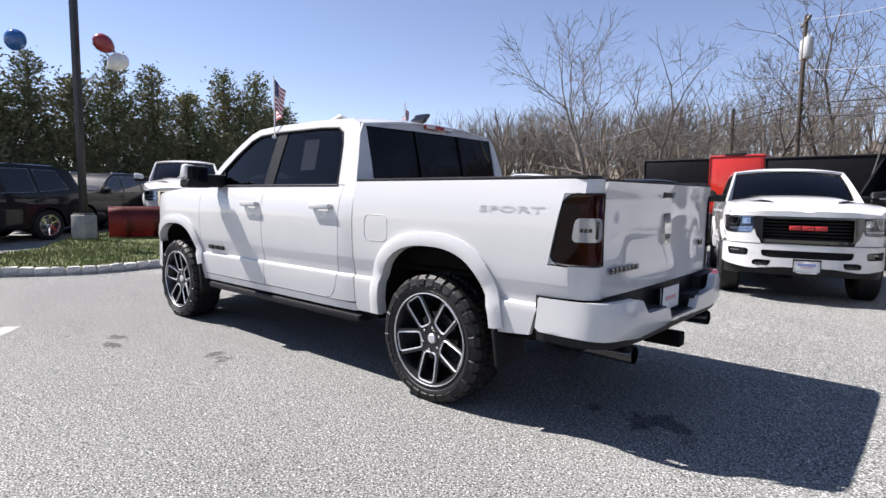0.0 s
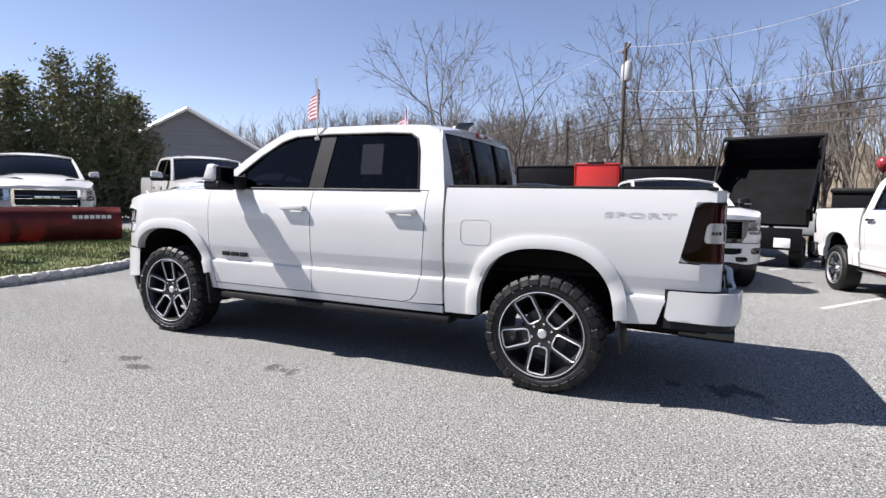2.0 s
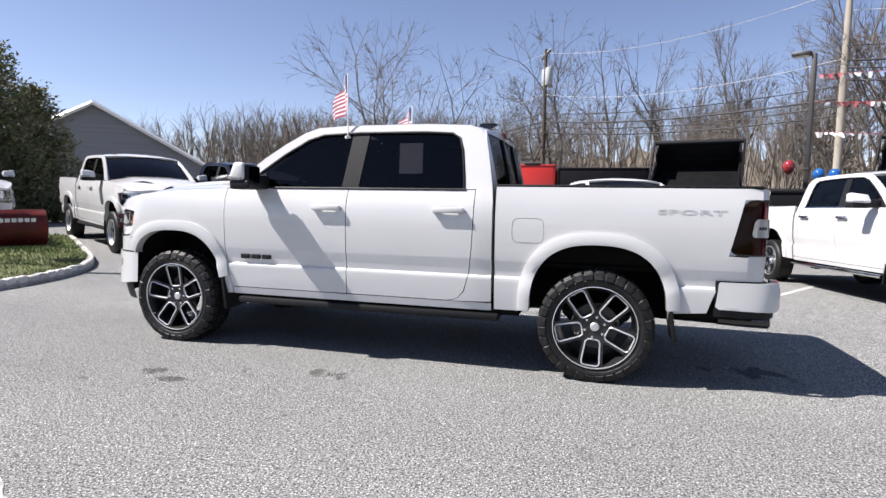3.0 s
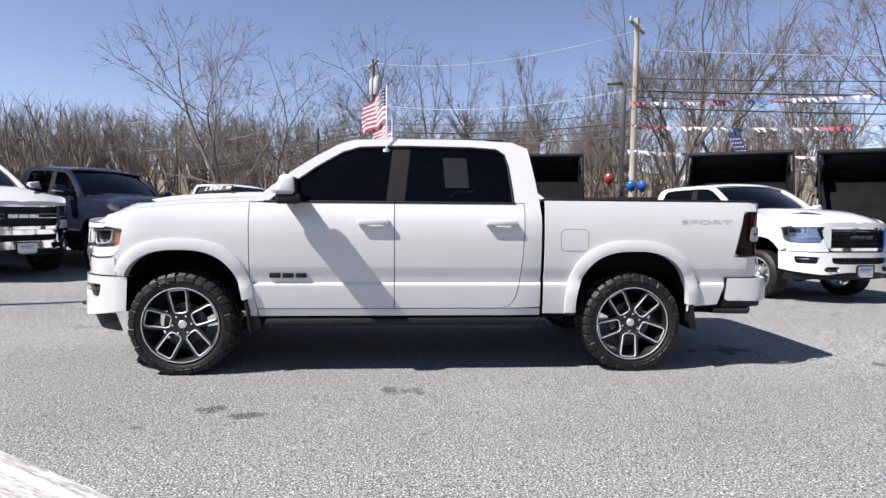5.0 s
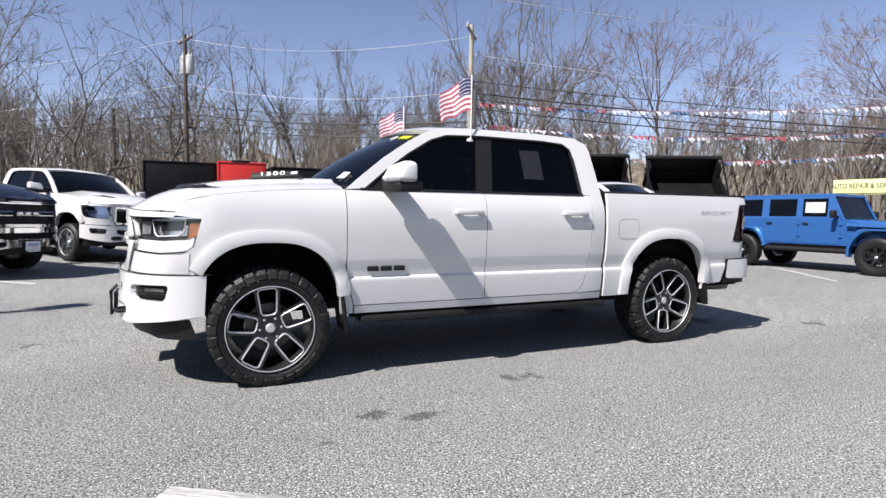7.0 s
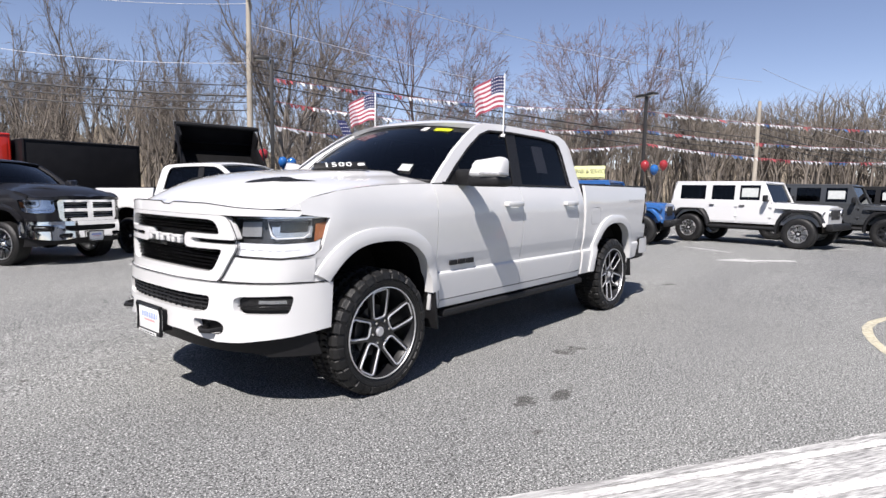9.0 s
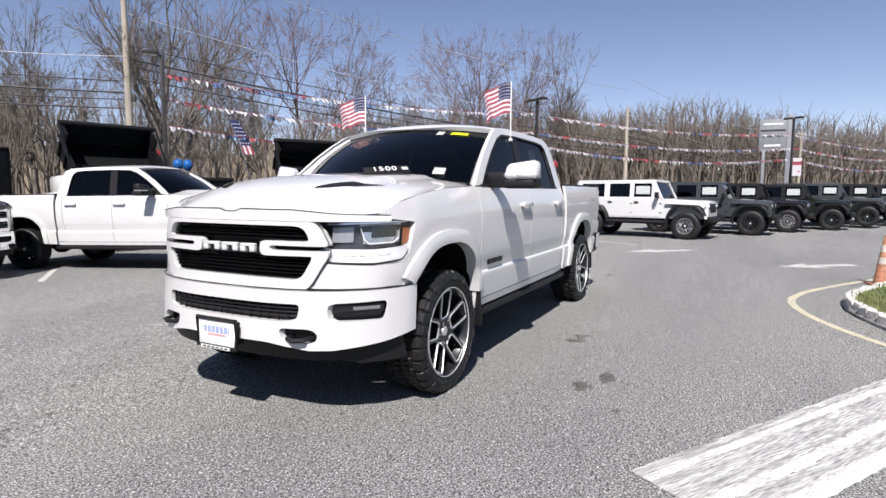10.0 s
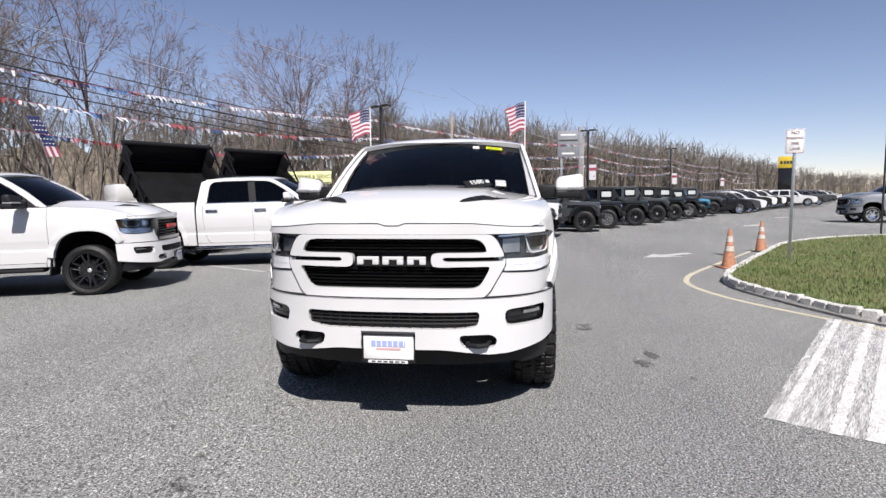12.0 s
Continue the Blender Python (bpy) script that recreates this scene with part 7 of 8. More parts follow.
utility_pole(-0.8, 37.6, 13.1, POLEWOOD, (12.7,), ((-0.55, 10.4), (0.50, 10.5)), 20, "dark wooden utility pole with transformers")
utility_pole(13.0, 21.9, 11.2, PALEPOLE, (10.8,), (), -38, "pale wooden utility pole with crossarm")
utility_pole(42.3, 5.0, 8.2, PALEPOLE, (), (), 55, "pale wooden utility pole")
utility_pole(84, -10, 10.0, PALEPOLE, (9.3,), (), 55, "pale wooden utility pole")
utility_pole(-36, 60, 10.0, POLEWOOD, (9.4,), (), 70, "dark wooden utility pole far off")
utility_pole(-5.5, 41, 8.0, POLEWOOD, (), (), 55, "slim dark wooden pole")


def sagging(a, b, sag, r, mt, label, n=16):
    a, b = Vector(a), Vector(b)
    pts = [a + (b - a) * t - Vector((0, 0, sag * 4 * t * (1 - t))) for t in span(0, 1, n)]
    tagged(part("overhead_cable", tubebm(pts, r, 5), mt), label, "cable", "overhead cables")


for z0, z1, sag, r, mt in ((12.3, 10.2, 1.0, 0.013, WIREPALE), (9.3, 7.4, 0.9, 0.013, WIREPALE), (7.9, 6.3, 0.5, 0.022, WIRE), (7.3, 5.8, 0.5, 0.04, WIRE), (7.0, 5.5, 0.6, 0.025, WIRE), (6.5, 5.1, 0.5, 0.03, WIRE)):
    lab = "thin bare overhead cable between poles" if mt is WIREPALE else "thick black overhead cable between poles"
    zs = [z0, z0, z1, z1 - 0.9, z1 - 1.0]
    P = [(-36, 60), (-0.8, 37.6), (13.0, 21.9), (42.3, 5.0), (84, -10), (160, -55)]
    for (x0, y0), (x1, y1), q0, q1 in zip(P, P[1:], [z0 - 2] + zs, [z0] + zs[2:] + [z1 - 1.2, z1 - 1.2]):
        sagging((x0, y0, q0), (x1, y1, q1), sag * (0.8 if abs(x1 - x0) < 30 else 1.3), r, mt, lab)

# ---- the white truck in the middle ----
hero = pickup(Matrix.Identity(4), "lifted white crew-cab pickup with mud tyres on grey asphalt", WHITE)


for ob in bpy.data.objects:
    if ob.name.split(".")[0] in ("window_glass", "lens"):
        ob.visible_shadow = False

# papers behind the glass
st = thing("window_sticker", "white paper price sheet taped inside a rear door window", "price sheet")
bm = bmesh.new()
grid(bm, lambda u, v: Vector((2.18 + 0.10 * u - 0.01 * v, -(side_y(2.18, 1.66 + 0.12 * v) - 0.022), 1.66 + 0.125 * v)), (-1, 1), (-1, 1))
bmesh.ops.solidify(bm, geom=bm.faces[:], thickness=0.001)
part("sheet", bm, PAPER, st)


def on_windshield(u0, u1, v0, v1, mt, name, label):
    bm = bmesh.new()
    f = lambda u, v: Vector((0.36 + 0.27 * v * v + (0.805 - 0.15 * v * v) * u - 0.035 * math.sin(math.pi * u) - 0.004, v * (0.905 - 0.15 * u), 1.458 - 0.035 * v * v + (0.47 - 0.015 * v * v) * u + 0.02 * math.sin(math.pi * u) + 0.004))
    grid(bm, f, span(u0, u1, 2), span(v0, v1, 4))
    bmesh.ops.solidify(bm, geom=bm.faces[:], thickness=0.001)
    tagged(part(name, bm, mt), label, "sticker")


on_windshield(0.86, 0.93, -0.78, -0.58, YELLOW, "windshield_sticker", "fluorescent yellow strip on a truck windshield")
on_windshield(0.85, 0.93, -0.50, -0.42, PAPER, "windshield_sticker", "small white sticker on a truck windshield")
on_windshield(0.10, 0.20, -0.74, -0.64, PAPER, "windshield_sticker", "small white inspection sticker on a truck windshield")
hb = thing("hood_sign", "low black stand with white numerals on a truck hood", "hood sign", pose(0.08, -0.43, 1.486, 0, -4, -25))
part("stand", boxbm(-0.20, 0.20, -0.04, 0.05, 0.0, 0.014, 0.005), BLACK, hb)
SIGN_TILT = pose(0, -0.036, 0.012, -40, 0, 0)
part("face", boxbm(-0.19, 0.19, -0.004, 0.004, 0.0, 0.052, 0.003, m=SIGN_TILT), BLACK, hb)
for k, ch in enumerate("1500"):
    part("numeral", moved(lettering(ch, 0.040, 0.004), SIGN_TILT @ pose(-0.10 + 0.054 * k, -0.007, 0.026) @ Matrix.Diagonal((1.7, 1, 1, 1))), WPLASTIC, hb)
part("bar", boxbm(0.13, 0.18, -0.0075, -0.003, 0.012, 0.036, 0.002, m=SIGN_TILT), WPLASTIC, hb)


def small_flag(x, y, z, turn, label, h=0.47, w=0.275, t=0.275):
    """A cloth flag on a window clip."""
    fl = thing("flag", label, "flag", pose(x, y, z, 0, 0, turn), "car window flags")
    part("flag_pole", tubebm([(0, 0, -0.06), (0, 0, h)], 0.0055, 6), WPLASTIC, fl)
    part("window_clip", boxbm(-0.015, 0.03, -0.02, 0.02, -0.075, -0.05, 0.005), WPLASTIC, fl)
    wave = lambda u, v: Vector((u * w - 0.03 * u * v, 0.045 * math.sin(7 * u + 1.5 * v) * u + 0.025 * math.sin(13 * u + 2 * v) * u, h - 0.015 - v * t * (1 - 0.08 * u) - 0.13 * u * u + 0.014 * math.sin(9 * u) * u))
    for k in range(13):
        u0 = 0.44 if k < 7 else 0.0
        bm = bmesh.new()
        grid(bm, wave, span(u0, 1, 10), (k / 13, (k + 1) / 13))
        part("stripe", bm, FLAGR if k % 2 == 0 else FLAGW, fl)
    bm = bmesh.new()
    grid(bm, wave, span(0, 0.44, 6), span(0, 7 / 13, 4))
    ca = part("canton", bm, FLAGB, fl)
    bm = bmesh.new()
    for i in range(6):
        for j in range(5):
            u, v = 0.04 + i * 0.072, 0.05 + j * 0.105
            for sd in (-0.003, 0.003):
                c = wave(u, v) + Vector((0, sd, 0))
                q = [bm.verts.new(c + Vector((0.0065 * math.cos(a), 0, 0.0065 * math.sin(a)))) for a in (1.571, 3.4, 4.2, 5.2, 6.0)]
                bm.faces.new(q)
    o = part("star_field", bm, FLAGW, ca)
    o["kind"] = "stuff"
    return fl


small_flag(1.60, -0.818, 1.905, 130, "small striped flag clipped to a truck's door window")
small_flag(1.60, 0.818, 1.905, 134, "small striped flag clipped to a truck's far door window")

# ---- parked trucks ----
pickup(parked((3.58, 5.98), (0.30, -0.95), 1), "white pickup with gloss black grille and black wheels", WHITE, "black", "night", R=0.40, rim=0.285, detail=False, mirror=BLACK)
pickup(parked((7.64, 3.40), (0.20, -0.98), 1), "white pickup with chrome-barred grille and chrome wheels", WHITE, "chrome", "chrome", R=0.40, rim=0.275, detail=False)
pickup(parked((0.06, 8.85), (0.40, -0.92), 1), "black pickup with chrome crosshair grille", BLACKP, "chrome", "cross", R=0.40, rim=0.26, detail=False)
pickup(parked((-3.0, 9.35), (0.62, -0.78), 1) @ Matrix.Diagonal((1.02, 1.02, 1.04, 1)), "white pickup with chrome grille parked nose out", WHITE, "chrome", "chrome", R=0.40, rim=0.275, detail=False)
BIG = Matrix.Diagonal((1.06, 1.0, 1.06, 1))
pickup(parked((-4.5, 6.15), (0.86, -0.52), 1) @ BIG, "dark blue heavy-duty pickup with chrome bumper", NAVYP, "hd", "hd", R=0.41, rim=0.25, detail=False)
pickup(parked((-6.4, 4.45), (0.87, -0.49), 1) @ Matrix.Diagonal((1.08, 1.03, 1.10, 1)), "white heavy-duty pickup with chrome bumper", WHITE, "hd", "hd", R=0.41, rim=0.25, detail=False)
pickup(parked((-10.05, 2.5), (0.91, -0.42), 1) @ BIG, "white heavy-duty pickup behind a red snow plough", WHITE, "hd", "hd", R=0.41, rim=0.25, detail=False)
pickup(parked((25.4, -17.6), (0.1, 1.0), -1), "silver-grey pickup parked across the lane", SILVERP, "chrome", "chrome", R=0.40, rim=0.27, detail=False)

# ---- row of off-roaders ----
offroader(parked((12.92, 2.09), (0.10, -1), 1, 0.9), "bright blue four-door off-roader with black wheels", BLUEP, BLUEP, "jeepblack")
offroader(parked((14.98, -1.40), (-0.18, -1), 1, 0.9), "white four-door off-roader with white hard top", WHITE, WHITE, "jeepsilver")
kinds = [offroader(parked((18.0, -3.2), (-0.14, -1), 1, 0.9), "granite grey four-door off-roader with sheet in the window", GREYP, GREYP, "jeepblack"),
         offroader(parked((20.6, -4.45), (-0.14, -1), 1, 0.9), "black four-door off-roader with silver-edged wheels", BLACKP, BLACK, "jeepsilver"),
         offroader(parked((23.1, -6.1), (-0.14, -1), 1, 0.9), "dark green-grey four-door off-roader", GREENP, BLACK, "jeepblack"),
         offroader(parked((33.1, -12.0), (-0.14, -1), 1, 0.9), "light blue four-door off-roader with black top", TEALP, BLACK, "jeepblack")]
for k, kd in ((3, 0), (4, 2), (5, 1), (7, 0)):
    copy_thing(kinds[kd], parked((18.0 + k * 2.52, -3.2 - k * 1.48), (-0.14, -1), 1, 0.9))
suvs = [wagon(parked((40.5, -17.0), (-0.10, -1), 1, 0.9), "black rounded sport utility car in a row", BLACKP),
        wagon(parked((43.1, -18.6), (-0.10, -1), 1, 0.9), "grey rounded sport utility car in a row", GREYP),
        wagon(parked((45.7, -20.1), (-0.10, -1), 1, 0.9), "white rounded sport utility car in a row", WHITE),
        wagon(parked((56.0, -20.5), (-1, -0.3), 1, 0.9), "red rounded sport utility car beyond the row", REDP)]
rnd = random.Random(31)
for k in range(3, 34):
    copy_thing(suvs[rnd.choice((0, 0, 1, 2, 2))], parked((40.5 + k * 2.62, -17.0 - k * 1.53), (-0.10, -1), 1, 0.9))
for k in range(16):
    copy_thing(suvs[rnd.choice((0, 1, 2, 2))], parked((60 + k * 5.5, -31 - k * 3.0 + rnd.uniform(-1, 1)), (-0.4, -1), 1, 0.9))
wagon(parked((-8.9, -2.45), (0.39, -0.92), -1, 0.93), "black sport utility car in the shade", BLACKP, "chrome", 1.16)
wagon(parked((-13.3, 0.4), (0.61, -0.79), 1, 0.93), "black sport utility car by the hedge", BLACKP, "black", 1.0)

# ---- snow plough ----
PLOWRED = mat("faded_red_plough_paint", (0.17, 0.018, 0.015), (0.12, 0.014, 0.012), 3, 0.5, bump=0.2, bscale=40, coat=0.2)
pv = thing("snow_plough", "faded red steel snow plough blade standing on turf", "snow plough", Matrix.Translation((-8.35, 2.6, 0.10)) @ Matrix.Rotation(math.atan2(3.2, 1.05), 4, "Z"))
bm = bmesh.new()
prof = [(-0.10, 0.0), (-0.02, 0.05), (0.06, 0.20), (0.09, 0.40), (0.06, 0.60), (-0.02, 0.74), (-0.08, 0.78)]
grid(bm, lambda x, k: Vector((x, -prof[k][0], prof[k][1])), span(-1.55, 1.55, 8), range(7))
bmesh.ops.solidify(bm, geom=bm.faces[:], thickness=0.02)
bl = part("blade", bm, PLOWRED, pv)
part("cutting_edge", boxbm(-1.55, 1.55, 0.09, 0.12, -0.01, 0.14, 0.004), MATTE, bl)
bm = bmesh.new()
for k in range(7):
    box(bm, 0.55 + k * 0.115, 0.55 + k * 0.115 + 0.085, -0.078, -0.066, 0.52, 0.60)
part("blade_badge", bm, WPLASTIC, bl, "white plain badge bars")
for x in (-1.2, -0.6, 0, 0.6, 1.2):
    part("rib", boxbm(x - 0.02, x + 0.02, -0.02, 0.16, 0.08, 0.72, 0.006), PLOWRED, bl)
part("push_frame", tubebm([(-0.5, 0.15, 0.3), (-0.3, 1.1, 0.4), (0.3, 1.1, 0.4), (0.5, 0.15, 0.3)], 0.045, 8), PLOWRED, pv)
for x in (-0.5, 0.5):
    l = part("plough_lamp", boxbm(x - 0.10, x + 0.10, 0.95, 1.08, 1.05, 1.18, 0.03), BLACK, pv)
    part("lamp_lens", boxbm(x - 0.08, x + 0.08, 0.94, 0.952, 1.07, 1.16, 0.004), REFLECT, l)
part("lamp_tower", tubebm([(-0.5, 1.05, 0.4), (-0.5, 1.05, 1.05), (0.5, 1.05, 1.05), (0.5, 1.05, 0.4)], 0.03, 6), PLOWRED, pv)

# ---- dump bodies ----
DUMPB = mat("black_dump_steel", (0.006, 0.006, 0.007), (0.009, 0.009, 0.010), 3, 0.45, spec=0.12, bump=0.15, bscale=30)
DUMPF = mat("scuffed_dump_floor", (0.009, 0.009, 0.010), (0.006, 0.006, 0.006), 2.5, 0.75, spec=0.05, bump=0.2, bscale=30)


def dump_truck(cx, cy, n, w, ztop, label, tilt=36):
    """A small dump truck seen from behind with its body raised; (cx, cy): under the raised front wall; n: the way its tail points."""
    n = Vector(n).normalized()
    rot = math.atan2(n.y, n.x) + math.pi / 2            # local -y is the tail's way
    L = 2.7
    d = thing("dump_truck", label, "dump truck", pose(cx, cy, 0, 0, 0, math.degrees(rot)), "dump trucks at the back of the lot")
    hz = ztop - L * math.sin(radians(tilt)) - 0.85 * math.cos(radians(tilt))
    up = Matrix.Translation((0, -L * math.cos(radians(tilt)), hz)) @ pose(0, 0, 0, tilt, 0, 0)
    add = lambda nm, bm, mt, p=d, lab="": part(nm, moved(bm, up), mt, p, lab)
    bed = add("bed_floor", boxbm(-w / 2, w / 2, 0, L, -0.04, 0.04, 0.01), DUMPF)
    for sg in (-1, 1):
        x0, x1 = sorted((sg * w / 2, sg * (w / 2 - 0.05)))
        add("bed_wall", boxbm(x0, x1, 0, L, 0.0, 0.48, 0.012), DUMPB, bed)
        add("top_rail", tubebm([(sg * w / 2, 0, 0.48), (sg * w / 2, L, 0.48)], 0.045, 6), DUMPB, bed)
        for k in range(5):
            add("stake", boxbm(*sorted((sg * w / 2, sg * (w / 2 + 0.06))), 0.2 + k * 0.55, 0.29 + k * 0.55, 0, 0.46, 0.008), DUMPB, bed)
        add("tarp_arm", tubebm([(sg * (w / 2 + 0.07), 0.4, 0.1), (sg * (w / 2 + 0.07), L - 0.05, 0.95)], 0.03, 6), DUMPB, bed)
    fw = add("front_wall", boxbm(-w / 2, w / 2, L - 0.06, L, 0, 0.85, 0.012), DUMPB)
    add("wall_brace", boxbm(-w / 2 + 0.05, w / 2 - 0.05, L - 0.12, L - 0.06, 0.30, 0.38, 0.01), DUMPF, fw)
    add("cab_shield", boxbm(-w / 2, w / 2, L - 0.10, L + 0.10, 0.84, 0.88, 0.012), DUMPB, fw)
    add("tarp_roll", tubebm([(-w / 2 - 0.06, L - 0.03, 0.90), (w / 2 + 0.06, L - 0.03, 0.90)], 0.07, 10), BLACK, fw)
    for sg in (-1, 1):
        x0, x1 = sorted((sg * w / 2, sg * (w / 2 - 0.05)))
        add("shield_side", boxbm(x0, x1, L - 0.55, L, 0.44, 0.86, 0.01), DUMPB, fw)
    y0 = -L * math.cos(radians(tilt))
    ch = part("chassis", boxbm(-0.42, 0.42, y0 - 0.1, 3.2, 0.55, 0.80, 0.02), MATTE, d)
    part("tail_plate", boxbm(-w / 2 + 0.1, w / 2 - 0.1, y0 - 0.16, y0 - 0.1, 0.50, max(0.6, hz - 0.06), 0.01), DUMPB, d)
    part("sign_plate", boxbm(0.45, 0.80, y0 - 0.175, y0 - 0.16, 0.55, 0.78, 0.004), PAPER, d, "white sign plate with plain bars")
    part("hoist", tubebm([(0, 0.2, 0.8), (0, y0 + 1.5, hz + 0.9)], 0.07, 8), STEEL, d)
    cb = bmesh.new()
    box(cb, -0.98, 0.98, 1.2, 2.6, 0.7, 1.55, 0.08)
    box(cb, -0.85, 0.85, 1.2, 2.2, 1.5, 2.05, 0.12)
    part("cab", cb, WHITE, d)
    for x in (-0.85, 0.85):
        for y in (y0 + 0.75, 2.3):
            t = bmesh.new()
            lathe(t, [(0.20, -0.14), (0.36, -0.14), (0.40, -0.10), (0.40, 0.10), (0.36, 0.14), (0.20, 0.14), (0.10, 0.05), (0.0, 0.05)], 24, "x", (x, y, 0.395))
            part("tyre", t, RUBBER, d)
    return d


dump_truck(6.45, 13.3, (-0.25, -0.97), 2.25, 3.36, "black dump truck with its bed tipped up")
dump_truck(11.15, 9.85, (-0.52, -0.85), 2.4, 3.12, "black dump truck with its bed tipped up and tarp rolled")
dump_truck(13.75, 8.45, (-0.52, -0.85), 2.1, 3.08, "black dump truck with its bed tipped up at the row's end")


def box_body(x0, x1, y, z0, z1, mt, label):
    """A truck box body seen end-on, on a short chassis."""
    w, cx = x1 - x0, (x0 + x1) / 2
    d = thing("box_truck", label, "box truck", pose(cx, y, 0), "box trucks at the back of the lot")
    b = part("box_body", boxbm(-w / 2, w / 2, 0, 3.6, z0, z1, 0.05), mt, d)
    part("end_frame", tubebm([(-w / 2 + 0.04, -0.01, z0 + 0.04), (w / 2 - 0.04, -0.01, z0 + 0.04), (w / 2 - 0.04, -0.01, z1 - 0.04), (-w / 2 + 0.04, -0.01, z1 - 0.04)], 0.018, 6, closed=True), mt, b)
    part("end_door", boxbm(-w / 2 + 0.10, w / 2 - 0.10, -0.012, 0.02, z0 + 0.10, z1 - 0.12, 0.01), mt, b)
    if mt is REDP:
        part("top_vent", boxbm(-0.35, 0.25, -0.03, 0.5, z1 - 0.04, z1 + 0.05, 0.02), BLACK, b)
    for sg in (-1, 1):
        part("marker_lamp", boxbm(sg * (w / 2 - 0.12) - 0.05, sg * (w / 2 - 0.12) + 0.05, -0.045, -0.03, z0 + 0.10, z0 + 0.16, 0.004), TAILRED, b)
        t = bmesh.new()
        lathe(t, [(0.0, -0.12), (0.36, -0.14), (0.40, -0.10), (0.40, 0.10), (0.36, 0.14), (0.0, 0.12)], 20, "x", (sg * (min(w, 2.0) / 2 - 0.2), 0.9, 0.395))
        part("tyre", t, RUBBER, d)
    part("chassis", boxbm(-0.5, 0.5, 0.1, 3.9, 0.5, z0 + 0.02, 0.02), MATTE, d)


box_body(-2.05, 0.30, 16.6, 1.1, 2.98, DUMPB, "glossy black box truck body")
box_body(0.30, 1.95, 16.2, 1.1, 3.02, REDP, "bright red box truck body with black roof vent")
box_body(2.05, 5.2, 15.6, 1.1, 2.86, DUMPB, "wide glossy black box truck body")

CONTAINER = mat("faded_orange_container_paint", (0.34, 0.135, 0.055), (0.26, 0.10, 0.045), 2, 0.7, bump=0.2, bscale=30)


def container(x, y, L, rz, label):
    c = thing("shipping_container", label, "shipping container", pose(x, y, 0, 0, 0, rz) @ Matrix.Diagonal((1, 1, 1.15, 1)))
    bm = bmesh.new()
    n = int(L / 0.14)
    for yy, sg in ((0, -1), (2.3, 1)):
        grid(bm, lambda i, z: Vector((i * L / n, yy + sg * (0.03 if i % 4 in (1, 2) else 0), z)), range(n + 1), (0.12, 2.55))
    grid(bm, lambda x2, y2: Vector((x2 * L, y2 * 2.3, 2.56)), (0, 1), (0, 1))
    m2 = 14
    grid(bm, lambda i, z: Vector((0.0 - (0.03 if i % 4 in (1, 2) else 0), i * 2.3 / m2, z)), range(m2 + 1), (0.12, 2.55))
    part("corrugated_wall", bm, CONTAINER, c)
    for z in (0.0, 2.52):
        part("rail", boxbm(-0.04, L + 0.04, -0.05, 0.06, z, z + 0.13, 0.01), CONTAINER, c)
    for xx in (-0.02, L - 0.12):
        part("corner_post", boxbm(xx, xx + 0.14, -0.05, 0.08, 0.0, 2.6, 0.01), CONTAINER, c)


container(23.9, 18.3, 2.6, -28, "faded orange-brown corrugated shipping container")

# tarped trailer between the dump trucks
tr = thing("trailer", "low black mesh-sided trailer", "trailer", pose(9.4, 13.6, 0, 0, 0, -15))
part("box", boxbm(-1.5, 1.6, 0, 3.0, 0.6, 2.0, 0.04), DUMPB, tr)
part("tarp", boxbm(-1.55, 1.65, -0.05, 3.05, 1.95, 2.1, 0.06), BLACK, tr)
for sg in (-1, 1):
    t = bmesh.new()
    lathe(t, [(0.0, -0.12), (0.34, -0.12), (0.36, 0), (0.34, 0.12), (0.0, 0.12)], 18, "x", (sg * 1.2, 1.4, 0.36))
    part("tyre", t, RUBBER, tr)
part("frame", boxbm(-1.4, 1.4, 0.1, 3.0, 0.5, 0.62, 0.01), MATTE, tr)


# ---- lamps, bunting, balloons ----
LAMPB = mat("dark_bronze_lamp_post", (0.020, 0.019, 0.018), (0.03, 0.028, 0.026), 5, 0.45)
LAMPS = [(9.9, 15.3, 6.4), (25.0, 6.6, 6.3), (42.0, -6.0, 6.6), (62.0, -17.3, 6.6), (85.0, -30.0, 6.8), (115.0, -47.0, 7.0)]


def lamp_post(x, y, h, rz, label, heads=1, base=0.0):
    p = thing("street_lamp", label, "lamp post", pose(x, y, 0, 0, 0, rz), "lot lamp posts")
    if base:
        part("concrete_base", boxbm(-0.19, 0.19, -0.19, 0.19, -0.1, base, 0.03), CONCRETE, p, "square concrete footing")
    part("post", boxbm(-0.065, 0.065, -0.065, 0.065, base - 0.01 if base else -0.05, h, 0.012), LAMPB, p)
    part("base_plate", boxbm(-0.16, 0.16, -0.16, 0.16, base, base + 0.03, 0.006), LAMPB, p)
    for k in range(heads):
        sg = 1 - 2 * k
        hd = part("lamp_head", boxbm(min(0.08 * sg, 0.62 * sg), max(0.08 * sg, 0.62 * sg), -0.16, 0.16, h - 0.04, h + 0.09, 0.03), LAMPB, p)
        part("lens", boxbm(min(0.14 * sg, 0.58 * sg), max(0.14 * sg, 0.58 * sg), -0.12, 0.12, h - 0.052, h - 0.04, 0.004), WPLASTIC, hd)
    part("collar", boxbm(-0.08, 0.08, -0.08, 0.08, 2.75, 2.83, 0.01), LAMPB, p)


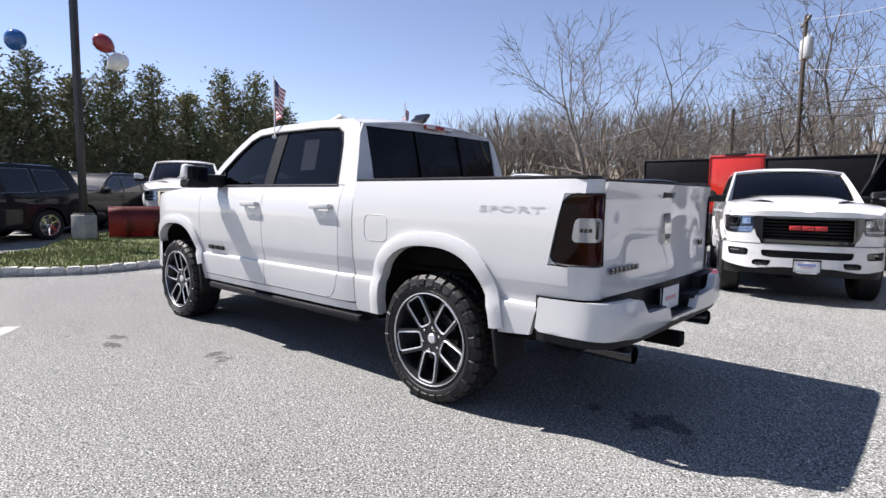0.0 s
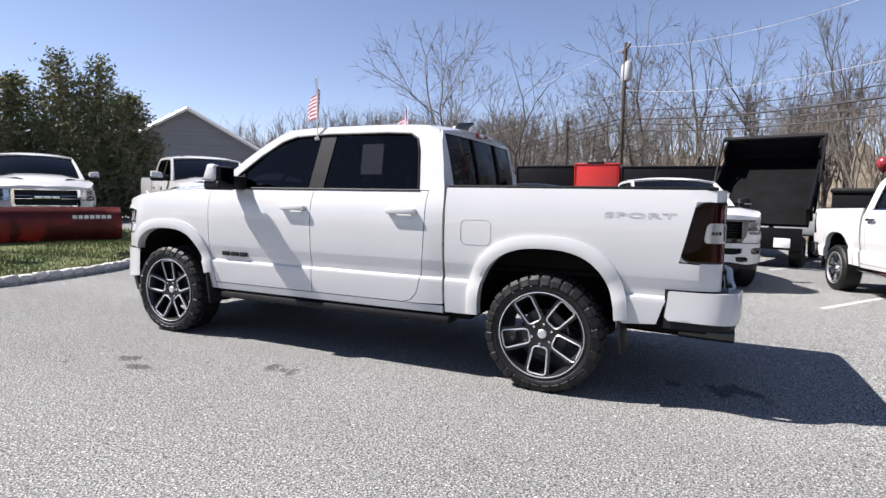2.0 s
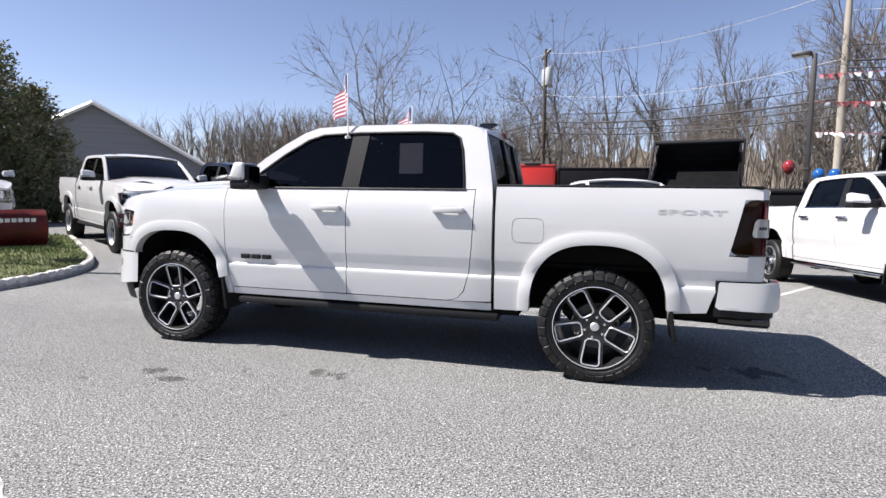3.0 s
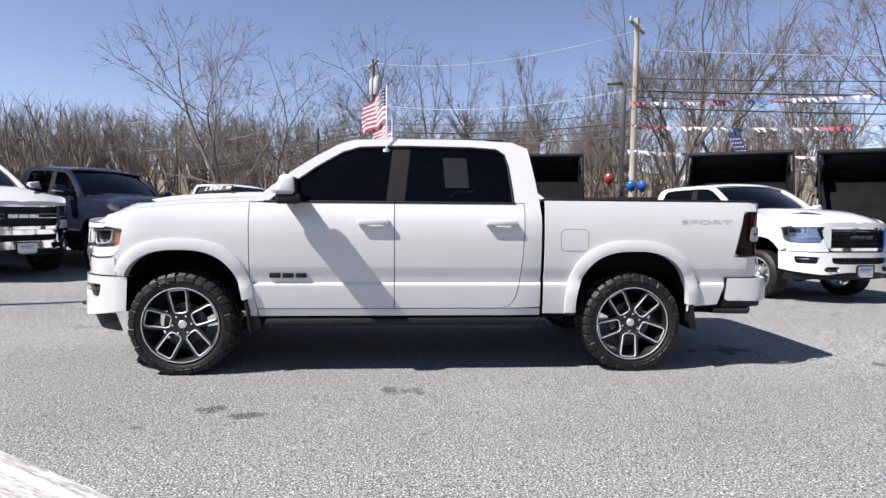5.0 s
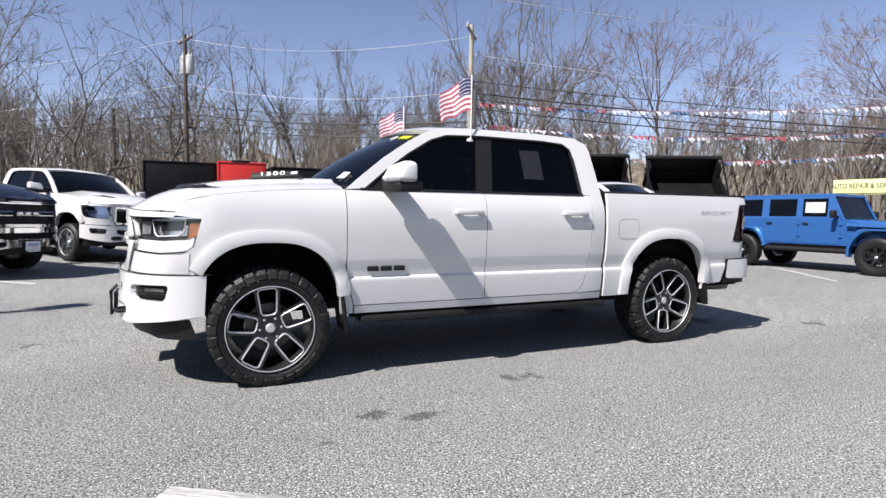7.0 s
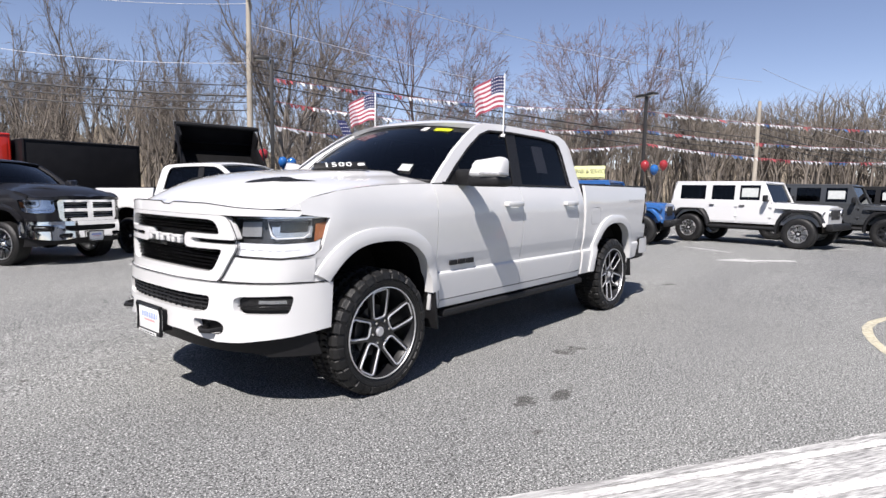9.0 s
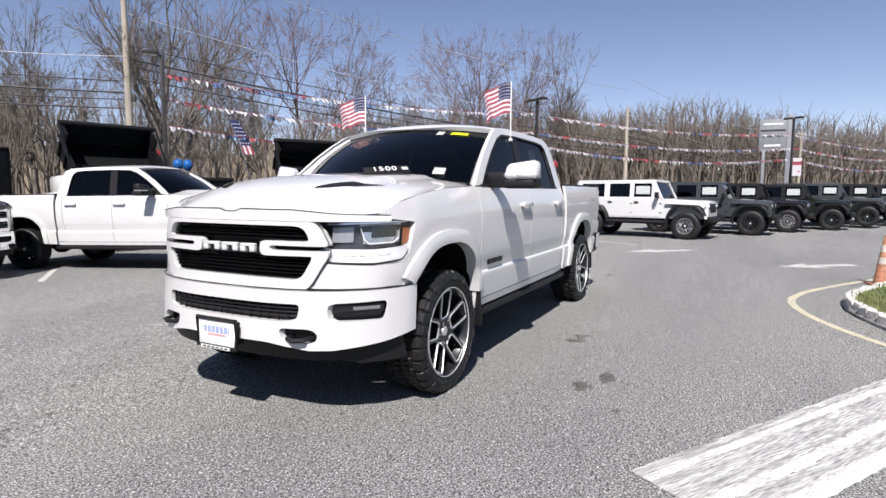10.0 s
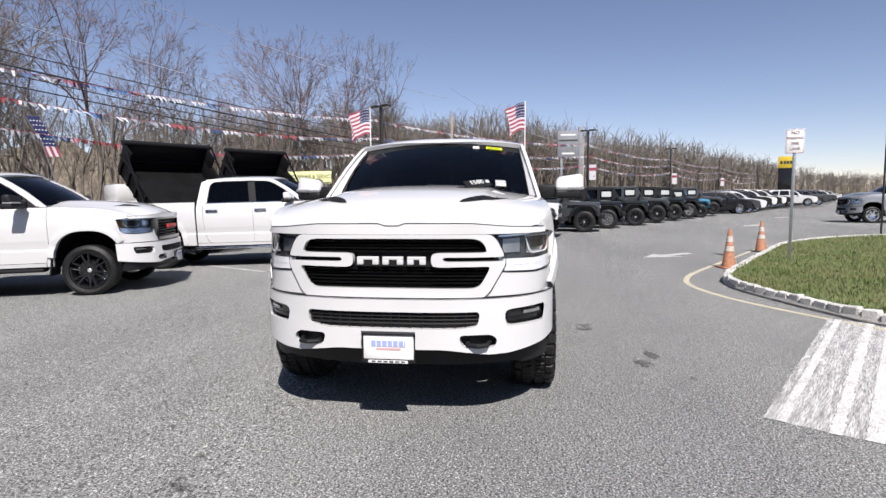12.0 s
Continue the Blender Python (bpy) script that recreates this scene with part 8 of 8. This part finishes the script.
for k, (x, y, h) in enumerate(LAMPS):
    lamp_post(x, y, h, 150 if k == 0 else 60, "dark bronze square lamp post in the lot", 1 if k == 0 else 2)
lamp_post(-8.85, 0.62, 8.5, 30, "dark lamp post on a concrete footing in turf", 1, 0.68)

BUNT = [mat("red_pennant", (0.34, 0.07, 0.08), None, 20, 0.5), mat("white_pennant", (0.55, 0.56, 0.58), None, 20, 0.4), mat("blue_pennant", (0.05, 0.12, 0.27), None, 20, 0.5), mat("silver_pennant", (0.65, 0.67, 0.7), None, 20, 0.25, 0.6)]


def bunting(a, b, sag, seed, label):
    """A string of fluttering foil pennants."""
    rnd = random.Random(seed)
    a, b = Vector(a), Vector(b)
    L = (b - a).length
    side = (b - a).cross(Vector((0, 0, 1))).normalized()
    f = lambda t: a + (b - a) * t - Vector((0, 0, sag * 4 * t * (1 - t)))
    bm = bmesh.new()
    tube(bm, [f(t) for t in span(0, 1, 14)], 0.008, 4)
    s, k = 0.2, 0
    dirv = (b - a).normalized()
    run = 0
    while s < L - 0.3:
        if run <= 0:
            k, run = rnd.choice((0, 1, 1, 2, 3, 1, 3)), rnd.randint(3, 7)
        run -= 1
        p = f(s / L)
        w = 0.05
        q = p + Vector((0, 0, -rnd.uniform(0.07, 0.19))) + side * rnd.gauss(0, 0.08) + dirv * rnd.gauss(0.06, 0.06)
        fc = bm.faces.new((bm.verts.new(p - dirv * w), bm.verts.new(p + dirv * w), bm.verts.new(q + dirv * w * 0.6), bm.verts.new(q - dirv * w * 0.6)))
        fc.material_index = k
        s += 0.125
    tagged(part("bunting", bm, BUNT), label, "bunting", "strings of bunting", "stuff")


BP = [(-0.5, 19.5, 6.0)] + LAMPS
for i in range(1, 6):
    (x0, y0, h0), (x1, y1, h1) = BP[i], BP[i + 1]
    for k, z in enumerate((5.35, 4.55, 3.75)):
        bunting((x0, y0, z + rnd.uniform(-0.1, 0.1)), (x1, y1, z + rnd.uniform(-0.1, 0.1)), 0.35 + 0.1 * k, 50 + 7 * i + k, "string of red, white and blue foil pennants")


BALLR = mat("red_balloon", (0.28, 0.025, 0.028), None, 8, 0.15, coat=0.5)
BALLB = mat("blue_balloon", (0.015, 0.10, 0.32), None, 8, 0.15, coat=0.5)
BALLW = mat("white_balloon", (0.75, 0.74, 0.70), None, 8, 0.2, coat=0.4)


def balloon(p, mt, label, tie, lean=(0, 0), r=0.19):
    q = Vector(p)
    b = thing("balloon", label, "balloon", Matrix.Translation(q) @ pose(0, 0, 0, lean[0], lean[1], 0), "tied balloons")
    bm = bmesh.new()
    lathe(bm, [(0.0, r * 1.12), (r * 0.45, r * 1.03), (r * 0.82, r * 0.68), (r, r * 0.12), (r * 0.93, -r * 0.42), (r * 0.66, -r * 0.92), (r * 0.28, -r * 1.28), (0.018, -r * 1.42), (0.0, -r * 1.43)], 20, "z")
    part("skin", bm, mt, b)
    kn = bmesh.new()
    lathe(kn, [(0.008, -r * 1.40), (0.03, -r * 1.52), (0.0, -r * 1.50)], 10, "z")
    part("knot", kn, mt, b)
    inv = b.matrix_world.inverted()
    part("string", tubebm([(0, 0, -r * 1.48), inv @ Vector(tie)], 0.0012, 4), WPLASTIC, b)


LP = (-8.85, 0.62, 3.0)
for p, mt, lab, lean in (((-8.8, -0.50, 4.40), "b", "shiny blue balloon tied to a lamp post", (0, 60)), ((-8.75, 1.16, 4.67), "r", "shiny red balloon tied to a lamp post", (60, 30)), ((-8.7, 1.46, 4.30), "w", "white balloon tied to a lamp post", (-50, 20))):
    balloon(p, {"r": BALLR, "b": BALLB, "w": BALLW}[mt], lab, LP, lean, 0.205)
for p, mt, lab in (((9.30, 15.0, 2.85), "r", "shiny red balloon on a lamp post"), ((10.15, 15.0, 2.60), "b", "shiny blue balloon on a lamp post"), ((10.62, 15.1, 2.60), "b", "shiny blue balloon on a lamp post")):
    balloon(p, {"r": BALLR, "b": BALLB, "w": BALLW}[mt], lab, (9.9, 15.22, 1.9), (0, 0), 0.18)
for p, mt, lab in (((24.2, 6.2, 2.9), "r", "red balloon on a lamp post"), ((25.2, 6.1, 2.75), "b", "blue balloon on a lamp post"), ((25.9, 5.9, 3.0), "r", "red balloon on a lamp post"), ((41.6, -6.4, 3.0), "r", "red balloon on a lamp post")):
    balloon(p, {"r": BALLR, "b": BALLB, "w": BALLW}[mt], lab, ((25.0, 6.52, 2.2) if p[0] < 30 else (42.0, -6.08, 2.2)), (0, 0), 0.21)

# feather banner
fb = thing("feather_banner", "tall leaning star-spangled banner on a pole", "banner", pose(16.7, 19.0, 0, 0, 0, -40))
part("banner_pole", tubebm([(0.75, 0, 0), (0.45, 0, 2.2), (0.0, 0, 4.2), (-0.5, 0, 5.2)], 0.022, 6), STEEL, fb)
bm = bmesh.new()
grid(bm, lambda u, v: Vector((0.45 - 0.42 * (u * 3.0 - 0.0) / 3 - 0.5 * u * u + 0.62 * v * (1 - 0.3 * u), 0.05 * math.sin(5 * u), 2.2 + 3.0 * u)), span(0.60, 1, 6), (0, 1))
part("banner_field", bm, FLAGB, fb)
for k in range(5):
    bm = bmesh.new()
    grid(bm, lambda u, v: Vector((0.45 - 0.42 * u - 0.5 * u * u + 0.62 * (k + v) / 5 * (1 - 0.3 * u), 0.05 * math.sin(5 * u), 2.2 + 3.0 * u)), span(0.46, 0.60, 3), (0, 1))
    part("banner_stripe", bm, FLAGR if k % 2 == 0 else FLAGW, fb)
bm = bmesh.new()
for i in range(6):
    for j in range(4):
        u, v = 0.64 + i * 0.06, 0.14 + j * 0.24
        c = Vector((0.45 - 0.42 * u - 0.5 * u * u + 0.62 * v * (1 - 0.3 * u), 0.05 * math.sin(5 * u) - 0.006, 2.2 + 3.0 * u))
        bm.faces.new([bm.verts.new(c + Vector((0.032 * math.cos(a), 0, 0.032 * math.sin(a)))) for a in (1.57, 2.83, 4.08, 5.34, 6.6)])
part("banner_star_field", bm, FLAGW, fb)["kind"] = "stuff"

# ---- signs and cones ----
BROWNINK = mat("faded_dark_red_ink", (0.16, 0.05, 0.045), None, 10, 0.6)
SIGNW = mat("white_sign_face", (0.74, 0.74, 0.73), (0.66, 0.66, 0.65), 6, 0.5)
sg = thing("no_parking_sign", "white no-parking sign with dark red letters on a steel post", "sign", pose(7.82, -6.16, 0.08, 0, 0, -108))
part("post", boxbm(-0.028, 0.028, -0.02, 0.02, 0, 2.62, 0.006), STEEL, sg)
pn = part("panel", boxbm(-0.16, 0.16, -0.032, -0.024, 2.13, 2.60, 0.004), SIGNW, sg)
for k, (t, h) in enumerate((("NO", 0.066), ("PARKING", 0.050), ("FIRE", 0.052), ("LANE", 0.052))):
    part("lettering", moved(lettering(t, h, 0.004), pose(0, -0.035, 2.53 - 0.105 * k)), BROWNINK, pn)
part("panel_border", tubebm([(-0.15, -0.034, 2.14), (0.15, -0.034, 2.14), (0.15, -0.034, 2.59), (-0.15, -0.034, 2.59)], 0.003, 4, closed=True), INKRED, pn)
sp = thing("sign_post", "slim steel sign post on a turf island", "post", pose(15.2, -12.1, 0.06))
part("post", boxbm(-0.03, 0.03, -0.02, 0.02, 0, 3.5, 0.005), LAMPB, sp)

CONEO = mat("faded_orange_cone_plastic", (0.40, 0.17, 0.085), (0.28, 0.14, 0.085), 6, 0.7, fine=(20, 0.25))
CONEW = mat("reflective_cone_collar", (0.58, 0.54, 0.48), (0.36, 0.31, 0.26), 14, 0.6)


def cone(x, y, rz):
    c = thing("traffic_cone", "faded orange traffic cone with white collars", "traffic cone", pose(x, y, 0, 0, 0, rz) @ Matrix.Diagonal((0.92, 0.92, 0.82, 1)), "traffic cones by the kerb")
    bm = bmesh.new()
    lathe(bm, [(0.145, 0.03), (0.135, 0.06), (0.030, 0.90), (0.022, 0.915), (0.0, 0.915)], 24, "z")
    part("cone", bm, CONEO, c)
    part("base", boxbm(-0.19, 0.19, -0.19, 0.19, 0.0, 0.035, 0.012), CONEO if rz < 30 else BLACK, c)
    for z0, z1 in ((0.40, 0.52), (0.62, 0.75)):
        b = bmesh.new()
        r = lambda z: 0.135 + (0.030 - 0.135) * (z - 0.06) / 0.84 + 0.003
        lathe(b, [(r(z0), z0), (r(z1), z1)], 24, "z")
        part("collar", b, CONEW, c)


cone(6.98, -4.72, 12)
cone(10.35, -6.62, 40)

SIGNY = mat("pale_yellow_sign_face", (0.70, 0.72, 0.36), (0.64, 0.66, 0.32), 4, 0.5)
asg = thing("service_sign", "pale yellow auto repair and service sign board", "sign", Matrix.Translation((34.65, 14.5, 0)) @ Matrix.Rotation(radians(-97 + 5), 4, "Z"))
ap = part("panel", boxbm(-1.75, 1.75, -0.04, 0.04, 2.75, 3.62, 0.01), SIGNY, asg)
part("lettering", moved(moved(lettering("AUTO REPAIR & SERVICE", 0.30, 0.01), Matrix.Diagonal((0.82, 1, 1, 1))), pose(0, -0.05, 3.23)), INK, ap)
part("sign_border", boxbm(-1.70, 1.70, -0.048, -0.041, 2.79, 2.83), INK, ap)
for x in (-1.3, 1.3):
    part("post", boxbm(x - 0.05, x + 0.05, 0.04, 0.14, 0, 3.2, 0.01), STEEL, asg)

PYLON = mat("pylon_sign_grey", (0.20, 0.21, 0.225), (0.17, 0.175, 0.19), 2, 0.5)
py = thing("pylon_sign", "grey roadside pylon sign with plain bars", "sign", Matrix.Translation((54, -5.2, 0)) @ Matrix.Rotation(radians(-86), 4, "Z"))
pp = part("panel", boxbm(-0.9, 1.2, -0.15, 0.15, 5.4, 8.0, 0.03), PYLON, py)
part("mast", boxbm(1.2, 1.6, -0.2, 0.2, 0, 8.4, 0.03), PYLON, py)
part("mast", boxbm(-0.6, -0.35, -0.1, 0.1, 0, 5.4, 0.03), PYLON, py)
for k, (z, mt, w) in enumerate(((7.6, DRLW, 0.75), (7.05, INK, 0.95), (6.55, INK, 0.8), (5.75, SIGNW, 0.62))):
    part("sign_bar", boxbm(0.15 - w, 0.15 + w, -0.17, -0.152, z - 0.09, z + 0.07), mt, pp)
ys = thing("brand_sign", "yellow square sign on a black pylon", "sign", Matrix.Translation((133, -60, 0)) @ Matrix.Rotation(radians(-114), 4, "Z"))
yp = part("panel", boxbm(-1.6, 1.6, -0.2, 0.2, 7.2, 9.8, 0.05), mat("yellow_sign_face", (0.62, 0.45, 0.03), None, 2, 0.5), ys)
part("pylon", boxbm(-1.5, 1.5, -0.3, 0.3, 0, 7.2, 0.05), BLACKP, ys)
for x in (-0.95, -0.3, 0.3, 0.9):
    part("sign_bar", boxbm(x - 0.24, x + 0.24, -0.22, -0.202, 8.1, 8.8), INK, yp)

# banners on the far lamp posts
for x, y, h in LAMPS[2:5]:
    b = thing("post_banner", "striped cloth banner on a lamp post", "banner", pose(x - 0.6, y - 0.3, 0, 0, 0, -85))
    for k in range(5):
        bm = bmesh.new()
        grid(bm, lambda u, v: Vector((-0.26 + 0.52 * u, 0.04 * math.sin(4 * v), 2.7 + 0.24 * (k + v))), (0, 0.5, 1), (0, 1))
        part("stripe", bm, FLAGR if k == 3 else FLAGW, b)
    part("bracket", tubebm([(-0.5, 0, 3.9), (0.75, 0, 3.9)], 0.02, 5), LAMPB, b)

mat_fence = mat("dark_fence_boards", (0.055, 0.05, 0.045), (0.035, 0.033, 0.03), 3, 0.9, bump=0.4, bscale=20, stretch=(1, 1, 0.2))
# ---- house and fence behind the hedge ----
SIDING = mat("grey_house_siding", (0.24, 0.24, 0.25), (0.20, 0.20, 0.21), 1.2, 0.8, bump=0.2, bscale=20, stretch=(0.2, 0.2, 6))
ROOFING = mat("dark_roof_shingle", (0.10, 0.095, 0.09), (0.07, 0.068, 0.066), 5, 0.9, bump=0.5, bscale=30)
hs = thing("house", "grey sided house with a low gable roof behind trees", "house", pose(-27.5, 24.0, 0, 0, 0, 40))
bm = bmesh.new()
vs = [(-6.5, 0), (6.5, 0), (6.5, 2.9), (0, 6.6), (-6.5, 2.9)]
A = [bm.verts.new((x, -4, z)) for x, z in vs]
B = [bm.verts.new((x, 5, z)) for x, z in vs]
bm.faces.new(A)
bm.faces.new(B[::-1])
for i in range(5):
    bm.faces.new((A[i], A[(i + 1) % 5], B[(i + 1) % 5], B[i]))
part("wall", bm, SIDING, hs)
for sgn in (-1, 1):
    bm = bmesh.new()
    grid(bm, lambda u, v: Vector((sgn * u * 7.1, -4.4 + v * 9.8, 6.68 - u * 4.05)), (0, 1), (0, 1))
    bmesh.ops.solidify(bm, geom=bm.faces[:], thickness=0.14)
    part("roof", bm, ROOFING, hs)
    part("fascia", tubebm([(0, -4.42, 6.60), (sgn * 7.1, -4.42, 2.55)], 0.12, 4), WPLASTIC, hs)
fn = thing("fence", "dark board fence behind parked trucks", "fence", pose(-14.2, 12.2, 0, 0, 0, 12))
for k in range(26):
    part("board", boxbm(k * 0.26, k * 0.26 + 0.245, 0, 0.03, 0.02, 1.75 + 0.02 * (k % 3), 0.006), mat_fence, fn)
for z in (0.5, 1.4):
    part("rail", boxbm(0, 6.75, 0.03, 0.08, z, z + 0.09, 0.006), mat_fence, fn)

# kerb stones last
kerb_stones(ISLAND_A, island_a, 7)
kerb_stones(ISLAND_B, island_b, 8)
